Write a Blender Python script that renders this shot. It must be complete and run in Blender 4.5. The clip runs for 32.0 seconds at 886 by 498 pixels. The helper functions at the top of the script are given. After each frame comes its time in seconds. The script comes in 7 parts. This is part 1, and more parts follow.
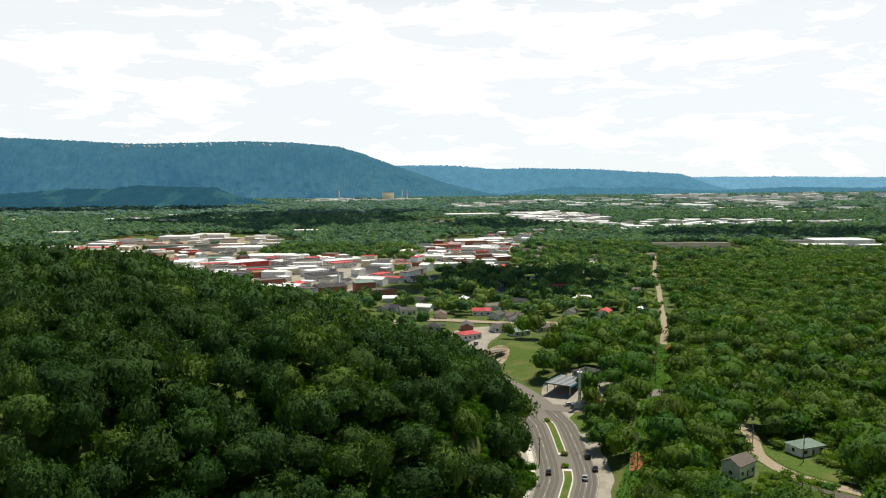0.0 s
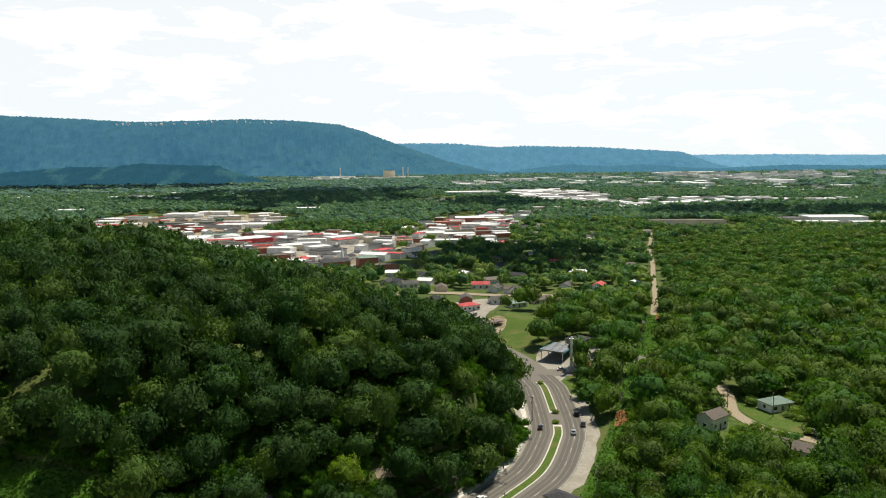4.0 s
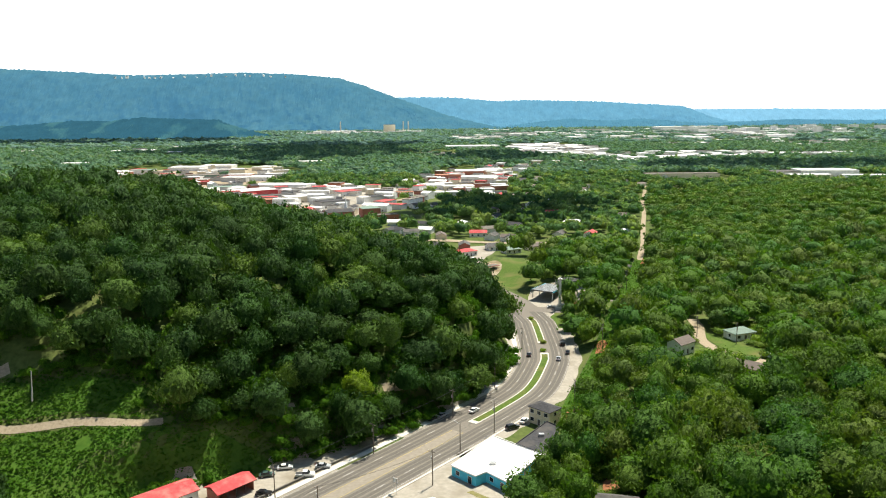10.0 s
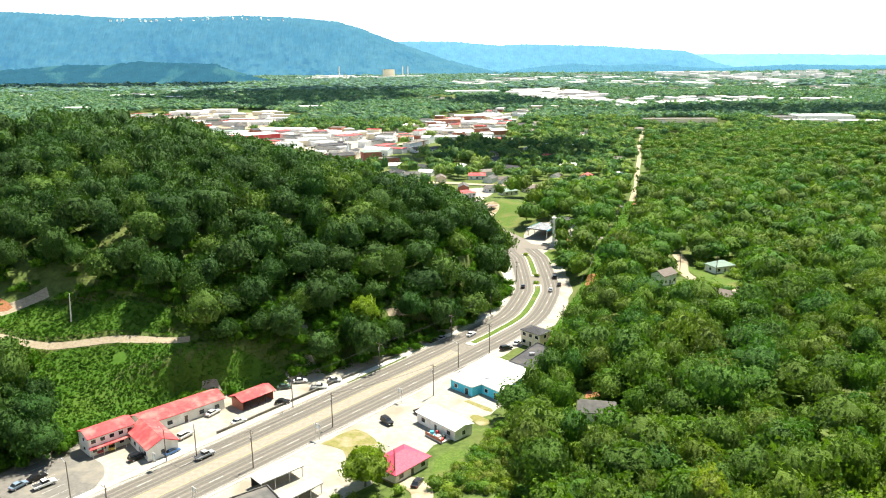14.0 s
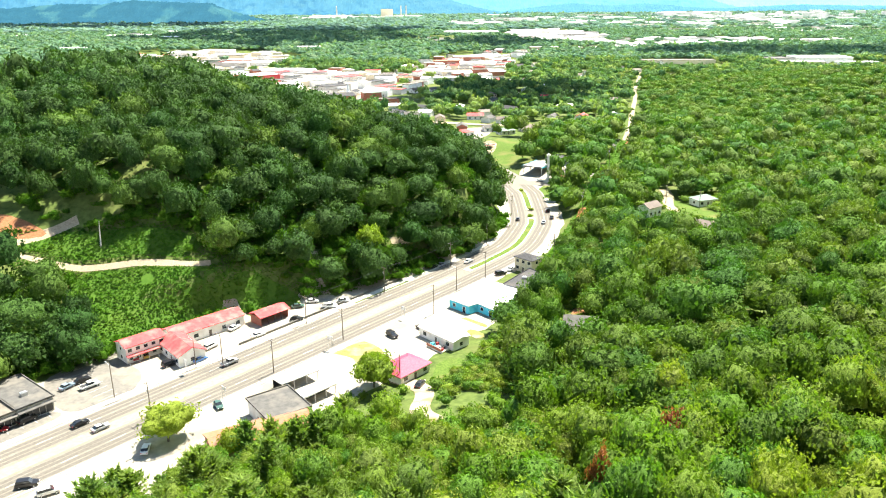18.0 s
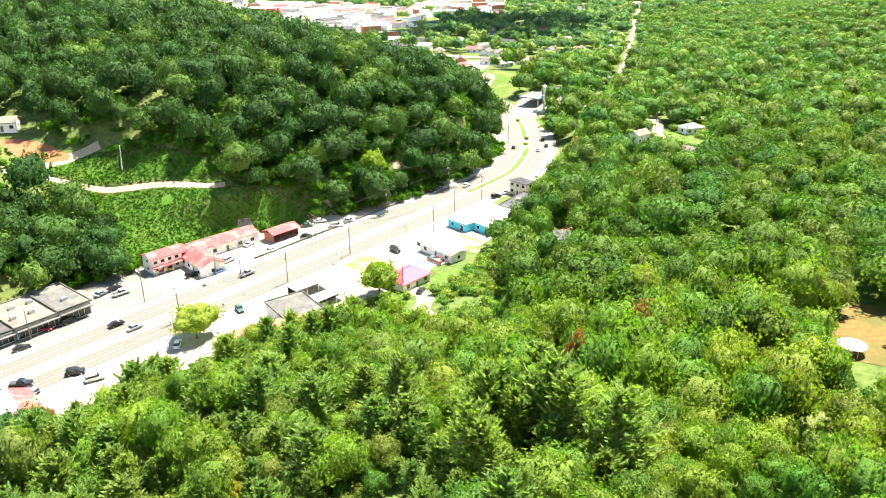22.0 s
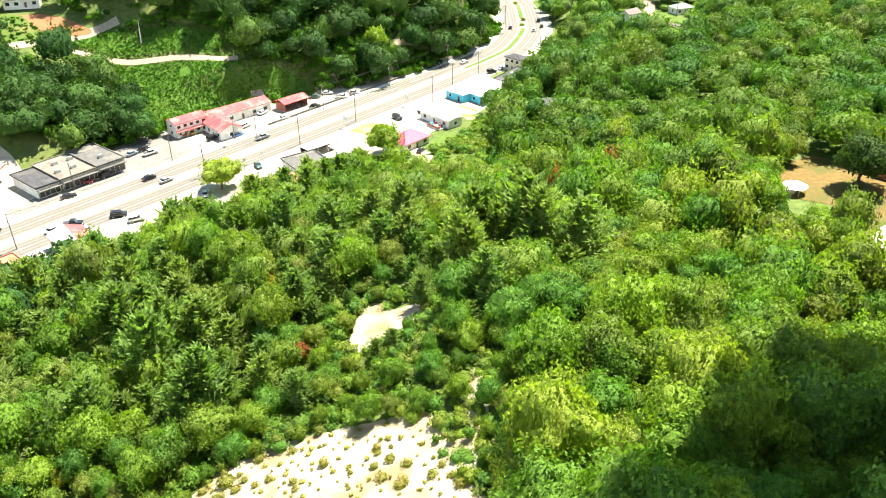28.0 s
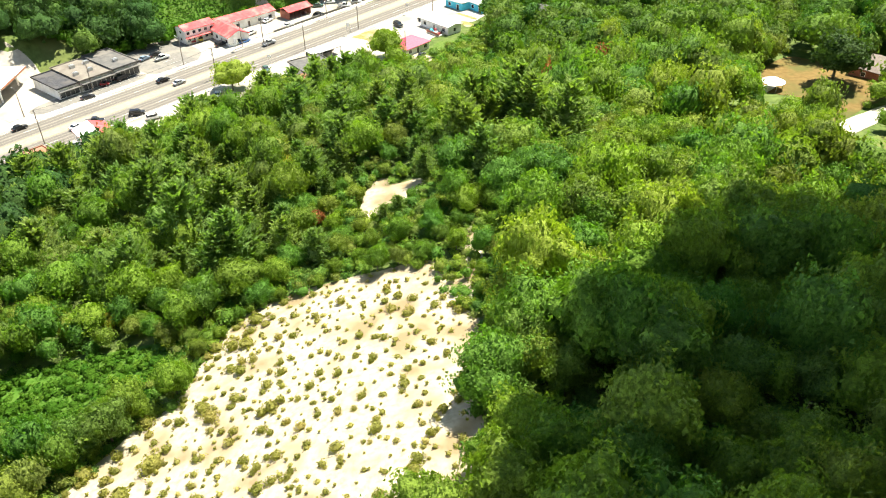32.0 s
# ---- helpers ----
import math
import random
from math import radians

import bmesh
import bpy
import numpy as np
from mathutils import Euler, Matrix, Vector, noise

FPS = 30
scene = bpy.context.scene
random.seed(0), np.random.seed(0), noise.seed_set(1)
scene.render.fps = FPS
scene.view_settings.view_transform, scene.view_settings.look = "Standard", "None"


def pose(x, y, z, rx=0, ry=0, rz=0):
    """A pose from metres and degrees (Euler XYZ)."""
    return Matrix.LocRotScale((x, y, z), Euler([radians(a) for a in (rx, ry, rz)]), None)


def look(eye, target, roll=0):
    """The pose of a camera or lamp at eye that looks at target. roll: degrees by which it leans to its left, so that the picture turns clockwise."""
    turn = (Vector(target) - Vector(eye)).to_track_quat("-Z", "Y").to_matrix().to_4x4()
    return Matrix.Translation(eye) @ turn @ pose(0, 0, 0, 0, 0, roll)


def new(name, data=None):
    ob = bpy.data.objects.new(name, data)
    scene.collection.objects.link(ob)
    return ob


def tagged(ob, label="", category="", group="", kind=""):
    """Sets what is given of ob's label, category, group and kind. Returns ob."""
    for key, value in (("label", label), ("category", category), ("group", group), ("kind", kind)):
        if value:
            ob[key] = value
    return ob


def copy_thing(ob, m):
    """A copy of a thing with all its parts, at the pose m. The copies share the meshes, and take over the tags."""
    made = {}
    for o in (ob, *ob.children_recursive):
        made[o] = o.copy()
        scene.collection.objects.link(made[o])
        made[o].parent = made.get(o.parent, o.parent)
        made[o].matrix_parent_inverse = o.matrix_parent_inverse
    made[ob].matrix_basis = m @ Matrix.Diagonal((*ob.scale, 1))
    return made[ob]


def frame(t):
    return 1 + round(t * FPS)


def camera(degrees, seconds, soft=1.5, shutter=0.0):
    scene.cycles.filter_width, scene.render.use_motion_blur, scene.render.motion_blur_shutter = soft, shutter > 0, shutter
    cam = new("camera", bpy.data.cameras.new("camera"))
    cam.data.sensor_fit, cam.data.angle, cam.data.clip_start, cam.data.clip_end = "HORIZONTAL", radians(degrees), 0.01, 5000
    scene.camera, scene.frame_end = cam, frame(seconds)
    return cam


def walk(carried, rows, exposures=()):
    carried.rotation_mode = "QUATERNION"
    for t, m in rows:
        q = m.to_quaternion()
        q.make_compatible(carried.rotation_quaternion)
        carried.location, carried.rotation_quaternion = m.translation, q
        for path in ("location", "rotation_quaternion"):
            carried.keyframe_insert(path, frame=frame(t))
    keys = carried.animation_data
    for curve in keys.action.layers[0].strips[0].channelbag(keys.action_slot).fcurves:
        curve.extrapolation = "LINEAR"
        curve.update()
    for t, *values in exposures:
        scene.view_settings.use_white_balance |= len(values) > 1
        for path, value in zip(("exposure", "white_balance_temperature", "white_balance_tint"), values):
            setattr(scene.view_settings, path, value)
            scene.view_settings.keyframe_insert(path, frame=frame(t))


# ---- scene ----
cam = camera(60.0, 32.0, soft=1.1)
PATH = [
    (0, (-0.458, 2.537, 100.172), (-0.452, 4.529, 99.996), -0.6),
    (3, (-0.197, -13.856, 100.31), (-0.194, -11.868, 100.093), -0.7),
    (6, (-0.269, -28.893, 100.27), (-0.266, -26.91, 100.008), -0.5),
    (8, (-0.102, -39.39, 100.223), (-0.099, -37.411, 99.931), -0.5),
    (8.5, (-0.162, -41.84, 100.133), (-0.16, -39.863, 99.828), -0.5),
    (9, (0.117, -44.186, 100.154), (0.118, -42.212, 99.834), -0.7),
    (10, (0.268, -49.044, 99.744), (0.269, -47.075, 99.396), -0.6),
    (11, (0.019, -54.088, 99.739), (0.02, -52.125, 99.358), -0.5),
    (13, (0.051, -64.735, 99.627), (0.052, -62.786, 99.177), -0.5),
    (16.5, (0.092, -83.155, 99.821), (0.093, -81.238, 99.253), -0.5),
    (19, (-0.546, -96.437, 100.901), (-0.541, -94.549, 100.239), -0.4),
    (21, (-0.082, -106.261, 100.995), (-0.081, -104.401, 100.259), -0.6),
    (23, (-0.267, -117.076, 100.903), (-0.263, -115.247, 100.094), -0.4),
    (25.5, (0.816, -128.929, 99.953), (0.813, -127.143, 99.053), -0.5),
    (28, (1.112, -140.936, 99.701), (1.107, -139.205, 98.701), -0.6),
    (30, (0.676, -150.965, 99.787), (0.673, -149.281, 98.708), -0.7),
    (32, (0.86, -159.858, 98.825), (0.855, -158.223, 97.672), -0.7),
]
walk(cam, [(t, look(eye, target, roll)) for t, eye, target, roll in PATH], ((0.0, 0.2), (6.0, 0.3), (9.0, 0.7), (13.0, 1.43), (16.5, 1.97), (19.0, 2.24), (25.0, 2.54), (28.0, 2.32), (32.0, 1.95)))

# ---------------------------------------------------------------- light
SUN = Vector((0.28, 0.37, 0.885)).normalized()
sun_data = bpy.data.lights.new("sun", "SUN")
sun_data.energy, sun_data.angle, sun_data.color = 5.0, radians(0.53), (1.0, 0.94, 0.80)
sun = new("sun", sun_data)
sun.matrix_world = look((0, 0, 600), Vector((0, 0, 600)) - SUN)

world = bpy.data.worlds.new("sky")
scene.world = world
world.use_nodes = True
wn = world.node_tree.nodes
wl = world.node_tree.links
wn.clear()
sky = wn.new("ShaderNodeTexSky")
sky.sky_type, sky.sun_disc = "NISHITA", False
sky.sun_elevation = math.asin(SUN.z)
sky.sun_rotation = math.atan2(SUN.x, SUN.y)
sky.air_density, sky.dust_density = 0.7, 0.6
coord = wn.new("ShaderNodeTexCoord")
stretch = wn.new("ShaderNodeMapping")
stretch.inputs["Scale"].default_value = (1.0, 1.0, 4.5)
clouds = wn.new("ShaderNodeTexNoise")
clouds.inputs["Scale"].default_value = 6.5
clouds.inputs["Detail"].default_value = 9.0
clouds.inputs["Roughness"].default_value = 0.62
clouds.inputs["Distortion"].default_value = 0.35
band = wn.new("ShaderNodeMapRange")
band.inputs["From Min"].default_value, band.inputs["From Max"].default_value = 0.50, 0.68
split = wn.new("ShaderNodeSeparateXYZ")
# white cover stays low; it is cut back overhead to weaken the fill
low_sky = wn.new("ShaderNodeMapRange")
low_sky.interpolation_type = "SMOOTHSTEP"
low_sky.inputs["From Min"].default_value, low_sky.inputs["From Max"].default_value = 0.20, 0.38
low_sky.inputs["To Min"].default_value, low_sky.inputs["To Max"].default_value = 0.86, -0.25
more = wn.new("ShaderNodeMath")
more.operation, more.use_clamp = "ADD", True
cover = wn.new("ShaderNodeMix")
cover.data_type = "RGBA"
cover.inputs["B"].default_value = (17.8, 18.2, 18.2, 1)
back = wn.new("ShaderNodeBackground")
back.inputs["Strength"].default_value = 0.05
sky_out = wn.new("ShaderNodeOutputWorld")
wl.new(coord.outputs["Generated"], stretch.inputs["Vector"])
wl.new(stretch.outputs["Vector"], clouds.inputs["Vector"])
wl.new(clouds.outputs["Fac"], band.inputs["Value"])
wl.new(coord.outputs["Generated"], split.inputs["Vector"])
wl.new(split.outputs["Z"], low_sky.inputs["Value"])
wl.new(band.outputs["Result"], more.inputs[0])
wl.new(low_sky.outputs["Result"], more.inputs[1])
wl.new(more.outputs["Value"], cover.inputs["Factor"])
clear_air = wn.new("ShaderNodeMix")
clear_air.data_type, clear_air.blend_type = "RGBA", "MULTIPLY"
clear_air.inputs["Factor"].default_value = 1.0
clear_air.inputs["B"].default_value = (0.72, 1.20, 1.40, 1)
wl.new(sky.outputs["Color"], clear_air.inputs["A"])
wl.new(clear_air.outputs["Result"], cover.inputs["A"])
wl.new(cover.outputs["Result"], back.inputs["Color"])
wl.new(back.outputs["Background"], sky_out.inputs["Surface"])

# ---------------------------------------------------------------- materials


def surface(name, low, high, grain=1.0, rough=0.85, bump=0.15, wear=None, wear_scale=0.12, metal=0.0, sheen=0.5):
    """A matt or glossy surface that varies at two scales between two colours; wear is a third colour in patches."""
    m = bpy.data.materials.new(name)
    m.use_nodes = True
    n, l = m.node_tree.nodes, m.node_tree.links
    b = n["Principled BSDF"]
    b.inputs["Roughness"].default_value, b.inputs["Metallic"].default_value, b.inputs["Specular IOR Level"].default_value = rough, metal, sheen
    tc = n.new("ShaderNodeTexCoord")
    fine = n.new("ShaderNodeTexNoise")
    fine.inputs["Scale"].default_value, fine.inputs["Detail"].default_value = grain, 6.0
    l.new(tc.outputs["Object"], fine.inputs["Vector"])
    ramp = n.new("ShaderNodeValToRGB")
    ramp.color_ramp.elements[0].position, ramp.color_ramp.elements[1].position = 0.3, 0.7
    ramp.color_ramp.elements[0].color, ramp.color_ramp.elements[1].color = (*low, 1), (*high, 1)
    l.new(fine.outputs["Fac"], ramp.inputs["Fac"])
    color = ramp.outputs["Color"]
    if wear:
        broad = n.new("ShaderNodeTexNoise")
        broad.inputs["Scale"].default_value, broad.inputs["Detail"].default_value = wear_scale, 5.0
        l.new(tc.outputs["Object"], broad.inputs["Vector"])
        edge = n.new("ShaderNodeMapRange")
        edge.inputs["From Min"].default_value, edge.inputs["From Max"].default_value = 0.48, 0.66
        l.new(broad.outputs["Fac"], edge.inputs["Value"])
        mix = n.new("ShaderNodeMix")
        mix.data_type = "RGBA"
        mix.inputs["B"].default_value = (*wear, 1)
        l.new(edge.outputs["Result"], mix.inputs["Factor"])
        l.new(color, mix.inputs["A"])
        color = mix.outputs["Result"]
    l.new(color, b.inputs["Base Color"])
    if bump:
        bm = n.new("ShaderNodeBump")
        bm.inputs["Strength"].default_value, bm.inputs["Distance"].default_value = bump, 0.05
        l.new(fine.outputs["Fac"], bm.inputs["Height"])
        l.new(bm.outputs["Normal"], b.inputs["Normal"])
    return m


def foliage(name, tones, source="tint", glow=0.45, gloss=0.1, grain=1.7):
    """Leaves: each tree takes one of the tones, from the attribute or from the object; clumps and sprays vary within
    it, and dark flecks paint in shaded gaps.
    """
    m = bpy.data.materials.new(name)
    m.use_nodes = True
    n, l = m.node_tree.nodes, m.node_tree.links
    b = n["Principled BSDF"]
    b.inputs["Roughness"].default_value = 0.7
    b.inputs["Specular IOR Level"].default_value = gloss
    if source == "tint":
        own = n.new("ShaderNodeAttribute")
        own.attribute_name = "tint"
        value = own.outputs["Fac"]
    else:
        own = n.new("ShaderNodeObjectInfo")
        value = own.outputs["Random"]
    ramp = n.new("ShaderNodeValToRGB")
    e = ramp.color_ramp.elements
    e[0].position, e[0].color = 0.0, (*tones[0], 1)
    e[1].position, e[1].color = 1.0, (*tones[-1], 1)
    for k in range(1, len(tones) - 1):
        e.new(k / (len(tones) - 1)).color = (*tones[k], 1)
    l.new(value, ramp.inputs["Fac"])
    geo = n.new("ShaderNodeNewGeometry")
    span = n.new("ShaderNodeMapRange")
    span.inputs["To Min"].default_value, span.inputs["To Max"].default_value = 0.9, 1.12
    l.new(geo.outputs["Random Per Island"], span.inputs["Value"])
    tc = n.new("ShaderNodeTexCoord")
    spray = n.new("ShaderNodeTexNoise")
    spray.inputs["Scale"].default_value, spray.inputs["Detail"].default_value, spray.inputs["Roughness"].default_value = grain, 4.0, 0.75
    l.new(tc.outputs["Object"], spray.inputs["Vector"])
    # besides leaf tone, the noise's dark end paints shade between sprays
    gap_fleck = n.new("ShaderNodeMapRange")
    gap_fleck.inputs["From Min"].default_value, gap_fleck.inputs["From Max"].default_value = 0.32, 0.68
    gap_fleck.inputs["To Min"].default_value, gap_fleck.inputs["To Max"].default_value = 0.52, 1.38
    l.new(spray.outputs["Fac"], gap_fleck.inputs["Value"])
    times = n.new("ShaderNodeMath")
    times.operation = "MULTIPLY"
    l.new(span.outputs["Result"], times.inputs[0])
    l.new(gap_fleck.outputs["Result"], times.inputs[1])
    hsv = n.new("ShaderNodeHueSaturation")
    l.new(times.outputs["Value"], hsv.inputs["Value"])
    l.new(ramp.outputs["Color"], hsv.inputs["Color"])
    l.new(hsv.outputs["Color"], b.inputs["Base Color"])
    relief = n.new("ShaderNodeBump")
    relief.inputs["Strength"].default_value, relief.inputs["Distance"].default_value = 1.0, 1.1 / grain
    l.new(spray.outputs["Fac"], relief.inputs["Height"])
    l.new(relief.outputs["Normal"], b.inputs["Normal"])
    leaf = n.new("ShaderNodeBsdfTranslucent")
    warm = n.new("ShaderNodeMix")
    warm.data_type, warm.blend_type = "RGBA", "MULTIPLY"
    warm.inputs["Factor"].default_value = 1.0
    warm.inputs["B"].default_value = (1.25, 1.45, 0.45, 1)
    l.new(hsv.outputs["Color"], warm.inputs["A"])
    l.new(warm.outputs["Result"], leaf.inputs["Color"])
    both = n.new("ShaderNodeMixShader")
    both.inputs["Fac"].default_value = glow
    l.new(b.outputs["BSDF"], both.inputs[1])
    l.new(leaf.outputs["BSDF"], both.inputs[2])
    l.new(both.outputs["Shader"], n["Material Output"].inputs["Surface"])
    return m


def pane_material(name):
    m = bpy.data.materials.new(name)
    m.use_nodes = True
    b = m.node_tree.nodes["Principled BSDF"]
    b.inputs["Base Color"].default_value = (0.02, 0.025, 0.03, 1)
    b.inputs["Roughness"].default_value = 0.08
    return m


def distance(name, low, high, haze_glow):
    """A far wooded ridge; the haze of the miles between is painted on as emission."""
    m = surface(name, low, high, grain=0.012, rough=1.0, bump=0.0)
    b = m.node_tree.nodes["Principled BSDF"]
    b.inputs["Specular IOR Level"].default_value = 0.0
    b.inputs["Emission Color"].default_value = (*haze_glow, 1)
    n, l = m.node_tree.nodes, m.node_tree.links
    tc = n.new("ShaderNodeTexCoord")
    # wood texture is put into the strength of the haze emission
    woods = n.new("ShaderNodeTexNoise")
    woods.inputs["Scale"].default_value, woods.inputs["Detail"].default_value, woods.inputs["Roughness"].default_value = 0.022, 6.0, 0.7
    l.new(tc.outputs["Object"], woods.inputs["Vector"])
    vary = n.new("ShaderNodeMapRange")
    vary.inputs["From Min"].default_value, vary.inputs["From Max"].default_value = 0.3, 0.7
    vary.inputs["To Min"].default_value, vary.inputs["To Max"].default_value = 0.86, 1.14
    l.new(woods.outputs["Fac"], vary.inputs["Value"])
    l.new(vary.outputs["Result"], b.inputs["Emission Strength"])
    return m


FOREST = ((0.098, 0.178, 0.026), (0.160, 0.200, 0.036), (0.128, 0.210, 0.027), (0.078, 0.170, 0.032), (0.172, 0.244, 0.030), (0.140, 0.192, 0.032), (0.080, 0.165, 0.032), (0.158, 0.180, 0.044), (0.195, 0.240, 0.033))
DARK_FOREST = ((0.025, 0.062, 0.015), (0.039, 0.078, 0.019), (0.029, 0.077, 0.018), (0.046, 0.094, 0.023), (0.031, 0.071, 0.021), (0.052, 0.106, 0.023), (0.095, 0.155, 0.030))
FOREST = tuple(tuple(c * k for c, k in zip(t, (0.98, 1.05, 0.94))) for t in FOREST)
DARK_FOREST = tuple(tuple(c * k for c, k in zip(t, (1.0, 1.02, 0.84))) for t in DARK_FOREST)
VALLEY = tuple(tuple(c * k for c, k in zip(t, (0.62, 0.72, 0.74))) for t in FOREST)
LEAF = foliage("leaves_forest", FOREST, glow=0.36, grain=3.0)
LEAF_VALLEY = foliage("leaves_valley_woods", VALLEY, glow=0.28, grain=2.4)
LEAF_DARK = foliage("leaves_dark_forest", DARK_FOREST, glow=0.2, grain=2.0)
LEAF_ONE = foliage("leaves_tree", FOREST, source="object", glow=0.38, grain=3.4)
PINE_ONE = foliage("needles_tree", ((0.14, 0.22, 0.05), (0.17, 0.23, 0.055), (0.12, 0.21, 0.05), (0.20, 0.27, 0.055)), source="object", glow=0.4, grain=2.5)
# haze is painted into these three leaf tones: paler and bluer with distance
HAZED_FAR_LEAF = foliage("leaves_far_hazed", ((0.058, 0.125, 0.056), (0.115, 0.185, 0.07), (0.085, 0.172, 0.064), (0.15, 0.235, 0.075), (0.22, 0.285, 0.09)), glow=0.3, gloss=0.0, grain=0.5)
HAZED_DISTANT_LEAF = foliage("leaves_distant_hazed", ((0.085, 0.172, 0.115), (0.13, 0.22, 0.14), (0.108, 0.205, 0.13), (0.18, 0.265, 0.155)), glow=0.28, gloss=0.0, grain=0.2)
HAZED_FARTHEST_LEAF = foliage("leaves_farthest_hazed", ((0.12, 0.215, 0.19), (0.15, 0.245, 0.20), (0.135, 0.24, 0.205), (0.19, 0.285, 0.215)), glow=0.25, gloss=0.0, grain=0.12)
VINE = foliage("leaves_vine", ((0.036, 0.105, 0.011), (0.060, 0.130, 0.013), (0.046, 0.118, 0.012), (0.080, 0.155, 0.017)), glow=0.35, gloss=0.0, grain=3.0)
SHRUB = foliage("leaves_shrub", ((0.20, 0.21, 0.045), (0.27, 0.255, 0.065), (0.23, 0.235, 0.055), (0.36, 0.30, 0.10)), source="object", glow=0.4, grain=3)
TUFT = foliage("leaves_tuft", ((0.22, 0.22, 0.05), (0.30, 0.27, 0.075), (0.26, 0.25, 0.06), (0.38, 0.32, 0.12)), glow=0.4, grain=3)
LEAF_OLD_ONE = foliage("leaves_old_tree", ((0.03, 0.062, 0.016), (0.04, 0.076, 0.018), (0.055, 0.09, 0.022)), source="object", glow=0.25)
LIME = foliage("leaves_lime", ((0.15, 0.23, 0.028), (0.18, 0.26, 0.03), (0.21, 0.27, 0.03)), source="object", glow=0.35)
RUST = foliage("leaves_rust", ((0.27, 0.09, 0.05), (0.3, 0.11, 0.05), (0.33, 0.14, 0.06)), source="object", glow=0.25)
YELLOW = foliage("leaves_yellow", ((0.24, 0.25, 0.03), (0.30, 0.28, 0.035), (0.34, 0.29, 0.035)), source="object", glow=0.4)
BARK = surface("bark", (0.05, 0.04, 0.03), (0.13, 0.11, 0.09), grain=6, bump=0.5)
SOIL = surface("forest_floor", (0.045, 0.07, 0.018), (0.10, 0.135, 0.036), grain=0.5, wear=(0.095, 0.11, 0.035), wear_scale=0.05, bump=0.4, sheen=0.05)
GRASS = surface("grass", (0.046, 0.085, 0.015), (0.095, 0.14, 0.028), grain=1.5, wear=(0.12, 0.125, 0.04), wear_scale=0.08, bump=0.4, sheen=0.05)
MEADOW = surface("tall_grass", (0.036, 0.09, 0.011), (0.066, 0.13, 0.017), grain=0.7, wear=(0.06, 0.11, 0.017), wear_scale=0.1, bump=0.6, sheen=0.05)
DRY = surface("dry_grass", (0.10, 0.066, 0.022), (0.15, 0.102, 0.037), grain=0.8, wear=(0.08, 0.078, 0.024), wear_scale=0.12, sheen=0.05)
DRYGREEN = surface("dry_verge_grass", (0.13, 0.13, 0.04), (0.20, 0.18, 0.07), grain=1.2, wear=(0.26, 0.22, 0.14), wear_scale=0.25, bump=0.4, sheen=0.05)
SAND = surface("pale_sand", (0.255, 0.21, 0.14), (0.4, 0.35, 0.255), grain=1.2, wear=(0.19, 0.145, 0.08), wear_scale=0.15, bump=0.5, sheen=0.05)
CLAY = surface("red_clay", (0.20, 0.085, 0.04), (0.29, 0.135, 0.068), grain=1.5, bump=0.4, sheen=0.05)
TRACKDIRT = surface("track_dirt", (0.24, 0.195, 0.13), (0.34, 0.285, 0.205), grain=1.4, bump=0.3, sheen=0.05)
ASPHALT = surface("worn_asphalt", (0.138, 0.123, 0.103), (0.182, 0.164, 0.138), grain=0.9, wear=(0.16, 0.142, 0.117), wear_scale=0.06, bump=0.1, sheen=0.2)
DARKASPHALT = surface("lot_asphalt", (0.095, 0.088, 0.077), (0.14, 0.13, 0.112), grain=0.9, wear=(0.20, 0.18, 0.14), wear_scale=0.1)
TYRETRACK = surface("tyre_worn_lane", (0.09, 0.082, 0.07), (0.125, 0.114, 0.097), grain=1.6, bump=0.05, sheen=0.2)
CONCRETE = surface("bright_concrete", (0.24, 0.215, 0.172), (0.33, 0.30, 0.245), grain=0.7, wear=(0.20, 0.172, 0.126), wear_scale=0.09)
KERB = surface("kerb_concrete", (0.45, 0.43, 0.38), (0.6, 0.57, 0.5), grain=2)
TURNLANE = surface("centre_lane_concrete", (0.18, 0.155, 0.118), (0.235, 0.205, 0.16), grain=0.9, bump=0.05)
WHITEPAINT = surface("white_road_paint", (0.26, 0.25, 0.23), (0.42, 0.41, 0.38), grain=4, bump=0)
YELLOWPAINT = surface("yellow_road_paint", (0.30, 0.23, 0.08), (0.40, 0.31, 0.10), grain=4, bump=0)
RED_ROOF = surface("red_metal_roof", (0.36, 0.03, 0.035), (0.48, 0.06, 0.06), grain=0.8, rough=0.85, wear=(0.48, 0.14, 0.12), wear_scale=0.2)
MAROON_ROOF = surface("crimson_shingles", (0.34, 0.02, 0.06), (0.46, 0.045, 0.09), grain=2, rough=0.7)
WHITE_ROOF = surface("white_roof_coating", (0.70, 0.69, 0.66), (0.82, 0.82, 0.80), grain=0.6, rough=0.6, wear=(0.62, 0.60, 0.55), wear_scale=0.12)
GRAY_ROOF = surface("gray_roof_felt", (0.065, 0.063, 0.06), (0.10, 0.097, 0.09), grain=0.8, wear=(0.13, 0.12, 0.105), wear_scale=0.2, sheen=0.2)
DARK_ROOF = surface("dark_shingles", (0.03, 0.03, 0.033), (0.06, 0.06, 0.064), grain=1.5, wear=(0.075, 0.07, 0.065), wear_scale=0.25, sheen=0.2)
TAN_ROOF = surface("stained_tan_roof", (0.11, 0.096, 0.076), (0.17, 0.15, 0.12), grain=0.6, wear=(0.09, 0.075, 0.06), wear_scale=0.3)
ORANGE_ROOF = surface("terracotta_roof", (0.24, 0.085, 0.04), (0.34, 0.13, 0.065), grain=0.9, wear=(0.22, 0.12, 0.075), wear_scale=0.2)
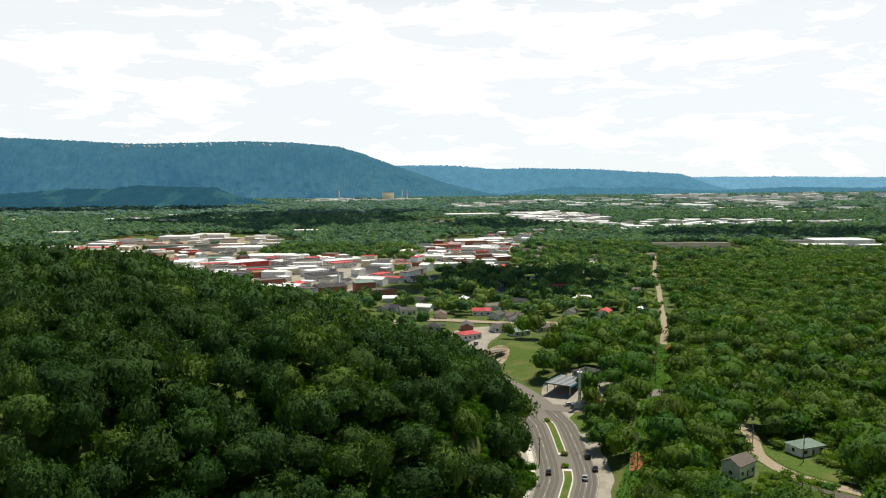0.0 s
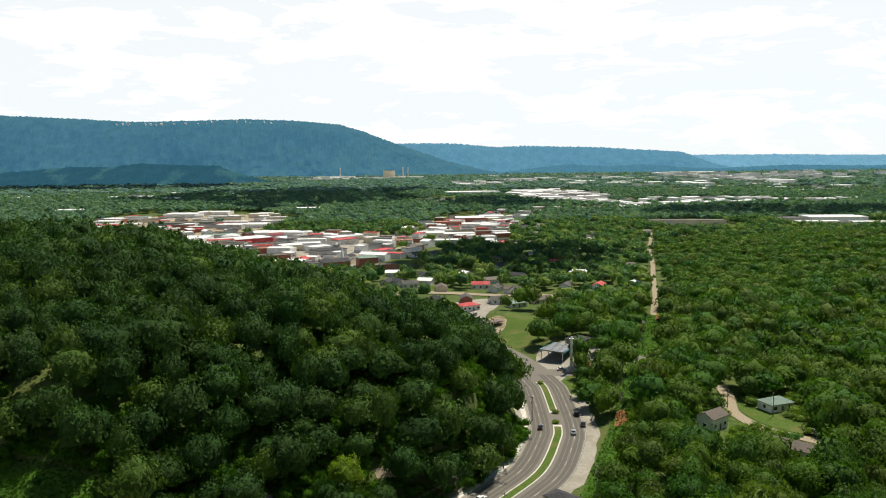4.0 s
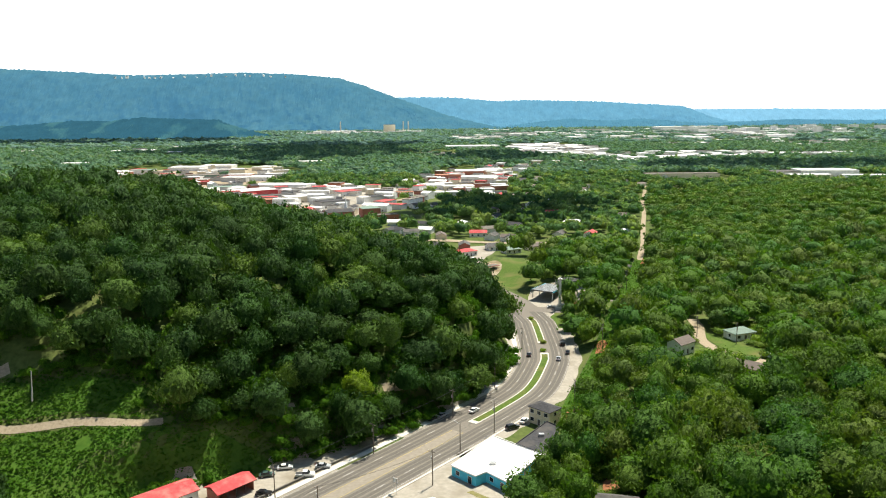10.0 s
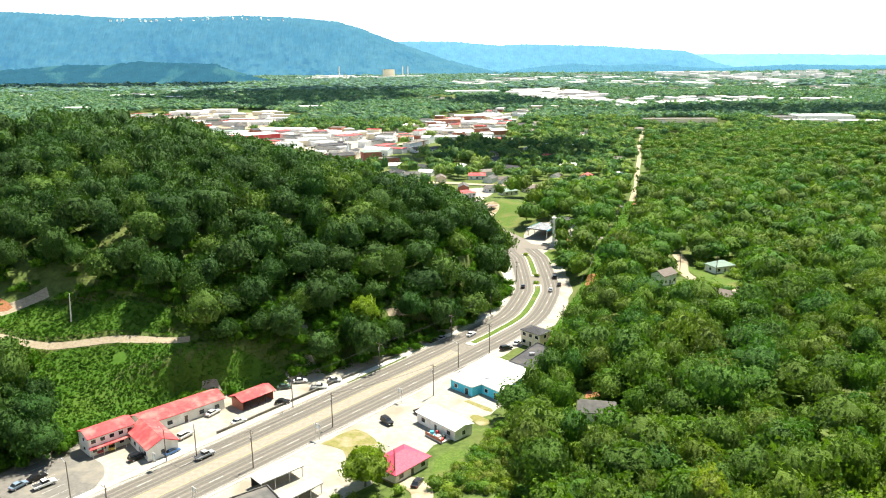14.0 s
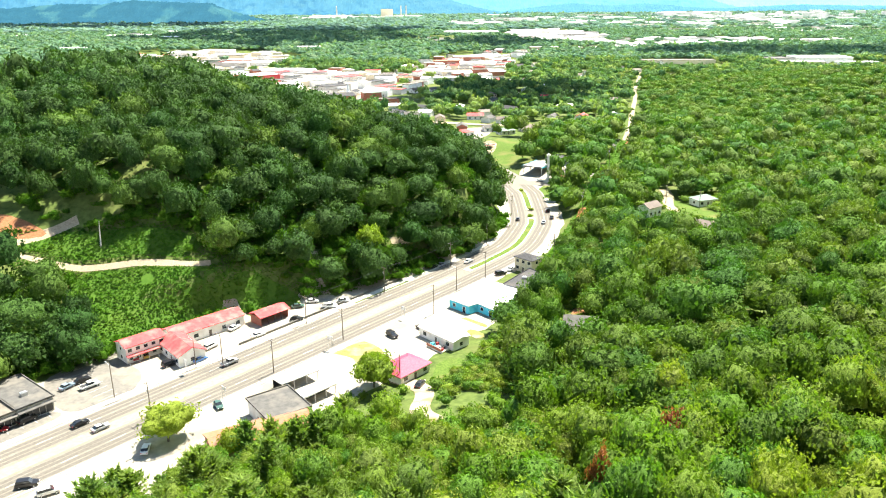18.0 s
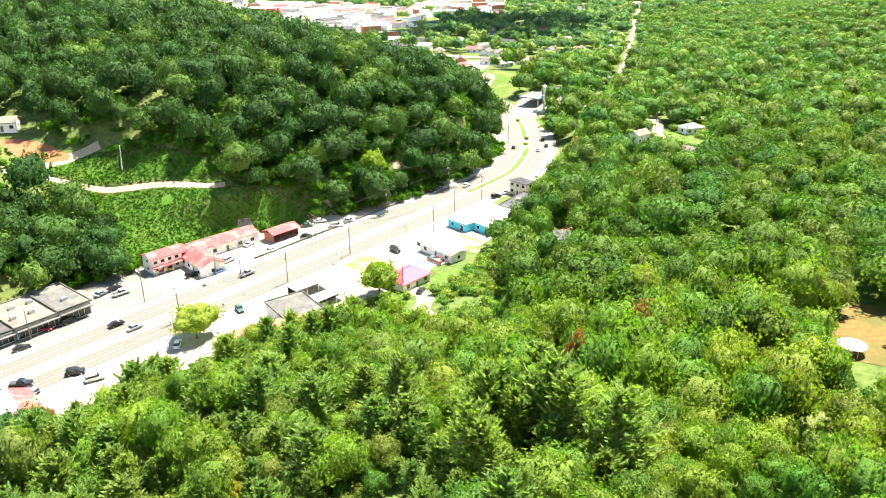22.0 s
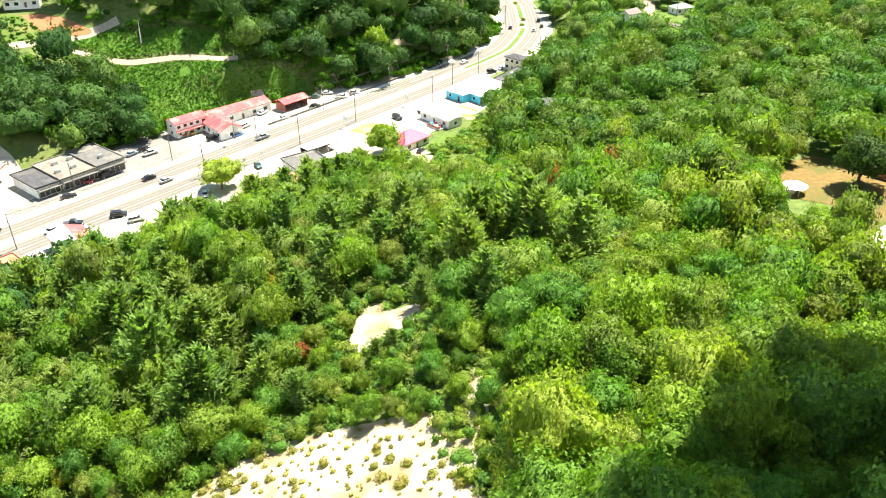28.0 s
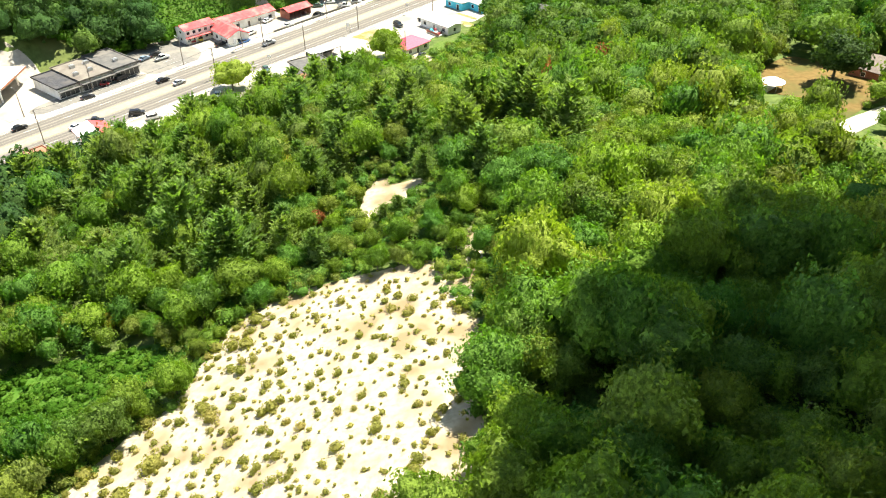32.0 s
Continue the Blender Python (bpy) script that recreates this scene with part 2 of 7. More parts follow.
GREEN_ROOF = surface("green_roof", (0.13, 0.19, 0.15), (0.19, 0.26, 0.21), grain=1)
BROWN_ROOF = surface("brown_shingles", (0.085, 0.066, 0.052), (0.14, 0.11, 0.09), grain=1.6)
WHITE_WALL = surface("white_siding", (0.66, 0.65, 0.61), (0.80, 0.79, 0.76), grain=1.2, wear=(0.58, 0.56, 0.5), wear_scale=0.3, bump=0.05)
CREAM_WALL = surface("cream_stucco", (0.56, 0.48, 0.33), (0.68, 0.60, 0.44), grain=1.2, bump=0.05)
BLUE_WALL = surface("turquoise_paint", (0.05, 0.42, 0.58), (0.09, 0.52, 0.68), grain=1.0, bump=0.05)
BRICK = surface("red_brick_wall", (0.25, 0.09, 0.055), (0.36, 0.14, 0.09), grain=2.5, bump=0.2)
GRAY_WALL = surface("gray_block_wall", (0.38, 0.37, 0.35), (0.50, 0.49, 0.46), grain=1.4)
METAL = surface("galvanised_metal", (0.42, 0.43, 0.44), (0.56, 0.57, 0.58), grain=2, rough=0.4, metal=0.8, bump=0.05)
POLEWOOD = surface("weathered_pole_wood", (0.12, 0.095, 0.075), (0.20, 0.165, 0.13), grain=3)
RUBBER = surface("tyre_rubber", (0.015, 0.015, 0.016), (0.03, 0.03, 0.03), grain=8, bump=0)
DARKTRIM = surface("dark_trim", (0.02, 0.02, 0.022), (0.05, 0.05, 0.05), grain=3, rough=0.5, bump=0)
PANE = pane_material("window_glass")
LAMPGLASS = surface("lamp_glass", (0.7, 0.7, 0.68), (0.85, 0.85, 0.82), grain=6, rough=0.15, bump=0)

# ---------------------------------------------------------------- ground form

ROAD = np.array([(-352.8, -250), (-94.4, 61.7), (-8, 166), (7.9, 185.9), (18.7, 199.7), (31, 218.5), (39.2, 243.1), (42.5, 260.5),
                 (44, 302), (42.8, 317), (36, 350), (22, 385), (-6, 430), (-60, 500)], float)


def smooth_line(points, step=2.0):
    """A Catmull-Rom line through the points, cut into even steps."""
    p = np.array(points, float)
    p = np.vstack([2 * p[0] - p[1], p, 2 * p[-1] - p[-2]])
    out = []
    for i in range(1, len(p) - 2):
        a, b, c, d = p[i - 1:i + 3]
        t = np.linspace(0, 1, max(2, int(np.hypot(*(c - b)[:2]) / 1.0)), endpoint=False)[:, None]
        out.append(0.5 * (2 * b + (c - a) * t + (2 * a - 5 * b + 4 * c - d) * t**2 + (3 * b - a - 3 * c + d) * t**3))
    out = np.vstack([*out, p[-2:-1]])
    run = np.r_[0, np.cumsum(np.hypot(*np.diff(out[:, :2], axis=0).T))]
    s = np.arange(0, run[-1], step)
    return np.stack([np.interp(s, run, out[:, k]) for k in range(out.shape[1])], 1)


ROAD_LINE = smooth_line(ROAD)


def from_line(x, y, line):
    """Signed distance from a line, positive on its left."""
    x, y = np.broadcast_arrays(np.asarray(x, float), np.asarray(y, float))
    best = np.full(x.shape, 1e9)
    side = np.ones(x.shape)
    for (ax, ay), (bx, by) in zip(line[:-1], line[1:]):
        ux, uy = bx - ax, by - ay
        t = np.clip(((x - ax) * ux + (y - ay) * uy) / (ux * ux + uy * uy), 0, 1)
        qx, qy = x - ax - t * ux, y - ay - t * uy
        d = np.hypot(qx, qy)
        near = d < best
        best = np.where(near, d, best)
        side = np.where(near, np.where(ux * qy - uy * qx > 0, 1.0, -1.0), side)
    return best * side


HILLS = [(-190, 330, 100, 37.9), (-110, 190, 45, 0.2), (-60, 250, 60, 17.4), (-10, 235, 45, 11.0), (-280, 420, 140, 29.8),
         (-170, 200, 60, 13.4), (25, -90, 60, 16.4), (10, -20, 40, 14.1), (45, -30, 45, -8.5), (-30, -70, 40, -18.1),
         (60, 20, 50, 1.3), (0, 25, 30, -2.7), (100, 60, 60, 2.8), (-35, 15, 28, 7.5), (60, -180, 110, 28.8),
         (-75, -60, 40, 3.4), (110, 210, 70, 3.0), (230, 400, 110, 2.1), (150, 120, 60, -3.4), (320, 500, 120, 9.9),
         (80, -90, 50, -4.0), (260, 150, 120, 13.9), (160, -20, 80, 4.5), (-200, 80, 60, 12.5), (-18, -82, 26, 6.2),
         (-45, -62, 26, 2.3), (4, -62, 24, 1.6), (-118, 128, 24, -9.2), (-104, 190, 22, 11.9), (-30, 190, 25, -9.9), (470, 640, 112, 23.0), (-320, 420, 60, -24.0)]


def ease(t):
    t = np.clip(t, 0, 1)
    return t * t * (3 - 2 * t)


def verge(x, y):
    """How far off the road's flat strip a place lies, in metres past its edge."""
    d = from_line(x, y, ROAD)
    north = np.interp(y, [140, 152, 165, 180, 300, 400], [38, 28, 20, 13, 13, 25])
    south = np.interp(y, [20, 70, 150, 195, 330], [28, 36, 40, 16, 14])
    return np.where(d > 0, np.abs(d) - north, np.abs(d) - south), d


def rise(x, y):
    off, d = verge(x, y)
    z = sum(a * np.exp(-((x - cx) ** 2 + (y - cy) ** 2) / (2 * s * s)) for cx, cy, s, a in HILLS)
    z = z * ease(off / np.where(d > 0, 16, 34))
    return z + 0.5 * np.sin(x * 0.09 + 1.3) * np.sin(y * 0.11) * ease(off / 20)


def spread(near0, near1, step, far0, far1):
    """Grid lines: even in the near range, ever wider outside it."""
    low, high, k = [near0], [near1], step
    while low[-1] > far0:
        k *= 1.22
        low.append(low[-1] - k)
    k = step
    while high[-1] < far1:
        k *= 1.22
        high.append(high[-1] + k)
    return np.r_[low[:0:-1], np.arange(near0, near1 + 0.1, step), high[1:]]


XS, YS = spread(-280, 340, 3.0, -6500, 6500), spread(-260, 520, 3.0, -2500, 6500)
GZ = rise(*np.meshgrid(XS, YS))


def height(x, y):
    """The ground's height, as its mesh has it."""
    x, y = np.asarray(x, float), np.asarray(y, float)
    i, j = np.clip(np.searchsorted(XS, x) - 1, 0, len(XS) - 2), np.clip(np.searchsorted(YS, y) - 1, 0, len(YS) - 2)
    u, v = (x - XS[i]) / (XS[i + 1] - XS[i]), (y - YS[j]) / (YS[j + 1] - YS[j])
    return (GZ[j, i] * (1 - u) * (1 - v) + GZ[j, i + 1] * u * (1 - v) + GZ[j + 1, i] * (1 - u) * v + GZ[j + 1, i + 1] * u * v)


def ground_z(x, y):
    return float(height(x, y))


# ---------------------------------------------------------------- mesh helpers


def mesh_of(name, verts, faces, material, smooth=False, tint=None):
    """A mesh from arrays: verts (n, 3); faces (m, 3) or (m, 4)."""
    verts, faces = np.asarray(verts, np.float32), np.asarray(faces, np.int32)
    me = bpy.data.meshes.new(name)
    k = faces.shape[1]
    me.vertices.add(len(verts))
    me.vertices.foreach_set("co", verts.ravel())
    me.loops.add(faces.size)
    me.loops.foreach_set("vertex_index", faces.ravel())
    me.polygons.add(len(faces))
    me.polygons.foreach_set("loop_start", np.arange(0, faces.size, k, dtype=np.int32))
    me.polygons.foreach_set("use_smooth", np.full(len(faces), smooth))
    if tint is not None:
        me.attributes.new("tint", "FLOAT", "POINT").data.foreach_set("value", np.asarray(tint, np.float32))
    me.update(calc_edges=True)
    me.materials.append(material)
    return me


def child(ob, parent):
    ob.parent = parent
    return ob


def part(name, bm, material, parent, label=""):
    """One mesh object under a thing or a part."""
    me = bpy.data.meshes.new(name)
    bmesh.ops.recalc_face_normals(bm, faces=bm.faces[:])
    bm.to_mesh(me)
    bm.free()
    me.materials.append(material)
    return tagged(child(new(name, me), parent), label)


def box(bm, x0, x1, y0, y1, z0, z1, m=None):
    vs = [bm.verts.new((x, y, z)) for z in (z0, z1) for x, y in ((x0, y0), (x1, y0), (x1, y1), (x0, y1))]
    for f in ((0, 3, 2, 1), (4, 5, 6, 7), (0, 1, 5, 4), (1, 2, 6, 5), (2, 3, 7, 6), (3, 0, 4, 7)):
        bm.faces.new([vs[i] for i in f])
    if m:
        bmesh.ops.transform(bm, matrix=m, verts=vs)
    return vs


def boxes(*rows):
    bm = bmesh.new()
    for row in rows:
        box(bm, *row)
    return bm


def rod(bm, a, b, r0, r1, n=8):
    a, b = Vector(a), Vector(b)
    q = (b - a).to_track_quat("Z", "Y").to_matrix()
    ring = [[bm.verts.new(p + q @ Vector((r * math.cos(i * 6.2832 / n), r * math.sin(i * 6.2832 / n), 0))) for i in range(n)] for p, r in ((a, r0), (b, r1))]
    for i in range(n):
        bm.faces.new((ring[0][i], ring[0][(i + 1) % n], ring[1][(i + 1) % n], ring[1][i]))
    bm.faces.new(ring[0][::-1])
    bm.faces.new(ring[1])


def empty(name, x, y, z, turn=0.0):
    ob = new(name)
    ob.matrix_basis = pose(x, y, z, 0, 0, turn)
    return ob


def ribbon(name, line, left, right, lift, material, edge=0.0, thick=0.0, across=4):
    """A strip along a line, from left to right of it, laid on the ground; edge makes its borders uneven."""
    line = np.asarray(line, float)[:, :2]
    d = np.gradient(line, axis=0)
    d /= np.hypot(*d.T)[:, None]
    nrm = np.stack([-d[:, 1], d[:, 0]], 1)
    n = len(line)
    rng = np.random.default_rng(len(name) + n)
    lo, hi = np.full(n, -right, float), np.full(n, left, float)
    if edge:
        lo -= edge * np.interp(np.arange(n), np.arange(0, n + 3, 2), rng.random(len(np.arange(0, n + 3, 2))))
        hi += edge * np.interp(np.arange(n), np.arange(0, n + 3, 2), rng.random(len(np.arange(0, n + 3, 2))))
    verts = []
    for f in np.linspace(0, 1, across + 1):
        p = line + nrm * (lo + (hi - lo) * f)[:, None]
        verts.append(np.c_[p, height(p[:, 0], p[:, 1]) + lift])
    verts = np.vstack(verts)
    i = np.arange(n - 1)
    faces = [np.stack([k * n + i, k * n + i + 1, (k + 1) * n + i + 1, (k + 1) * n + i], 1)[:, ::-1] for k in range(across)]
    if thick:
        base = len(verts)
        low = verts[np.r_[0:n, across * n:(across + 1) * n]].copy()
        low[:, 2] -= thick
        verts = np.vstack([verts, low])
        faces += [np.stack([i, i + 1, base + i + 1, base + i], 1)[:, ::-1], np.stack([across * n + i, across * n + i + 1, base + n + i + 1, base + n + i], 1)]
        faces += [np.array([[0, base, base + n, across * n], [n - 1, across * n + n - 1, base + 2 * n - 1, base + n - 1]])]
    return new(name, mesh_of(name, verts, np.vstack(faces), material, smooth=False))


def patch(name, points, lift, material, edge=0.6, step=2.0):
    """A sheet with the given outline laid on the ground, with a wandering border."""
    p = np.array(points, float)
    c = p.mean(0)
    loop = smooth_line(np.vstack([p, p[:1]]), step)
    n = len(loop)
    rng = np.random.default_rng(n + len(name))
    loop = c + (loop - c) * (1 + edge * (rng.random(n) - 0.5) / np.maximum(np.hypot(*(loop - c).T), 1))[:, None]
    k = max(2, int(np.hypot(*(loop - c).T).max() / step))
    rings = [c + (loop - c) * (r / k) for r in range(1, k + 1)]
    v = np.vstack([c[None], *rings])
    i = np.arange(n)
    j = (i + 1) % n
    faces = [np.stack([0 * i, 1 + i, 1 + j], 1)]
    for r in range(k - 1):
        a, b = 1 + r * n, 1 + (r + 1) * n
        faces += [np.stack([a + i, b + i, b + j], 1), np.stack([a + i, b + j, a + j], 1)]
    faces = np.vstack(faces)
    q = v[faces]
    area = (q[:, 1, 0] - q[:, 0, 0]) * (q[:, 2, 1] - q[:, 0, 1]) - (q[:, 1, 1] - q[:, 0, 1]) * (q[:, 2, 0] - q[:, 0, 0])
    if area.sum() < 0:
        faces = faces[:, ::-1]
    return new(name, mesh_of(name, np.c_[v, height(v[:, 0], v[:, 1]) + lift], faces, material))


def inside(x, y, points):
    p = np.array(points, float)
    odd = np.zeros(np.shape(x), bool)
    for (ax, ay), (bx, by) in zip(p, np.roll(p, -1, 0)):
        if ay != by:
            odd ^= ((ay > y) != (by > y)) & (x < (bx - ax) * (y - ay) / (by - ay) + ax)
    return odd

# ---------------------------------------------------------------- ground, roads and lots

gx, gy = np.meshgrid(XS, YS)
rows, cols = GZ.shape
cell = (np.arange(rows - 1)[:, None] * cols + np.arange(cols - 1)).ravel()
ground = new("ground", mesh_of("ground", np.c_[gx.ravel(), gy.ravel(), GZ.ravel()], np.stack([cell, cell + 1, cell + cols + 1, cell + cols], 1), SOIL, smooth=True))
tagged(ground, "dark forest floor of leaf litter and low grass", "ground", kind="structure")

CLEARING = [(-60, -112), (-50, -94), (-45, -85), (-39, -79), (-36.5, -66), (-31, -58.5), (-22, -56), (-11, -56), (-0.5, -57), (2.0, -69), (6, -76), (5, -91), (3, -108), (-20, -122)]
SANDPATCH = [(-15.5, -36), (-15, -27), (-11.5, -22.5), (-8.5, -26), (-3.5, -25), (-2.5, -31), (-7.5, -33), (-12, -37.5)]
GULLY = [(-1, -66), (3, -64), (4.5, -54), (5, -47), (7, -52), (6.5, -62), (4, -72), (1, -70)]
FIELD = [(95.6, 56), (106.5, 65), (112, 60), (121, 46), (119, 30), (109.9, 23), (95.5, 12.5), (98.5, 27), (93, 32), (87, 37), (90, 44)]
BANK = [(-121, 143), (-116, 148), (-96, 150), (-76, 153), (-62, 157), (-50, 158), (-52, 151), (-62, 149), (-70, 146.5), (-80, 140), (-90, 128), (-99, 120), (-106, 119), (-112, 128), (-118, 134)]
LEFTLAWN = [(-180, 148), (-174, 163), (-163, 164), (-157, 159), (-150, 155), (-153, 150), (-162, 145)]
LEFTDIRT = [(-164, 165), (-158, 167), (-149, 166.5), (-136, 161), (-141, 157.5), (-150, 156), (-158, 160)]
STRIP = [(-150, 153), (-138, 153), (-120, 152), (-103, 154.5), (-88, 155.5), (-84, 163), (-100, 164), (-118, 162), (-132, 162), (-148, 160)]
MEADOWL = [(-86, -68), (-72, -66), (-55, -63), (-42, -64), (-42, -76), (-52, -82), (-68, -84), (-86, -80)]
HOUSELAWN = [(107, 255), (112, 258), (119, 244), (124, 229), (118, 222.5), (109.5, 236)]
CORRIDOR = [(39, 196), (47, 190), (70, 250), (103, 345), (135, 436), (125, 440), (94, 350), (61, 256)]
STATIONLAWN = [(33, 398), (40, 450), (54, 436), (54, 391), (41, 380)]

for name, outline, lift, mat, label, cat in (
        ("clearing", CLEARING, 0.10, SAND, "pale bare sand slope cleared of trees", "bare ground"),
        ("sand_slip", SANDPATCH, 0.10, SAND, "small pale sand slip among young pines", "bare ground"),
        ("sand_gully", GULLY, 0.08, SAND, "narrow washed-out sandy gully", "bare ground"),
        ("field", FIELD, 0.10, DRY, "dry tan mown field beside the trees", "field"),
        ("bank", BANK, 0.12, MEADOW, "tall green grass on a steep roadside bank", "meadow"),
        ("track_verge", STRIP, 0.12, MEADOW, "strip of lush grass above the dirt track", "meadow"),
        ("lawn", LEFTLAWN, 0.10, GRASS, "green house lawn on the hillside", "lawn"),
        ("dirt_yard", LEFTDIRT, 0.16, CLAY, "bare orange clay yard by the house", "bare ground"),
        ("meadow", MEADOWL, 0.3, MEADOW, "lush green grass clearing below the sand slope", "meadow"),
        ("power_line_cut", CORRIDOR, 0.12, MEADOW, "grassy strip cut through the woods under a power line", "meadow"),
        ("hilltop_lawn", [(-240, 292), (-226, 284), (-206, 284), (-198, 291), (-206, 298), (-226, 304)], 0.10, GRASS, "sunlit yellow-green lawn on the hilltop", "lawn"),
        ("hilltop_drive", [(-240, 306), (-222, 306), (-204, 298), (-194, 294), (-196, 302), (-212, 314), (-226, 330), (-244, 328)], 0.12, CONCRETE, "pale concrete drive before the hilltop house", "pavement"),
        ("house_lawn", HOUSELAWN, 0.10, GRASS, "mown green lawn along a driveway", "lawn"),
        ("corner_lawn", STATIONLAWN, 0.06, GRASS, "sunlit yellow-green grass lot at the corner", "lawn")):
    tagged(patch(name, outline, lift, mat), label, cat, kind="structure")

straight = ROAD_LINE[ROAD_LINE[:, 1] < 186]
curve = ROAD_LINE[(ROAD_LINE[:, 1] >= 184) & (ROAD_LINE[:, 1] < 330)]


def between(y0, y1):
    return ROAD_LINE[(ROAD_LINE[:, 1] >= y0) & (ROAD_LINE[:, 1] <= y1)]


tagged(ribbon("lot_apron_north", between(-60, 126), 37, -10, 0.03, CONCRETE, edge=2.0, across=10), "bright concrete apron and parking beside the road", "pavement", kind="structure")
tagged(ribbon("lot_apron_shed", between(125, 150), 27, -10, 0.03, CONCRETE, edge=1.5, across=10), "pale concrete parking before the shed", "pavement", kind="structure")
tagged(ribbon("lot_apron_bank", between(146, 176), 20.5, -13.9, 0.03, CONCRETE, edge=1.2, across=8), "pale concrete parking strip below the bank", "pavement", kind="structure")
tagged(ribbon("lot_apron_south", between(-20, 176), -10, 36, 0.03, CONCRETE, edge=2.0, across=10), "bright dusty concrete forecourts beside the road", "pavement", kind="structure")
tagged(ribbon("curve_shoulder", between(170, 330), 14.5, 14.0, 0.03, CONCRETE, edge=1.5, across=10), "pale gravel shoulder round the bend", "pavement", kind="structure")
road = tagged(ribbon("road", ROAD_LINE, 10.2, 10.2, 0.07, ASPHALT, across=12), "worn grey five-lane asphalt road", "road", kind="structure")
tagged(ribbon("pavement_north", between(20, 330), 13.0, -11.0, 0.20, KERB, thick=0.2), "raised pale concrete pavement", "pavement", kind="structure")
tagged(ribbon("kerb_south", between(20, 200), -10.9, 11.5, 0.18, KERB, thick=0.18, across=1), "pale concrete kerb", "kerb", kind="structure")
tagged(ribbon("turn_lane", between(-40, 182), 1.9, 1.9, 0.085, TURNLANE, across=2), "pale worn centre turning lane", "road", kind="structure")
for off in (-8.7, -7.1, -5.1, -3.6, 3.6, 5.1, 7.1, 8.7):
    tagged(ribbon("tyre_track", between(-60, 330), off + 0.5, -off + 0.5, 0.082, TYRETRACK, edge=0.2, across=1), "dark tyre-worn strip in a traffic lane", "road", kind="structure")
for off in (-2.0, 2.0):
    tagged(ribbon("centre_line", between(-60, 182), off + 0.09, -off + 0.09, 0.095, YELLOWPAINT, across=1), "worn yellow centre line", "road marking", kind="structure")
for off in (-9.9, 9.9):
    tagged(ribbon("edge_line", between(-60, 330), off + 0.09, -off + 0.09, 0.095, WHITEPAINT, across=1), "white edge line", "road marking", kind="structure")
for off in (-6.1, 6.1):
    for k in range(0, len(ROAD_LINE) - 3, 6):
        if -20 < ROAD_LINE[k, 1] < 330:
            tagged(ribbon("lane_dash", ROAD_LINE[k:k + 3], off + 0.09, -off + 0.09, 0.096, WHITEPAINT, across=1), "white lane dash", "road marking", "lane dashes", kind="structure")
for y0, y1 in ((187, 262), (274, 318)):
    med = tagged(ribbon("median", between(y0, y1), 1.7, 1.7, 0.25, KERB, thick=0.2, across=2), "raised kerbed traffic island", "traffic island", kind="structure")
    child(tagged(ribbon("grass_top", between(y0 + 1.5, y1 - 1.5), 1.25, 1.25, 0.30, GRASS, across=2), "mown grass strip"), med)
wall = tagged(ribbon("low_wall", between(112, 172), 14.2, -13.8, 0.75, DARKASPHALT, thick=0.8, across=1), "low dark retaining wall along the pavement", "wall", kind="structure")

TRACKS = {
    "hill_track": ([(-150, 150), (-138, 150), (-120, 149), (-103, 151.5), (-86, 152.5), (-77, 155)], 0.9, TRACKDIRT, "pale dirt track cut across the grassy hillside"),
    "upper_track": ([(-56, 168), (-51, 171), (-45, 174)], 0.9, TRACKDIRT, "short open stretch of pale dirt track"),
    "bank_track": ([(-20, 191.5), (-16, 194), (-12, 197)], 0.8, TRACKDIRT, "short open stretch of pale dirt track"),
    "hill_drive": ([(-127, 166.5), (-133, 162.5), (-140, 158), (-150, 152), (-166, 142), (-184, 140)], 1.8, TRACKDIRT, "pale curving hillside driveway"),
    "house_drive": ([(112, 285), (109.5, 269), (106.4, 258.8), (104.4, 249), (105.7, 236), (108.6, 228), (115.2, 219.3), (128, 208), (150, 196)], 2.3, TRACKDIRT, "pale curving house driveway"),
    "field_road": ([(150, 44), (126, 26), (114, 20), (102, 12), (93, 3), (90, -8), (94, -18), (110, -34), (130, -60)], 2.6, CONCRETE, "pale concrete lane past the field"),
    "far_lane": ([(128, 440), (146, 500), (160, 555), (180, 630), (196, 690), (215, 770), (240, 860), (280, 1000)], 1.8, TRACKDIRT, "pale straight lane through the trees"),
    "side_street": ([(43, 335), (70, 330), (100, 338), (140, 350), (200, 352)], 5.0, ASPHALT, "grey side street at the junction"),
    "yard_drive": ([(-14, 100), (-8, 95), (-5, 88), (-6, 76), (-3, 68), (3, 62)], 2.4, SAND, "pale sandy driveway beside the trees"),
}
for name, (pts, half, mat, label) in TRACKS.items():
    tagged(ribbon(name, smooth_line(pts), half, half, 0.14, mat, edge=0.35), label, "road", kind="structure")

# ---------------------------------------------------------------- trees

LOBE = {}


def ball(level):
    """A unit ball of triangles, as arrays."""
    if level not in LOBE:
        bm = bmesh.new()
        bmesh.ops.create_icosphere(bm, subdivisions=level, radius=1.0)
        bm.verts.index_update()
        LOBE[level] = (np.array([v.co[:] for v in bm.verts]), np.array([[v.index for v in f.verts] for f in bm.faces]))
        bm.free()
    return LOBE[level]


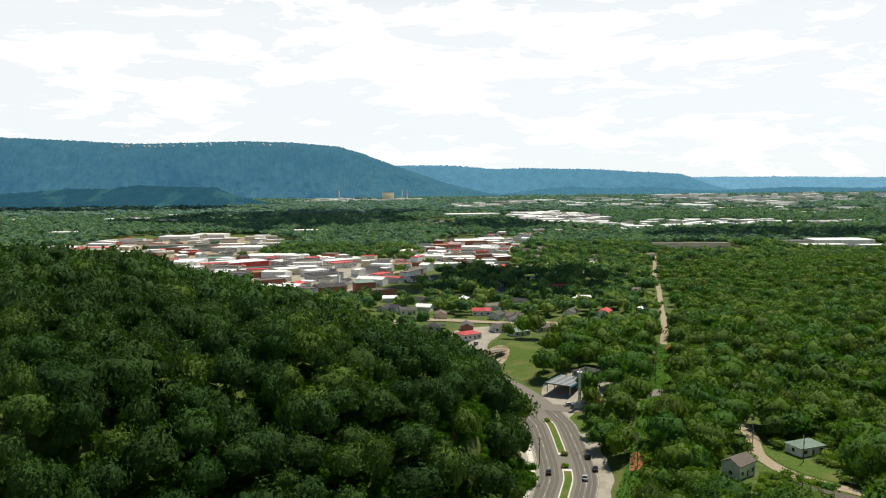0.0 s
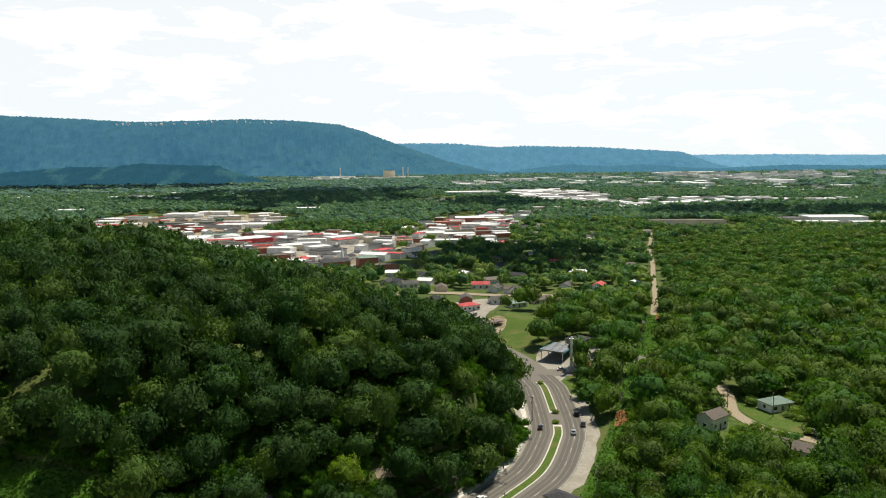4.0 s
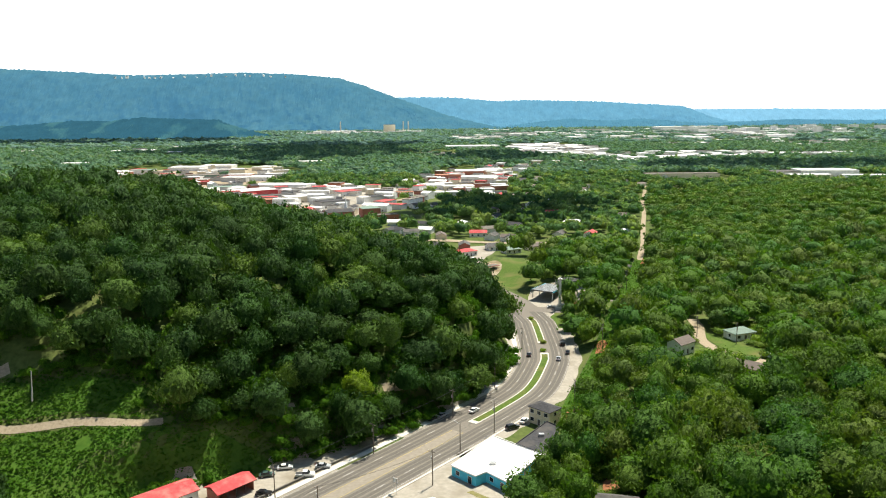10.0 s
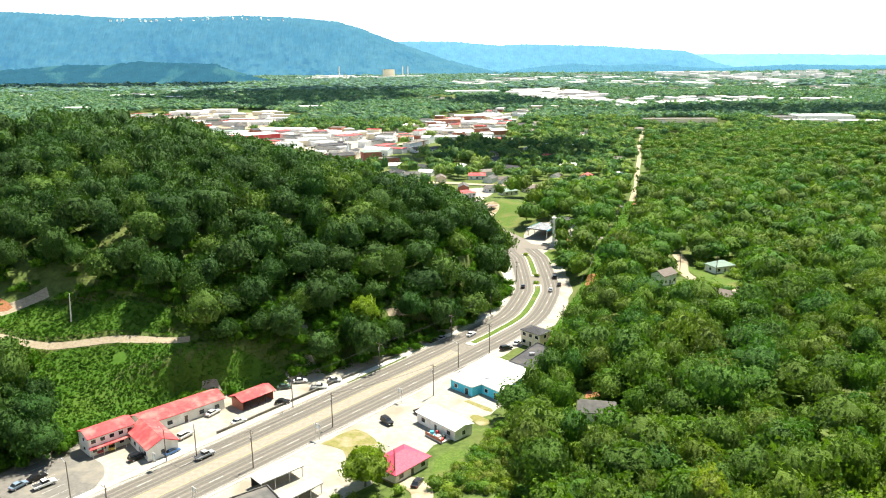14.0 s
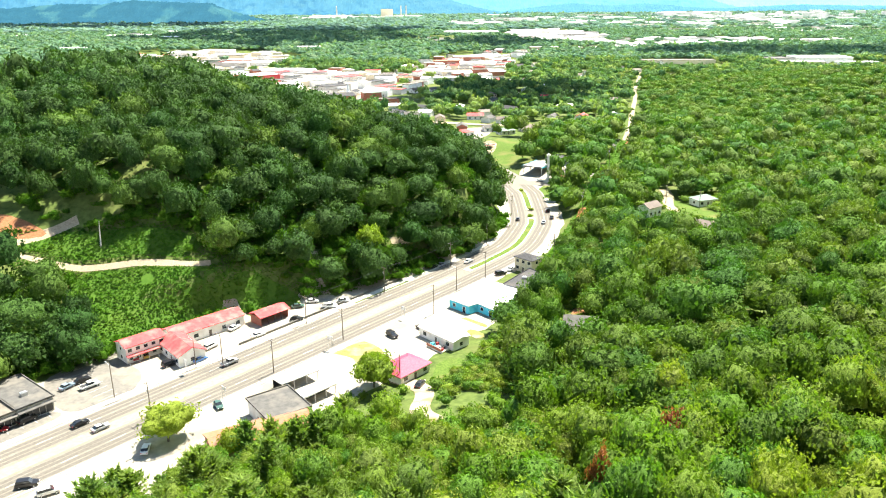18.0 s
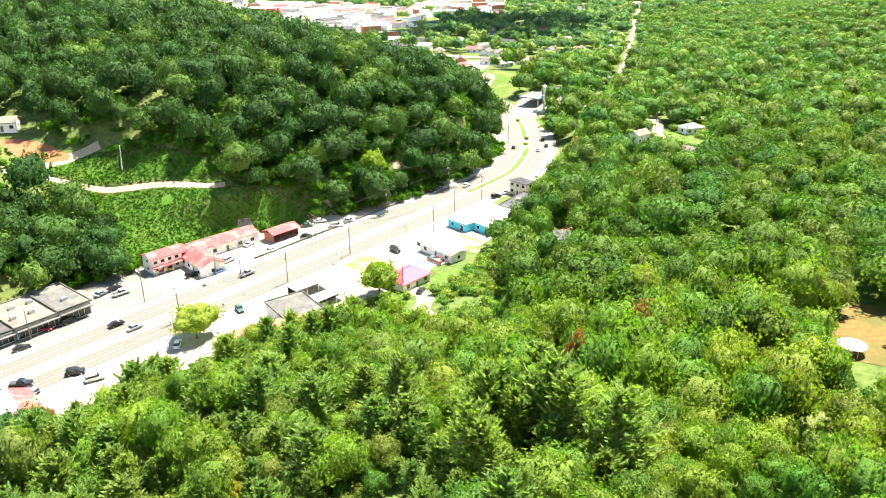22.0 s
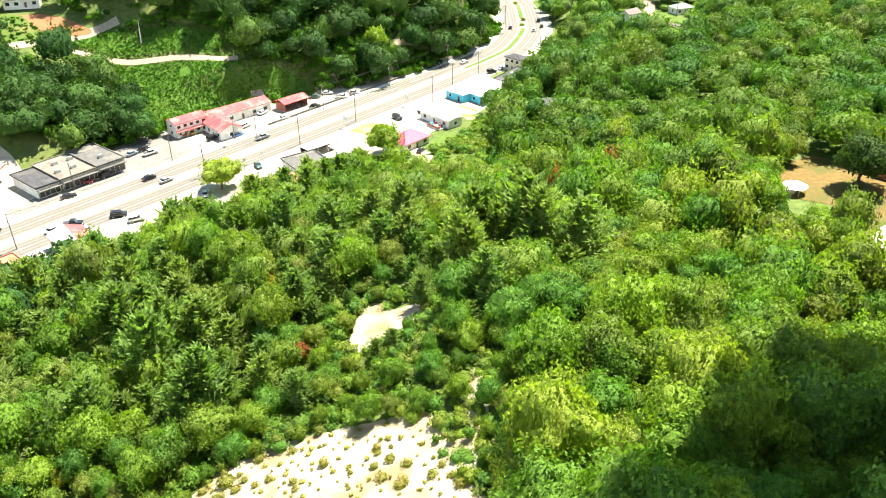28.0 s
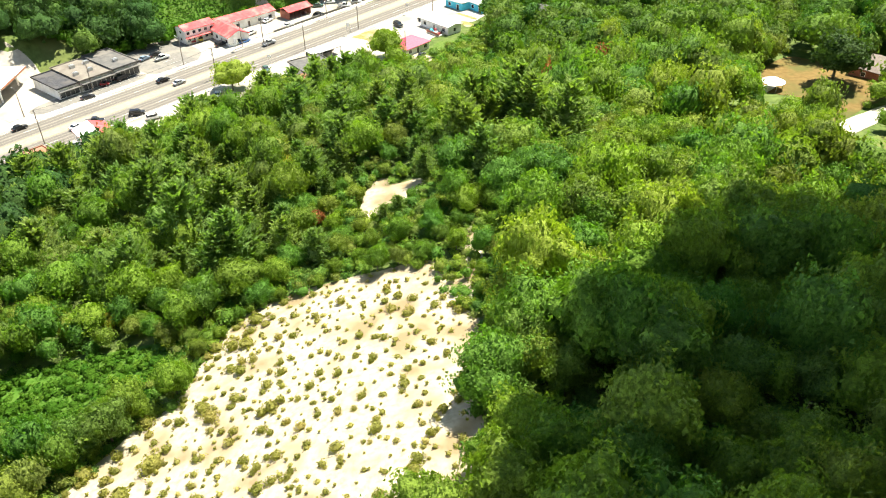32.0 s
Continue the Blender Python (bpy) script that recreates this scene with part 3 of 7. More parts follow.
def crown(seed, leaves, leaf, clumps=15, level=2, wild=0.66):
    """A crown of unit radius on z from about 0.2 to 1.85: an uneven dome heaped up of rounded boughs, clad in leaf sprays."""
    rng = np.random.default_rng(seed)
    mid = np.array([0.08 * rng.normal(), 0.08 * rng.normal(), 0.95])
    s = np.array([0.98, 0.98 * (0.86 + 0.28 * rng.random()), 0.78])
    k = np.arange(clumps)
    z = 1.0 - 1.5 * (k + 0.5) / clumps
    turn = k * 2.39996 + 0.4 * rng.normal(size=clumps)
    flat = np.sqrt(np.maximum(0, 1 - z * z))
    boughs = np.stack([flat * np.cos(turn), flat * np.sin(turn), z], 1) + 0.2 * rng.normal(size=(clumps, 3))
    boughs /= np.linalg.norm(boughs, axis=1)[:, None]
    reach = 1 + wild * (rng.random(clumps) - 0.62) * (0.55 + 0.45 * (z < 0.8))
    wide = (1.45 / math.sqrt(clumps)) * (0.8 + 0.4 * rng.random(clumps))

    def surface_at(d):
        """The dome's radius each way, and the bough that makes it."""
        gap = np.arccos(np.clip(d @ boughs.T, -1, 1)) / wide
        r = reach * (0.64 + 0.38 * np.sqrt(np.clip(1 - 0.62 * gap ** 2, 0, 1)))
        own = r.argmax(1)
        return r[np.arange(len(d)), own][:, None], own

    hv, hf = ball(level)
    hf = hf[hv[hf].mean(1)[:, 2] > -0.55]
    r, own = surface_at(hv)
    core = mid + hv * s * r * 0.87
    e = rng.normal(size=(leaves, 3))
    e[:, 2] = np.abs(e[:, 2]) * 0.95 - 0.3
    e /= np.linalg.norm(e, axis=1)[:, None]
    r, own = surface_at(e)
    p = mid + e * s * r * (0.86 + 0.30 * rng.random((leaves, 1)))
    n = p - (mid + boughs[own] * s * 0.72) + 0.26 * rng.normal(size=(leaves, 3)) + 0.10 * e
    n /= np.linalg.norm(n, axis=1)[:, None]
    a = np.cross(n, rng.normal(size=(leaves, 3)))
    a /= np.linalg.norm(a, axis=1)[:, None]
    b = np.cross(n, a)
    long = leaf * (0.55 + 0.9 * rng.random((leaves, 1)))
    side = (0.6 + 0.4 * rng.random((leaves, 1))) * long
    sprays = np.stack([p - a * long * 0.8, p + a * long * 0.3 + b * side, p + a * long * (0.4 + 0.5 * rng.random((leaves, 1))) - b * side], 1).reshape(-1, 3)
    return np.vstack([core, sprays]), np.vstack([hf, len(hv) + np.arange(leaves)[:, None] * 3 + [0, 1, 2]])


def pine_crown(seed, whorls, per, twigs):
    """A pine of unit radius: whorls of flat feathery branches, long below and short on top."""
    rng = np.random.default_rng(seed)
    tri = []
    for w in range(whorls):
        f = w / (whorls - 1)
        z = 0.28 + 1.45 * f
        reach = (1.05 * (1 - f) ** 0.6 + 0.12) * (0.55 + 0.45 * min(1, f * 5))
        turn = rng.random() * 6.28
        for k in range(per if f < 0.75 else per - 3):
            a = turn + 6.2832 * k / per + 0.5 * (rng.random() - 0.5)
            out = np.array([math.cos(a), math.sin(a), 0.12 + 0.5 * f])
            side = np.array([-math.sin(a), math.cos(a), 0.0])
            span = reach * (0.72 + 0.5 * rng.random())
            root = np.array([0, 0, z + 0.1 * (rng.random() - 0.5)])
            for j in range(twigs):
                g = 0.22 + 0.78 * (j + rng.random()) / twigs
                p = root + out * span * g + np.array([0, 0, 0.05 * rng.normal()])
                way = -1 if j % 2 else 1
                v = out * 0.8 + side * way * (0.25 + 0.9 * rng.random()) + np.array([0, 0, 0.35 * rng.random()])
                v /= np.linalg.norm(v)
                w2 = np.cross(v, np.array([0, 0, 1.0]) + 0.7 * rng.normal(size=3))
                w2 /= np.linalg.norm(w2)
                size = 0.11 + 0.11 * rng.random()
                tri.append((p - v * size * 0.35 + w2 * size * 0.34, p - v * size * 0.35 - w2 * size * 0.34, p + v * size))
    v = np.array(tri).reshape(-1, 3)
    bv, bf = ball(1)
    core = []
    for f in (0.15, 0.4, 0.65, 0.85):
        core.append(bv * np.array([1, 1, 0.7]) * (0.62 * (1 - f) + 0.10) * (1 + 0.5 * (rng.random((len(bv), 1)) - 0.5)) + [0, 0, 0.4 + 1.3 * f])
    cf = np.vstack([bf + len(v) + i * len(bv) for i in range(4)])
    return np.vstack([v, *core]), np.vstack([np.arange(len(v)).reshape(-1, 3), cf])


def trunk_arrays(seed, top, r):
    """A tapered trunk with a few limbs, in metres per unit crown radius."""
    rng = np.random.default_rng(seed)
    bm = bmesh.new()
    rod(bm, (0, 0, -0.08), (0.02, 0.01, top * 0.6), r, r * 0.7, 7)
    rod(bm, (0.02, 0.01, top * 0.6), (0.03, -0.02, top), r * 0.7, r * 0.25, 6)
    for k in range(4):
        a = k * 1.7 + rng.random()
        rod(bm, (0.02, 0.01, top * (0.45 + 0.1 * k)), (0.42 * math.cos(a), 0.42 * math.sin(a), top * (0.62 + 0.1 * k) + 0.12), r * 0.4, r * 0.12, 5)
    bm.verts.index_update()
    bmesh.ops.triangulate(bm, faces=bm.faces[:])
    out = np.array([v.co[:] for v in bm.verts]), np.array([[v.index for v in f.verts] for f in bm.faces])
    bm.free()
    return out


HI = [crown(10 + k, 2300, 0.056, 30, 3) for k in range(8)]
NEARMID = [crown(60 + k, 900, 0.070, 26, 2) for k in range(8)]
MID = [crown(40 + k, 780, 0.078, 26, 2) for k in range(10)]
LOW = [crown(80 + k, 190, 0.125, 13, 2) for k in range(8)]
TINY = [crown(90 + k, 24, 0.28, 6, 2) for k in range(6)]
FAINT = [crown(95 + k, 8, 0.40, 5, 1) for k in range(5)]
BUSH = [crown(130 + k, 110, 0.15, 8, 1) for k in range(6)]
WEED = [crown(140 + k, 24, 0.30, 5, 1) for k in range(5)]
PINES = [pine_crown(110 + k, 11, 10, 11) for k in range(4)]


def scattered(x0, x1, y0, y1, gap, seed):
    """Jittered places over a rectangle."""
    rng = np.random.default_rng(seed)
    x, y = np.meshgrid(np.arange(x0, x1, gap), np.arange(y0, y1, gap * 0.87))
    x[1::2] += gap / 2
    return (x + gap * 0.6 * (rng.random(x.shape) - 0.5)).ravel(), (y + gap * 0.6 * (rng.random(x.shape) - 0.5)).ravel(), rng


def joined(name, templates, x, y, radius, tall, tint, rng, material, label, sink=0.0, category="trees"):
    """Many trees of one stand as one piece of stuff."""
    vs, fs, ts, count = [], [], [], 0
    z = height(x, y)
    pick = rng.integers(0, len(templates), len(x))
    turn = rng.random(len(x)) * 6.2832
    for k, (tv, tf) in enumerate(templates):
        own = np.flatnonzero(pick == k)
        if not len(own):
            continue
        c, s = np.cos(turn[own])[:, None], np.sin(turn[own])[:, None]
        px = (tv[:, 0] * c - tv[:, 1] * s) * radius[own, None] + x[own, None]
        py = (tv[:, 0] * s + tv[:, 1] * c) * radius[own, None] + y[own, None]
        pz = tv[:, 2] * (tall[own] / 1.75)[:, None] + z[own, None] - sink
        vs.append(np.stack([px, py, pz], -1).reshape(-1, 3))
        fs.append((tf[None] + (count + np.arange(len(own)) * len(tv))[:, None, None]).reshape(-1, 3))
        ts.append(np.repeat(tint[own], len(tv)))
        count += len(own) * len(tv)
    ob = new(name, mesh_of(name, np.vstack(vs), np.vstack(fs), material, smooth=True, tint=np.concatenate(ts)))
    return tagged(ob, label, category, kind="stuff")


def clear_of(x, y, lot_margin=2.0):
    """True where a tree may stand."""
    off, d = verge(x, y)
    ok = (off > lot_margin) | (y < -140) & (np.abs(d) > 24)
    for outline in (CLEARING, SANDPATCH, GULLY, FIELD, BANK, STRIP, LEFTLAWN, MEADOWL, HOUSELAWN, STATIONLAWN, CORRIDOR):
        ok &= ~inside(x, y, outline)
    for pts, half, _, _ in TRACKS.values():
        ok &= np.abs(from_line(x, y, np.array(pts))) > half + (3.4 if pts is TRACKS["hill_track"][0] else 4.6 if pts is TRACKS["far_lane"][0] else 1.6)
    for cx, cy, r in KEEP_OUT:
        ok &= np.hypot(x - cx, y - cy) > r
    return ok


KEEP_OUT = [(84, 216, 10), (90, 231, 9), (88, 222, 8), (106, 206, 11), (101, 196, 10), (96, 203, 8), (112, 240, 9), (118, 231, 9), (121, 252, 9), (116, 244, 7), (105, 253, 6), (112, 222, 9), (104, 240, 6), (98, 238, 6), (100, 224, 8), (94, 214, 7), (108, 216, 8), (42, 120, 9), (39, 108, 9), (44, 136, 5), (-168, 172, 11), (-143, 149, 9), (-152, 148, 9), (-134, 155, 7), (-168, 178, 8), (-160, 158, 9), (-148, 160, 9), (91, 37, 7), (96, 22, 9), (90, 27, 8), (98, 8, 8), (86, 32, 7), (104, 14, 7), (96, -3, 8), (100, 2, 7), (104, -10, 6), (94, 48, 5), (112, 52, 9), (122, 47, 10), (60, 360, 20),
            (72, 372, 9), (30, 420, 26), (16, 466, 22), (50, 450, 12), (4, 500, 14), (18, 176, 22), (30, 180, 12), (142, 547, 9), (89, 424, 7),
            (100, 410, 7), (92, 383, 7), (37, 488, 9), (61, 487, 9), (-5, 491, 9), (-25, 551, 9), (-110, 30, 24), (-116, 78, 13), (-122, 70, 12), (-109, 88, 12), (-139, 67, 14), (-128, 58, 14), (-124, 46, 14), (-214, 305, 19), (-202, 292, 12), (-226, 324, 17), (-196, 283, 7), (-232, 300, 14)]

# foreground hill: single trees where the camera comes nearest, the rest of the stand as stuff
fx, fy, frng = scattered(-100, 118, -150, 62, 4.9, 3)
ok = clear_of(fx, fy, 1.0) & ((fx < 10) | (frng.random(len(fx)) < 0.66))
fx, fy = fx[ok], fy[ok]
fr = 2.2 + 2.9 * frng.random(len(fx)) ** 2.2
fr = np.minimum(fr * np.where((fx > 10), 1.36, 0.95), 5.9)
ring = np.minimum(np.abs(from_line(fx, fy, np.array(CLEARING + CLEARING[:1]))), np.abs(from_line(fx, fy, np.array(SANDPATCH + SANDPATCH[:1]))))
fr *= np.where((ring < 6) & (fy > -75), 0.55, 1.0)
scrub = np.exp(-((fx + 3) / 20) ** 2 - ((fy + 46) / 13) ** 2)
fr *= 1 - 0.42 * scrub
ft = fr * (1.7 + 1.3 * frng.random(len(fx))) * (1 - 0.25 * scrub)
close = np.hypot((fx - 8) / 1.1, fy + 66)
order = np.argsort(close)
is_pine = (np.hypot((fx + 2) / 30, (fy + 16) / 26) < 1) & (frng.random(len(fx)) < 0.55) | (fx < -22) & (fy > -50) & (frng.random(len(fx)) < 0.45)
shown = (np.abs(fx) < 82 + 0.48 * (fy + 100)) & (fy > -136)


def tree_parts(name, cv, trunk, radius, tall, leaf, label, category, group):
    """A tree built once, to be copied: an empty with trunk and crown."""
    root = new(name)
    tagged(root, label, category, group)
    s = np.array([radius, radius, tall / 1.75])
    child(new("trunk", mesh_of("trunk", trunk[0] * s, trunk[1], BARK)), root)
    child(new("crown", mesh_of("crown", cv[0] * s, cv[1], leaf, smooth=True)), root)
    return root


TRUNKS = [trunk_arrays(k, 1.25, 0.055) for k in range(3)]
oaks = [tree_parts("broadleaf_tree", HI[k], TRUNKS[k % 3], 3.1, 6.6, LEAF_ONE, "young broadleaf tree with a dense rounded green crown", "tree", "trees on the near hill") for k in range(7)]
pines = [tree_parts("pine_tree", PINES[k], TRUNKS[k % 3], 3.3, 7.6, PINE_ONE, "young pine with layered feathery dark green branches", "tree", "young pines on the near hill") for k in range(4)]
used = set()
singles = np.zeros(len(fx), bool)
n_oak = n_pine = 0
for i in order[shown[order]]:
    stock, limit = (pines, 260) if is_pine[i] else (oaks, 290)
    if (n_pine if is_pine[i] else n_oak) >= limit:
        continue
    singles[i] = True
    k = int(frng.integers(0, len(stock)))
    grow = fr[i] / 3.1
    m = pose(fx[i], fy[i], ground_z(fx[i], fy[i]) - 0.1, 0, 0, frng.random() * 360)
    first = stock[k] not in used
    used.add(stock[k])
    ob = stock[k] if first else copy_thing(stock[k], m)
    ob.matrix_basis = m @ Matrix.Diagonal((grow, grow, grow * (0.82 + 0.46 * frng.random()), 1))
    if is_pine[i]:
        n_pine += 1
    else:
        n_oak += 1
rest = ~singles & shown
joined("near_woods", NEARMID, fx[rest], fy[rest], fr[rest], ft[rest], frng.random(rest.sum()), frng, LEAF, "dense young mixed woodland covering the near hill")
rest = ~singles & ~shown
joined("outer_woods", LOW, fx[rest], fy[rest], fr[rest] * 1.1, ft[rest], frng.random(rest.sum()), frng, LEAF, "young mixed woodland round the near hill")

# left hill: large trees, in a darker leaf palette than the other woods
lx, ly, lrng = scattered(-330, 45, 100, 470, 10.6, 5)
ok = clear_of(lx, ly, -1.0) & (from_line(lx, ly, ROAD) > 0) & (lx < 40) & ~inside(lx, ly, LEFTDIRT) & (ly < 470 - 0.2 * lx)
lx, ly = lx[ok], ly[ok]
lr = 4.7 + 3.9 * lrng.random(len(lx)) ** 1.3
lt, lc = lr * 1.35 + 1.6 + 8.0 * lrng.random(len(lx)), lrng.random(len(lx))
front = ly < 300 + 0.2 * (lx + 60)
joined("hill_woods", MID, lx[front], ly[front], lr[front], lt[front], lc[front], lrng, LEAF_DARK, "tall dense dark-green broadleaf woods on the hill")
joined("hilltop_woods", LOW, lx[~front], ly[~front], lr[~front], lt[~front], lc[~front], lrng, LEAF_DARK, "dark-green broadleaf woods over the hilltop")

# right of the road: mixed woods
rx, ry, rrng = scattered(20, 380, 62, 470, 9.6, 7)
ok = clear_of(rx, ry, 0.5) & (from_line(rx, ry, ROAD) < 0)
rx, ry = rx[ok], ry[ok]
rr = 4.0 + 4.4 * rrng.random(len(rx)) ** 1.6
rt, rc = rr * 1.3 + 1.0 + 6.5 * rrng.random(len(rx)), rrng.random(len(rx))
front = ry < 215
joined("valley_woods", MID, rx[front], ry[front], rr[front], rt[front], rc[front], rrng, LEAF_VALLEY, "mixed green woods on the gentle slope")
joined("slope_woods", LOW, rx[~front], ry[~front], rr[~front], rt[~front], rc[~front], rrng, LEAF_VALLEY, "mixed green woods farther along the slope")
kx, ky, krng = scattered(130, 700, 470, 900, 10.2, 14)
ok = (from_line(kx, ky, np.array(TRACKS["far_lane"][0])) < -8) & (np.hypot((kx - 400) / 300, (ky - 640) / 230) < 1)
kx, ky = kx[ok], ky[ok]
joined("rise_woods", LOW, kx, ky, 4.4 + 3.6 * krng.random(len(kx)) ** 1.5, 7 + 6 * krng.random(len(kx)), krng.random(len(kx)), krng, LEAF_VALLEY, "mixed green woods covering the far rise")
YARDWOODS = [(6, 104), (11, 118), (17, 127), (22, 138), (30, 147), (37, 164), (48, 172), (60, 150), (54, 100), (40, 84), (20, 78), (6, 84)]
yx, yy, yrng = scattered(0, 62, 74, 176, 7.0, 17)
ok = inside(yx, yy, YARDWOODS) & (np.hypot(yx - 41, yy - 119) > 9) & (np.hypot(yx - 39, yy - 108) > 9) & (np.hypot(yx - 44, yy - 136) > 6) & ~clear_of(yx, yy, 0.5) & (np.abs(from_line(yx, yy, np.array(TRACKS["yard_drive"][0]))) > 4)
yx, yy = yx[ok], yy[ok]
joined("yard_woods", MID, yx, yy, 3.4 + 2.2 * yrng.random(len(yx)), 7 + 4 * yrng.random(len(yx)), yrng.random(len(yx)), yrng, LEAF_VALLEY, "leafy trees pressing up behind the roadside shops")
ox, oy, orng = scattered(118, 240, -150, 62, 8.5, 8)
ok = clear_of(ox, oy, 1.0)
ox, oy = ox[ok], oy[ok]
joined("side_woods", LOW, ox, oy, 3.8 + 2 * orng.random(len(ox)), 9 + 4 * orng.random(len(ox)), orng.random(len(ox)), orng, LEAF, "green woods beside the near hill")
wx, wy, wrng = scattered(-330, -90, -150, 110, 8.5, 9)
ok = clear_of(wx, wy, 0.0)
wx, wy = wx[ok], wy[ok]
joined("west_woods", LOW, wx, wy, 4 + 2.4 * wrng.random(len(wx)), 10 + 4 * wrng.random(len(wx)), wrng.random(len(wx)) ** 1.2, wrng, LEAF_DARK, "dark green woods behind the roadside shops")

# trees close behind the roadside shops
SHOPWOODS = [(-152, 84), (-140, 88), (-124, 99), (-115, 107), (-106, 119), (-110, 128), (-130, 124), (-158, 108)]
zx, zy, zrng = scattered(-160, -100, 82, 130, 6.0, 19)
ok = inside(zx, zy, SHOPWOODS)
zx, zy = zx[ok], zy[ok]
joined("shop_woods", MID, zx, zy, 3.4 + 1.8 * zrng.random(len(zx)), 7 + 5 * zrng.random(len(zx)), zrng.random(len(zx)), zrng, LEAF_DARK, "dark green trees close behind the roadside shops")

# weeds on the open banks
for name, outline, label in (("meadow_weeds", MEADOWL, "lush tall weeds in the small meadow"), ("lawn_weeds", LEFTLAWN, "rough grass tufts on the hillside lawn")):
    px, py = np.array(outline, float).T
    ux, uy, urng = scattered(px.min(), px.max(), py.min(), py.max(), 1.05, 27)
    ok = inside(ux, uy, outline) & (urng.random(len(ux)) < (0.25 if outline is LEFTLAWN else 0.9))
    ux, uy = ux[ok], uy[ok]
    joined(name, WEED, ux, uy, 0.6 + 0.9 * urng.random(len(ux)) ** 2, 0.5 + 1.3 * urng.random(len(ux)) ** 3, urng.random(len(ux)), urng, VINE, label, sink=0.15, category="weeds")


def vine_mat(name, outline, many, seed, label):
    """A low tangle of vines over open ground: leaf sprays in soft mounds."""
    rng = np.random.default_rng(seed)
    px, py = np.array(outline, float).T
    x, y = px.min() + np.ptp(px) * rng.random(many), py.min() + np.ptp(py) * rng.random(many)
    ok = inside(x, y, outline) & (verge(x, y)[0] > -1.5) & (np.hypot(x + 97, y - 146) > 2.2) & (np.hypot((x + 59) / 1.2, (y - 155) / 3.6) > 1)
    for pts, half, _, _ in TRACKS.values():
        ok &= np.abs(from_line(x, y, np.array(pts))) > half + 0.5
    x, y = x[ok], y[ok]
    n = len(x)
    mound = np.array([1.3 * max(0.0, noise.noise(Vector((u * 0.22, v * 0.22, seed)))) + 0.8 * abs(noise.noise(Vector((u * 0.6, v * 0.6, seed)))) for u, v in zip(x, y)])
    p = np.c_[x, y, height(x, y) + 0.15 + mound * (0.7 + 0.4 * rng.random(n))]
    up = np.array([0, 0, 1.0]) + 0.45 * rng.normal(size=(n, 3))
    up /= np.linalg.norm(up, axis=1)[:, None]
    a = np.cross(up, rng.normal(size=(n, 3)))
    a /= np.linalg.norm(a, axis=1)[:, None]
    b = np.cross(up, a)
    long = (0.22 + 0.4 * rng.random((n, 1)))
    v = np.stack([p - a * long, p + a * long * 0.4 + b * long * 0.8, p + a * long * 0.6 - b * long * 0.7], 1).reshape(-1, 3)
    tint = np.clip(0.5 + 0.9 * np.array([noise.noise(Vector((u * 0.12, w * 0.12, 7.0))) for u, w in zip(x, y)]) + 0.15 * rng.normal(size=n), 0, 1)
    tagged(new(name, mesh_of(name, v, np.arange(3 * n).reshape(-1, 3), VINE, tint=np.repeat(tint, 3))), label, "weeds", kind="stuff")


vine_mat("bank_vines", [(-152, 160), (-120, 164), (-84, 167), (-70, 172), (-40, 184), (-20, 200), (-6, 202), (-12, 190), (-30, 168), (-48, 158), (-60, 149), (-72, 143), (-90, 124), (-106, 115), (-122, 138), (-152, 148)], 60000, 3, "dense dark-green vines and weeds over the roadside bank")
vine_mat("cut_vines", CORRIDOR, 42000, 4, "bright vines and weeds under the power line")

# bushes that close the wood edges and the banks
ux, uy, urng = scattered(-150, 60, 96, 260, 3.5, 21)
ok = clear_of(ux, uy, -2.0) & (from_line(ux, uy, ROAD) > 11.5)
edge, _ = verge(ux, uy)
ok &= (edge < 64) | (urng.random(len(ux)) < 0.3)
ux, uy = ux[ok], uy[ok]
joined("bank_bushes", BUSH, ux, uy, 1.5 + 1.7 * urng.random(len(ux)), 2.4 + 3.4 * urng.random(len(ux)), 0.15 + 0.7 * urng.random(len(ux)), urng, VINE, "vine-covered bushes along the roadside bank", sink=0.6, category="bushes")
ux, uy, urng = scattered(-6, 60, 74, 176, 2.6, 29)
ok = (inside(ux, uy, YARDWOODS) | inside(ux, uy, [(-4, 92), (6, 104), (12, 119), (18, 128), (30, 118), (20, 80), (4, 84)])) & (np.hypot(ux - 41, uy - 119) > 8) & (np.hypot(ux - 39, uy - 108) > 8) & (np.hypot(ux - 44, uy - 136) > 5) & (np.abs(from_line(ux, uy, np.array(TRACKS["yard_drive"][0]))) > 3.2) & (np.hypot(ux + 11, uy - 102.5) > 9)
ux, uy = ux[ok], uy[ok]
joined("edge_bushes", BUSH, ux, uy, 1.2 + 1.4 * urng.random(len(ux)), 1.6 + 2.4 * urng.random(len(ux)), urng.random(len(ux)), urng, LEAF, "bushes along the wood edge behind the shops", sink=0.5, category="bushes")
ux, uy, urng = scattered(-30, 22, -52, -20, 2.3, 33)
ok = ~inside(ux, uy, CLEARING) & ~inside(ux, uy, SANDPATCH) & ~inside(ux, uy, GULLY)
ux, uy = ux[ok], uy[ok]
joined("scrub", BUSH, ux, uy, 0.9 + 1.1 * urng.random(len(ux)), 1.2 + 1.6 * urng.random(len(ux)), 0.3 + 0.7 * urng.random(len(ux)), urng, LEAF, "yellow-green scrub between the sand slip and the clearing", sink=0.4, category="bushes")
ux, uy, urng = scattered(-62, 10, -112, -52, 2.4, 34)
near_edge = np.abs(from_line(ux, uy, np.array(CLEARING + CLEARING[:1])))
ok = ~inside(ux, uy, CLEARING) & (near_edge < 7) | inside(ux, uy, CLEARING) & (near_edge < 1.3) & (urng.random(len(ux)) < 0.6)
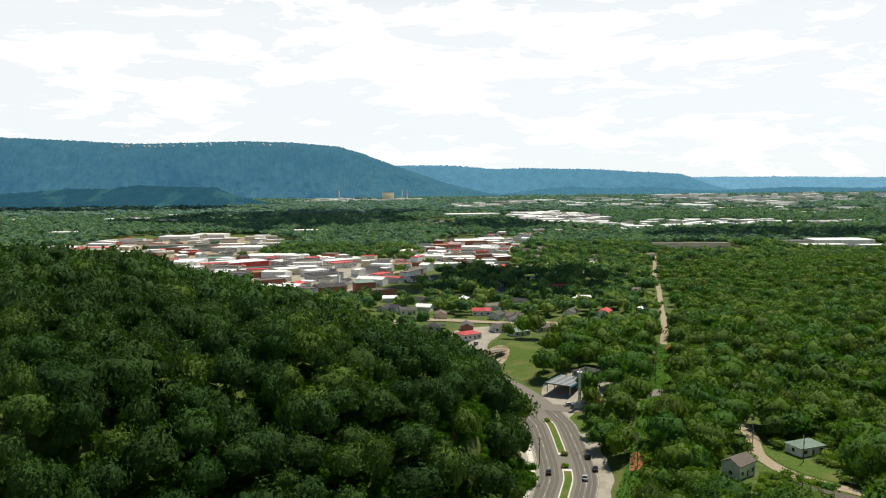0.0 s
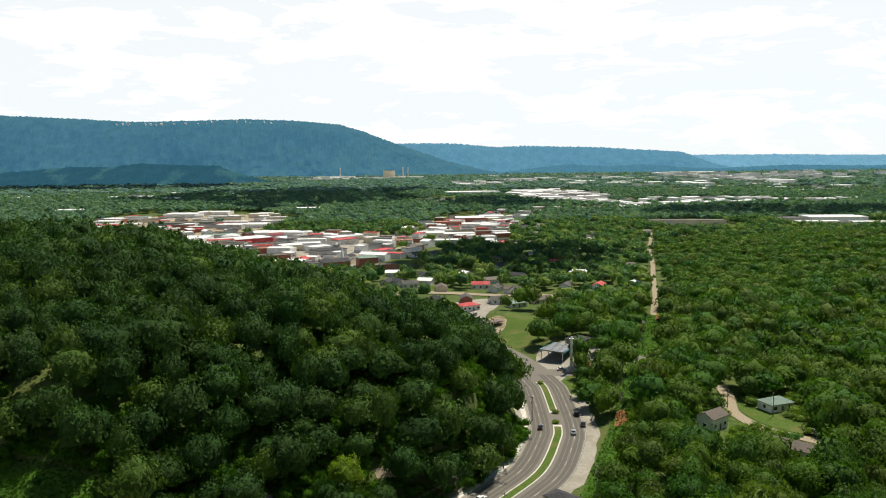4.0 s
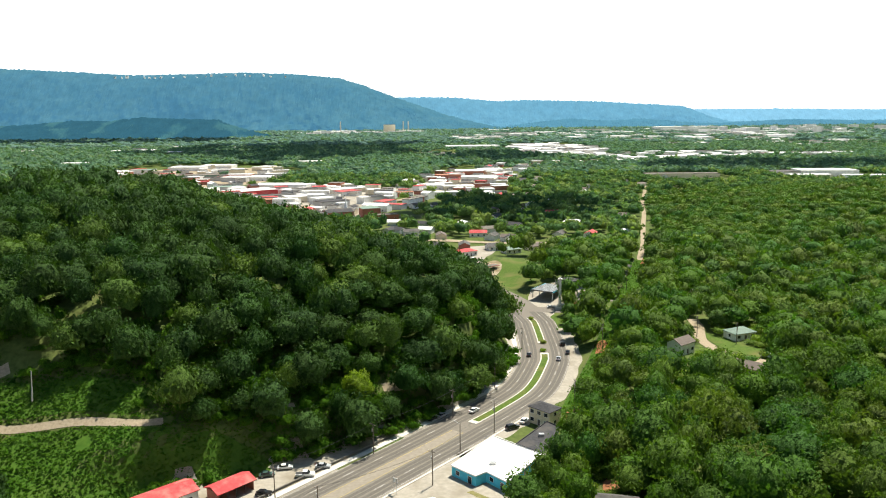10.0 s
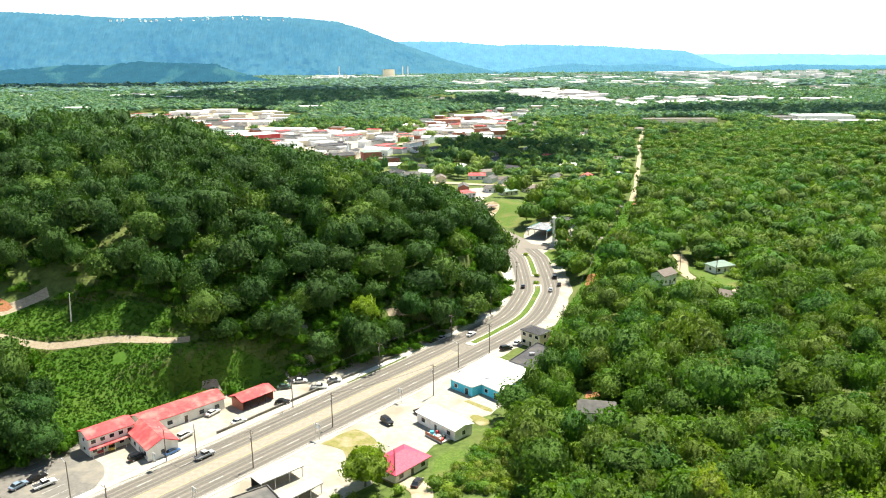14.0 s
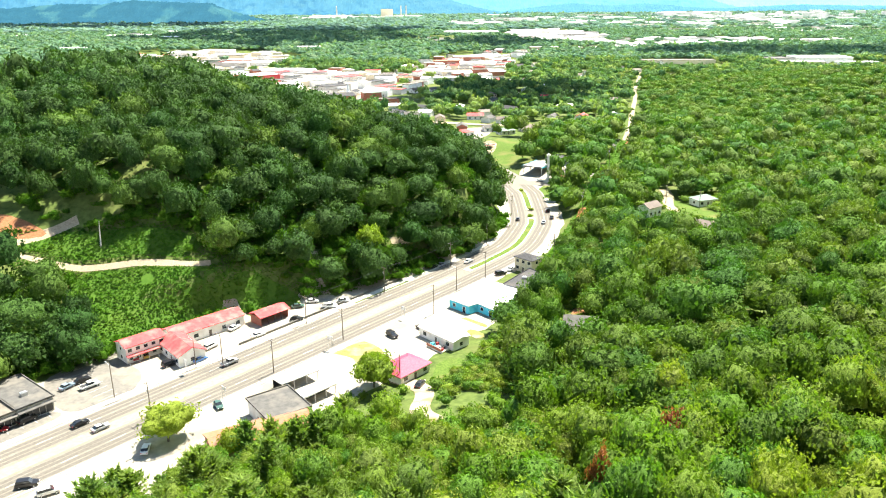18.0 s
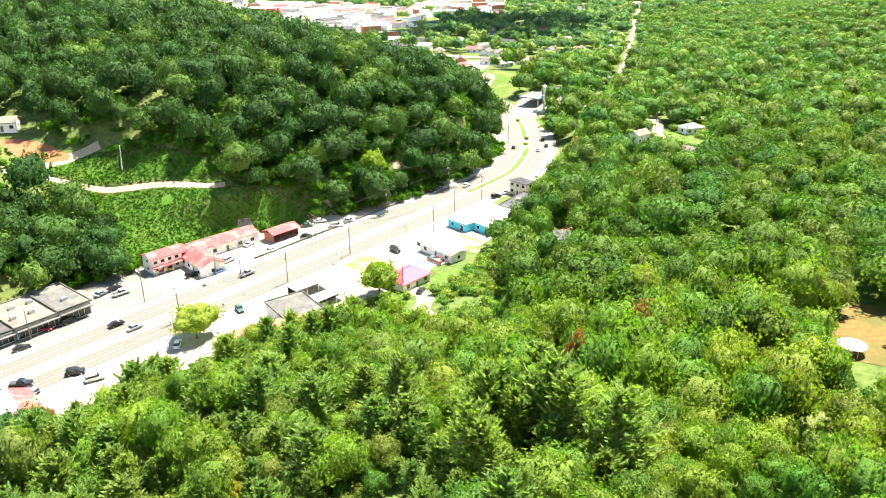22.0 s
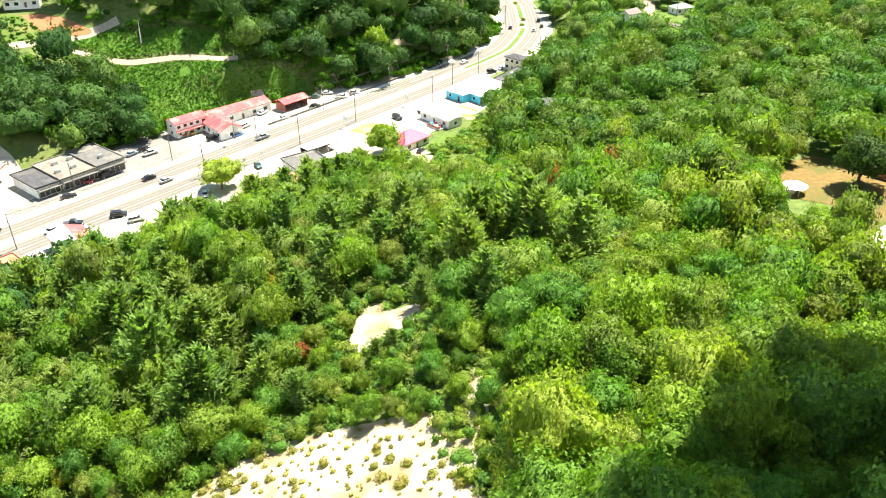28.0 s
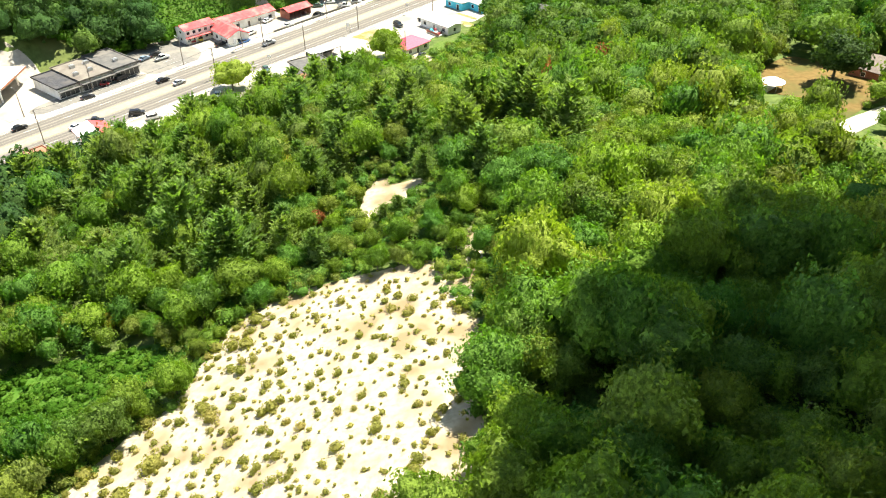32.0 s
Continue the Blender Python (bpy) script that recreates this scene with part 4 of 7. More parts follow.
ux, uy = ux[ok], uy[ok]
joined("edge_scrub", BUSH, ux, uy, 0.7 + 1.1 * urng.random(len(ux)), 1.0 + 1.8 * urng.random(len(ux)), 0.3 + 0.7 * urng.random(len(ux)), urng, LEAF, "low yellow-green scrub round the sand clearing", sink=0.4, category="bushes")
ux, uy, urng = scattered(70, 140, 175, 270, 3.6, 23)
ok = (np.hypot(ux - 90.4, uy - 231.5) > 8.5) & (np.hypot(ux - 86.5, uy - 223) > 6.5) & (np.hypot(ux - 106, uy - 207) > 10) & (np.hypot(ux - 120, uy - 251) > 7.5) & (np.hypot(ux - 100, uy - 236) > 6) & ~inside(ux, uy, HOUSELAWN)
ok &= (np.abs(from_line(ux, uy, np.array(TRACKS["house_drive"][0]))) > 4) & (urng.random(len(ux)) < 0.7)
ux, uy = ux[ok], uy[ok]
joined("yard_bushes", BUSH, ux, uy, 1.6 + 1.8 * urng.random(len(ux)), 2.2 + 2.4 * urng.random(len(ux)), 0.1 + 0.6 * urng.random(len(ux)), urng, LEAF, "overgrown bushes round the houses", sink=0.5, category="bushes")
ux, uy, urng = scattered(-90, 110, -116, 90, 4.8, 22)
ok = clear_of(ux, uy, -1.5) & (np.abs(ux) < 72 + 0.48 * (uy + 100)) & ((uy < 10) | (urng.random(len(ux)) < 0.5))
ux, uy = ux[ok], uy[ok]
joined("undergrowth", BUSH, ux, uy, 1.2 + 1.3 * urng.random(len(ux)), 1.6 + 2.0 * urng.random(len(ux)), urng.random(len(ux)), urng, LEAF, "green undergrowth beneath the young trees", sink=0.5, category="bushes")

# ---------------------------------------------------------------- ridges


def ridge(name, y, crest, low, high, haze_glow, label, depth=450.0, fold=95.0, cols=520, rows=26):
    """A long wooded mountain with a flat or falling crest line, folded by gullies, its crest ragged with trees."""
    cx, cz = np.array(crest, float).T
    xs = np.linspace(cx[0], cx[-1], cols)
    top = np.interp(xs, cx, cz)
    rng = np.random.default_rng(int(y))
    tops = rng.normal(size=cols) * 1.9
    verts = []
    for v in np.linspace(0, 1, rows):
        form = ease(v) * 0.75 + v * 0.25
        wob = np.array([noise.noise(Vector((x * 0.0035 + v * 0.5, v * 2.0, y * 0.01))) + 0.6 * abs(noise.noise(Vector((x * 0.009 - v * 0.8, v * 2.2, y)))) + 0.3 * noise.noise(Vector((x * 0.03, v * 12, y))) for x in xs])
        lump = rng.normal(size=cols) * 2.6
        verts.append(np.c_[xs, np.full(cols, y - depth * (1 - v)) + fold * wob * (1 - v), top * form + (14 * wob + lump) * v * (1 - v) * 4 + 2.5 * wob + tops * v])
    i = np.arange(cols - 1)
    faces = np.vstack([np.stack([k * cols + i, k * cols + i + 1, (k + 1) * cols + i + 1, (k + 1) * cols + i], 1) for k in range(rows - 1)])
    ob = new(name, mesh_of(name, np.vstack(verts), faces, distance(name, low, high, haze_glow)))
    return tagged(ob, label, "mountain", kind="structure")


CREST = [(-3300, 400), (-2663, 393), (-2254, 371), (-1844, 345), (-1168, 354), (-917, 344), (-609, 316), (-462, 269), (-301, 209), (-123, 145), (42, 88), (260, 36), (420, 8)]
# the third colour of each ridge is its haze, painted as emission
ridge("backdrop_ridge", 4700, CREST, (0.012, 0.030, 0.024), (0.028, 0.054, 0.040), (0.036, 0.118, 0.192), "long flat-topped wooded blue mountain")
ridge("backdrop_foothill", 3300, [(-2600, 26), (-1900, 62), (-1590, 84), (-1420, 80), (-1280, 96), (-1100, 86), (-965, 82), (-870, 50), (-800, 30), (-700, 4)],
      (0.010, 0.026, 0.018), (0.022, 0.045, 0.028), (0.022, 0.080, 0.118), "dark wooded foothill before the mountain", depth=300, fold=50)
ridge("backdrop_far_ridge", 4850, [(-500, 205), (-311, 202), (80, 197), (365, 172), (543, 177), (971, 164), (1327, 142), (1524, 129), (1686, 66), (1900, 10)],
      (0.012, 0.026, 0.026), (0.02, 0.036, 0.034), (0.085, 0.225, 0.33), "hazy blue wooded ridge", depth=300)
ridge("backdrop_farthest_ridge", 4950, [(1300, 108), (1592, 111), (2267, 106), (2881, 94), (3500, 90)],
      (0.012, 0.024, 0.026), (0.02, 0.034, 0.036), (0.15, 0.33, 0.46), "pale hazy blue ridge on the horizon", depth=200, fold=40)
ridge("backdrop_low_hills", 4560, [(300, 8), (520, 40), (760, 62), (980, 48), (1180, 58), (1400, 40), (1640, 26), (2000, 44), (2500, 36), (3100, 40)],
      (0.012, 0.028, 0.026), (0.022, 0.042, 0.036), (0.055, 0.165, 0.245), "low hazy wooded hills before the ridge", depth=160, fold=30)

# ---------------------------------------------------------------- buildings


def opening(name, parent, x, y, z, turn, w, h, pane=PANE, frame_mat=WHITE_WALL):
    """A window or door on a wall face: a frame standing proud, with a recessed leaf or pane."""
    fr = part(name, boxes((-w / 2 - 0.08, w / 2 + 0.08, -0.05, 0.06, -0.08, 0), (-w / 2 - 0.08, w / 2 + 0.08, -0.05, 0.06, h, h + 0.08),
                          (-w / 2 - 0.08, -w / 2, -0.05, 0.06, 0, h), (w / 2, w / 2 + 0.08, -0.05, 0.06, 0, h)), frame_mat, parent)
    fr.matrix_basis = pose(x, y, z, 0, 0, turn)
    part("pane" if name == "window" else "leaf", boxes((-w / 2, w / 2, -0.02, 0.02, 0, h)), pane, fr)
    return fr


def roof_mesh(kind, L, W, H, pitch, over, thick=0.18):
    """The roof over a body L by W with walls H high."""
    a, b = L / 2 + over, W / 2 + over
    bm = bmesh.new()
    if kind == "flat":
        box(bm, -a, a, -b, b, H, H + thick)
        for r in ((-a, a, -b, -b + 0.25), (-a, a, b - 0.25, b), (-a, -a + 0.25, -b + 0.25, b - 0.25), (a - 0.25, a, -b + 0.25, b - 0.25)):
            box(bm, *r, H + thick, H + thick + 0.3)
    elif kind == "gable":
        for s in (1, -1):
            vs = [bm.verts.new(p) for p in ((-a, s * b, H), (a, s * b, H), (a, 0, H + pitch), (-a, 0, H + pitch))]
            us = [bm.verts.new(v.co + Vector((0, 0, thick))) for v in vs]
            bm.faces.new(vs)
            bm.faces.new(us)
            for i in range(4):
                bm.faces.new((vs[i], vs[(i + 1) % 4], us[(i + 1) % 4], us[i]))
    elif kind == "shed":
        vs = [bm.verts.new(p) for p in ((-a, -b, H), (a, -b, H), (a, b, H + pitch), (-a, b, H + pitch))]
        us = [bm.verts.new(v.co + Vector((0, 0, thick))) for v in vs]
        bm.faces.new(vs)
        bm.faces.new(us)
        for i in range(4):
            bm.faces.new((vs[i], vs[(i + 1) % 4], us[(i + 1) % 4], us[i]))
    else:
        r = max(a - b, 0.01)
        base = [bm.verts.new(p) for p in ((-a, -b, H), (a, -b, H), (a, b, H), (-a, b, H))]
        eave = [bm.verts.new(v.co + Vector((0, 0, thick))) for v in base]
        ends = [bm.verts.new((-r, 0, H + pitch)), bm.verts.new((r, 0, H + pitch))]
        bm.faces.new(base)
        for i in range(4):
            bm.faces.new((base[i], base[(i + 1) % 4], eave[(i + 1) % 4], eave[i]))
        bm.faces.new((eave[0], eave[1], ends[1], ends[0]))
        bm.faces.new((eave[2], eave[3], ends[0], ends[1]))
        bm.faces.new((eave[1], eave[2], ends[1]))
        bm.faces.new((eave[3], eave[0], ends[0]))
    return bm


def building(name, label, x, y, turn, L, W, H, roof, roof_mat, wall_mat, pitch=2.0, over=0.4, windows=3, storeys=1, doors=1, category="building", group="", units=0, ends=True, front=False):
    """A house or shop: walls, roof, windows and doors on the long sides and the ends."""
    z = ground_z(x, y)
    if len(label.split()) < 4:
        label += " on the valley floor"
    ob = tagged(empty(name, x, y, z, turn), label, category, group)
    bm = boxes((-L / 2, L / 2, -W / 2, W / 2, -0.6, H))
    if roof == "gable":
        for s in (-1, 1):
            vs = [bm.verts.new(p) for p in ((s * L / 2, -W / 2, H), (s * L / 2, W / 2, H), (s * L / 2, 0, H + pitch * (W / 2) / (W / 2 + over)))]
            us = [bm.verts.new((v.co.x - s * 0.2, v.co.y, v.co.z)) for v in vs]
            bm.faces.new(vs)
            bm.faces.new(us)
            for i in range(3):
                bm.faces.new((vs[i], vs[(i + 1) % 3], us[(i + 1) % 3], us[i]))
    part("wall", bm, wall_mat, ob)
    part("roof", roof_mesh(roof, L, W, H, pitch, over), roof_mat, ob)
    for st in range(storeys):
        base = st * H / storeys
        for side in (-1, 1):
            for k in range(windows):
                u = -L / 2 + (k + 0.5) * L / windows
                if st == 0 and side == -1 and doors and k == windows // 2:
                    opening("door", ob, u, side * W / 2, base, 180, 1.0, 2.05, pane=BROWN_ROOF)
                else:
                    opening("window", ob, u, side * W / 2, base + 0.95, 0 if side > 0 else 180, min(1.5, L / windows * 0.5), min(1.25, H / storeys - 1.5))
        if ends:
            for s in (-1, 1):
                opening("window", ob, s * L / 2, 0, base + 0.95, 90, 1.2, min(1.2, H / storeys - 1.5))
    if front:
        glass = part("storefront", boxes((-L / 2 + 0.3, L / 2 - 0.3, -W / 2 - 0.06, -W / 2 - 0.01, 0.35, H - 1.0)), PANE, ob, "dark glass shop front")
        for k in range(int(L / 1.6)):
            u = -L / 2 + 0.5 + k * 1.6
            part("mullion", boxes((u - 0.04, u + 0.04, -W / 2 - 0.1, -W / 2 - 0.06, 0.3, H - 0.95)), METAL, glass)
        part("awning", boxes((-L / 2, L / 2, -W / 2 - 1.6, -W / 2 - 0.11, H - 0.9, H - 0.7)), GRAY_ROOF, ob)
    if roof == "flat" and units:
        for k in range(units):
            ux, uy = (k - (units - 1) / 2) * L / (units + 0.6), (0.2 if k % 2 else -0.18) * W
            part("roof_unit", boxes((ux - 0.8, ux + 0.8, uy - 0.6, uy + 0.6, H + 0.18, H + 1.1), (ux - 0.5, ux + 0.5, uy - 0.4, uy + 0.4, H + 1.1, H + 1.25)), METAL, ob)
    return ob


def block(name, label, outline, H, roof_mat, wall_mat, lip=0.3):
    """A flat-roofed building on any outline, with a roof slab, a raised rim and windows along its longer sides."""
    p = np.array(outline, float)
    c = p.mean(0)
    ob = tagged(empty(name, c[0], c[1], ground_z(*c)), label, "shop")
    q = p - c

    def prism(pts, z0, z1):
        bm = bmesh.new()
        a, b = [bm.verts.new((*v, z0)) for v in pts], [bm.verts.new((*v, z1)) for v in pts]
        bm.faces.new(a)
        bm.faces.new(b)
        for i in range(len(pts)):
            j = (i + 1) % len(pts)
            bm.faces.new((a[i], a[j], b[j], b[i]))
        return bm

    part("wall", prism(q, -0.5, H), wall_mat, ob)
    roof = part("roof", prism(q * 1.012, H, H + 0.16), roof_mat, ob)
    for i in range(len(q)):
        a, b = q[i] * 1.012, q[(i + 1) % len(q)] * 1.012
        run = float(np.hypot(*(b - a)))
        rim = part("roof_edge", boxes((0, run, -0.1, 0.1, H + 0.164, H + 0.16 + lip)), roof_mat, roof)
        turn = math.degrees(math.atan2(b[1] - a[1], b[0] - a[0]))
        rim.matrix_basis = pose(a[0], a[1], 0, 0, 0, turn)
        if run > 5:
            for k in range(int(run / 3.4)):
                w = (q[i] + (q[(i + 1) % len(q)] - q[i]) * (k + 0.5) / int(run / 3.4))
                opening("door" if k == 1 else "window", ob, w[0], w[1], 0.05 if k == 1 else 0.95, turn, 1.3, 2.05 if k == 1 else 1.2)
    part("roof_unit", boxes((-0.8, 0.8, -0.6, 0.6, H + 0.16, H + 1.0)), METAL, ob)
    return ob


# red-roofed motel beside the road
building("motel_block", "long low white block under a red metal roof", -75.8, 132.4, 44.5, 24, 8.0, 3.3, "gable", RED_ROOF, WHITE_WALL, 1.5, windows=5)
building("motel_wing", "two-storey white block under a red metal roof", -89.8, 116.6, 46, 12, 6.5, 5.0, "gable", RED_ROOF, WHITE_WALL, 1.3, windows=5, storeys=2)
building("motel_office", "white gabled office under a red metal roof", -77.4, 115.6, -49, 14.5, 8, 3.2, "gable", RED_ROOF, WHITE_WALL, 2.0, windows=4)
for wing in [o for o in bpy.data.objects if o.name == "motel_wing"]:
    part("awning", boxes((-6.2, 6.2, -4.9, -3.3, 2.45, 2.62)), RED_ROOF, wing, "low red metal awning along the ground floor")
    for u in (-5.8, -2.9, 0.0, 2.9, 5.8):
        part("awning_post", boxes((u - 0.06, u + 0.06, -4.8, -4.68, -0.3, 2.45)), WHITE_WALL, wing)
shed = tagged(empty("open_shed", -57.1, 142, ground_z(-57.1, 142), 48), "open-fronted brick shed with a red metal roof", "shed")
part("roof", roof_mesh("gable", 11, 6, 2.9, 1.2, 0.5), RED_ROOF, shed)
for sx in (-5.4, 5.2):
    part("end_wall", boxes((sx, sx + 0.2, -2.8, 2.8, -0.4, 2.9)), BRICK, shed)
part("back_wall", boxes((-5.2, 5.2, 2.6, 2.8, -0.4, 2.9)), BRICK, shed)
for sx in (-2.6, 0, 2.6):
    part("post", boxes((sx - 0.1, sx + 0.1, -2.8, -2.6, -0.2, 2.9)), DARKTRIM, shed)

# shops with flat roofs
building("shop_unit", "flat grey-roofed corner shop unit with a dark glass front", -110.4, 86.6, 51, 9.0, 18.5, 4.0, "flat", GRAY_ROOF, GRAY_WALL, windows=0, doors=0, ends=False, units=1, front=True)
building("shop_unit", "flat stained tan-roofed shop unit with rooftop units", -116.8, 78.4, 51, 11.4, 17.5, 3.7, "flat", TAN_ROOF, GRAY_WALL, windows=0, doors=0, ends=False, units=4, front=True)
building("shop_unit", "low dark-roofed shop unit", -122.4, 70.6, 51, 7, 15.5, 3.4, "flat", DARK_ROOF, WHITE_WALL, windows=0, doors=0, ends=False, front=True)

# south side of the road
block("turquoise_shop", "turquoise L-shaped shop with a flat white roof", [(2.2, 151.1), (8.6, 144.6), (11.6, 147.0), (16.9, 140.8), (28.0, 157.6), (15.0, 170.5)], 2.8, WHITE_ROOF, BLUE_WALL)
block("shop_annex", "wedge-shaped annex under a flat black roof", [(21.5, 164.5), (28.3, 157.9), (35.9, 176.5), (32.7, 180.7)], 3.0, DARK_ROOF, WHITE_WALL)
building("cream_house", "two-storey cream house with a dark hipped roof", 32.9, 187.4, -46, 8.4, 5.9, 5.4, "hip", DARK_ROOF, CREAM_WALL, 1.3, windows=3, storeys=2)
building("white_garage", "long white metal garage with a shallow white roof", 0.1, 124.7, -48, 15.6, 6.4, 3.0, "gable", WHITE_ROOF, WHITE_WALL, 0.7, windows=3)
building("crimson_house", "small white house under a crimson hipped roof", -11, 102.5, 48, 11.5, 8.5, 2.7, "hip", MAROON_ROOF, WHITE_WALL, 2.4, over=0.6, windows=3, category="house")
building("gray_shop", "shop with a flat grey felt roof", -41.5, 79.5, 36, 11, 13, 4.2, "flat", GRAY_ROOF, WHITE_WALL, windows=3)
building("terracotta_shop", "long low building under terracotta roofing", -43.5, 68.0, 30, 24, 9, 3.6, "gable", ORANGE_ROOF, BRICK, 1.5, windows=6)
half_red = building("red_white_house", "white house with a half-red metal roof", -95.8, 33.2, -49, 10, 8.6, 3.4, "gable", RED_ROOF, WHITE_WALL, 1.8, windows=3, category="house")
bm = bmesh.new()
vs = [bm.verts.new(p) for p in ((-5.3, -4.65, 3.62), (5.3, -4.65, 3.62), (5.3, -0.02, 5.41), (-5.3, -0.02, 5.41))]
us = [bm.verts.new(v.co + Vector((0, 0, 0.04))) for v in vs]
bm.faces.new(vs)
bm.faces.new(us)
for i in range(4):
    bm.faces.new((vs[i], vs[(i + 1) % 4], us[(i + 1) % 4], us[i]))
part("roof_sheet", bm, WHITE_ROOF, half_red, "white metal roof sheeting")
building("rust_roof_shop", "low white shop with a rust-stained orange roof", -105.5, 17.5, 49, 9, 12, 3.5, "flat", ORANGE_ROOF, WHITE_WALL, windows=2)

block("low_shop", "low shop under a flat dark brown roof", [(-76.0, 47.1), (-71.8, 52.8), (-66.5, 48.8), (-70.8, 43.0)], 2.4, BROWN_ROOF, WHITE_WALL)

# houses among the trees
building("white_cottage", "small white cottage with a brown gable roof", 90.4, 231.5, 38, 8.6, 6.2, 4.0, "gable", BROWN_ROOF, WHITE_WALL, 1.9, windows=3, category="house")
building("long_house", "long low house with a brown gable roof", 106, 206.8, -44, 15.5, 7.2, 2.8, "gable", BROWN_ROOF, CREAM_WALL, 1.7, windows=5, category="house")
building("green_house", "pale house with a green hipped roof", 120.5, 251.5, 20, 10, 7, 2.8, "hip", GREEN_ROOF, WHITE_WALL, 2.0, windows=3, category="house")
building("lawn_house", "white house with a grey gable roof above a lawn", -166, 173, 15, 13, 7.5, 3.0, "gable", TAN_ROOF, WHITE_WALL, 1.8, windows=4, category="house")
building("hilltop_house", "pale grey house with a gable roof on the hilltop", -224, 317, 25, 13, 8, 3.2, "gable", TAN_ROOF, WHITE_WALL, 2.0, windows=4, category="house")
building("field_house", "brown-roofed house at the edge of a dry field", 123, 47, 40, 13, 8, 2.8, "hip", BROWN_ROOF, BRICK, 2.0, windows=4, category="house")
building("hidden_house", "grey-roofed house among the trees", 41, 119.5, -12, 9.5, 7.5, 2.8, "gable", GRAY_ROOF, WHITE_WALL, 1.8, windows=3, category="house")

# a round white garden canopy at the edge of the dry field
gaz = tagged(empty("garden_canopy", 91, 37.2, ground_z(91, 37.2)), "round white peaked garden canopy on slim posts", "canopy")
bm = bmesh.new()
rod(bm, (0, 0, 2.3), (0, 0, 3.6), 3.1, 0.25, 24)
part("roof", bm, WHITE_ROOF, gaz)
for k in range(8):
    bm = bmesh.new()
    rod(bm, (2.8 * math.cos(k * 0.7854), 2.8 * math.sin(k * 0.7854), -0.3), (2.8 * math.cos(k * 0.7854), 2.8 * math.sin(k * 0.7854), 2.35), 0.07, 0.07, 6)
    part("post", bm, WHITE_WALL, gaz)
part("deck", boxes((-2.4, 2.4, -2.4, 2.4, -0.4, 0.12)), KERB, gaz)

# timber terrace with crates before the white garage
terrace = tagged(empty("terrace", -1.4, 119.2, ground_z(-1.4, 119.2), -48), "low pale timber terrace beside the white garage", "terrace")
part("deck", boxes((-3.4, 3.4, -2.0, 1.2, -0.2, 0.45)), KERB, terrace)
part("rail", boxes((-3.4, 3.4, -2.0, -1.9, 0.45, 1.25)), BRICK, terrace)
for k, (u, v, w, h, mat) in enumerate(((-2.2, -0.6, 0.9, 0.8, BLUE_WALL), (-0.9, 0.3, 0.7, 1.1, RED_ROOF), (0.5, -0.7, 1.0, 0.6, WHITE_WALL), (1.9, 0.2, 0.8, 0.9, DARKTRIM), (-0.2, -1.2, 0.5, 0.7, BLUE_WALL), (2.6, -1.0, 0.6, 0.7, RED_ROOF))):
    c = tagged(empty("crate", -1.4, 119.2, ground_z(-1.4, 119.2) + 0.45, -48), "coloured storage crate standing on the terrace", "crate", "crates on the terrace")
    c.matrix_basis = c.matrix_basis @ Matrix.Translation((u, v, 0))
    part("body", boxes((-w / 2, w / 2, -w / 2, w / 2, 0, h - 0.08)), mat, c)
    part("lid", boxes((-w / 2 - 0.03, w / 2 + 0.03, -w / 2 - 0.03, w / 2 + 0.03, h - 0.08, h)), mat, c)

# ---------------------------------------------------------------- the road junction

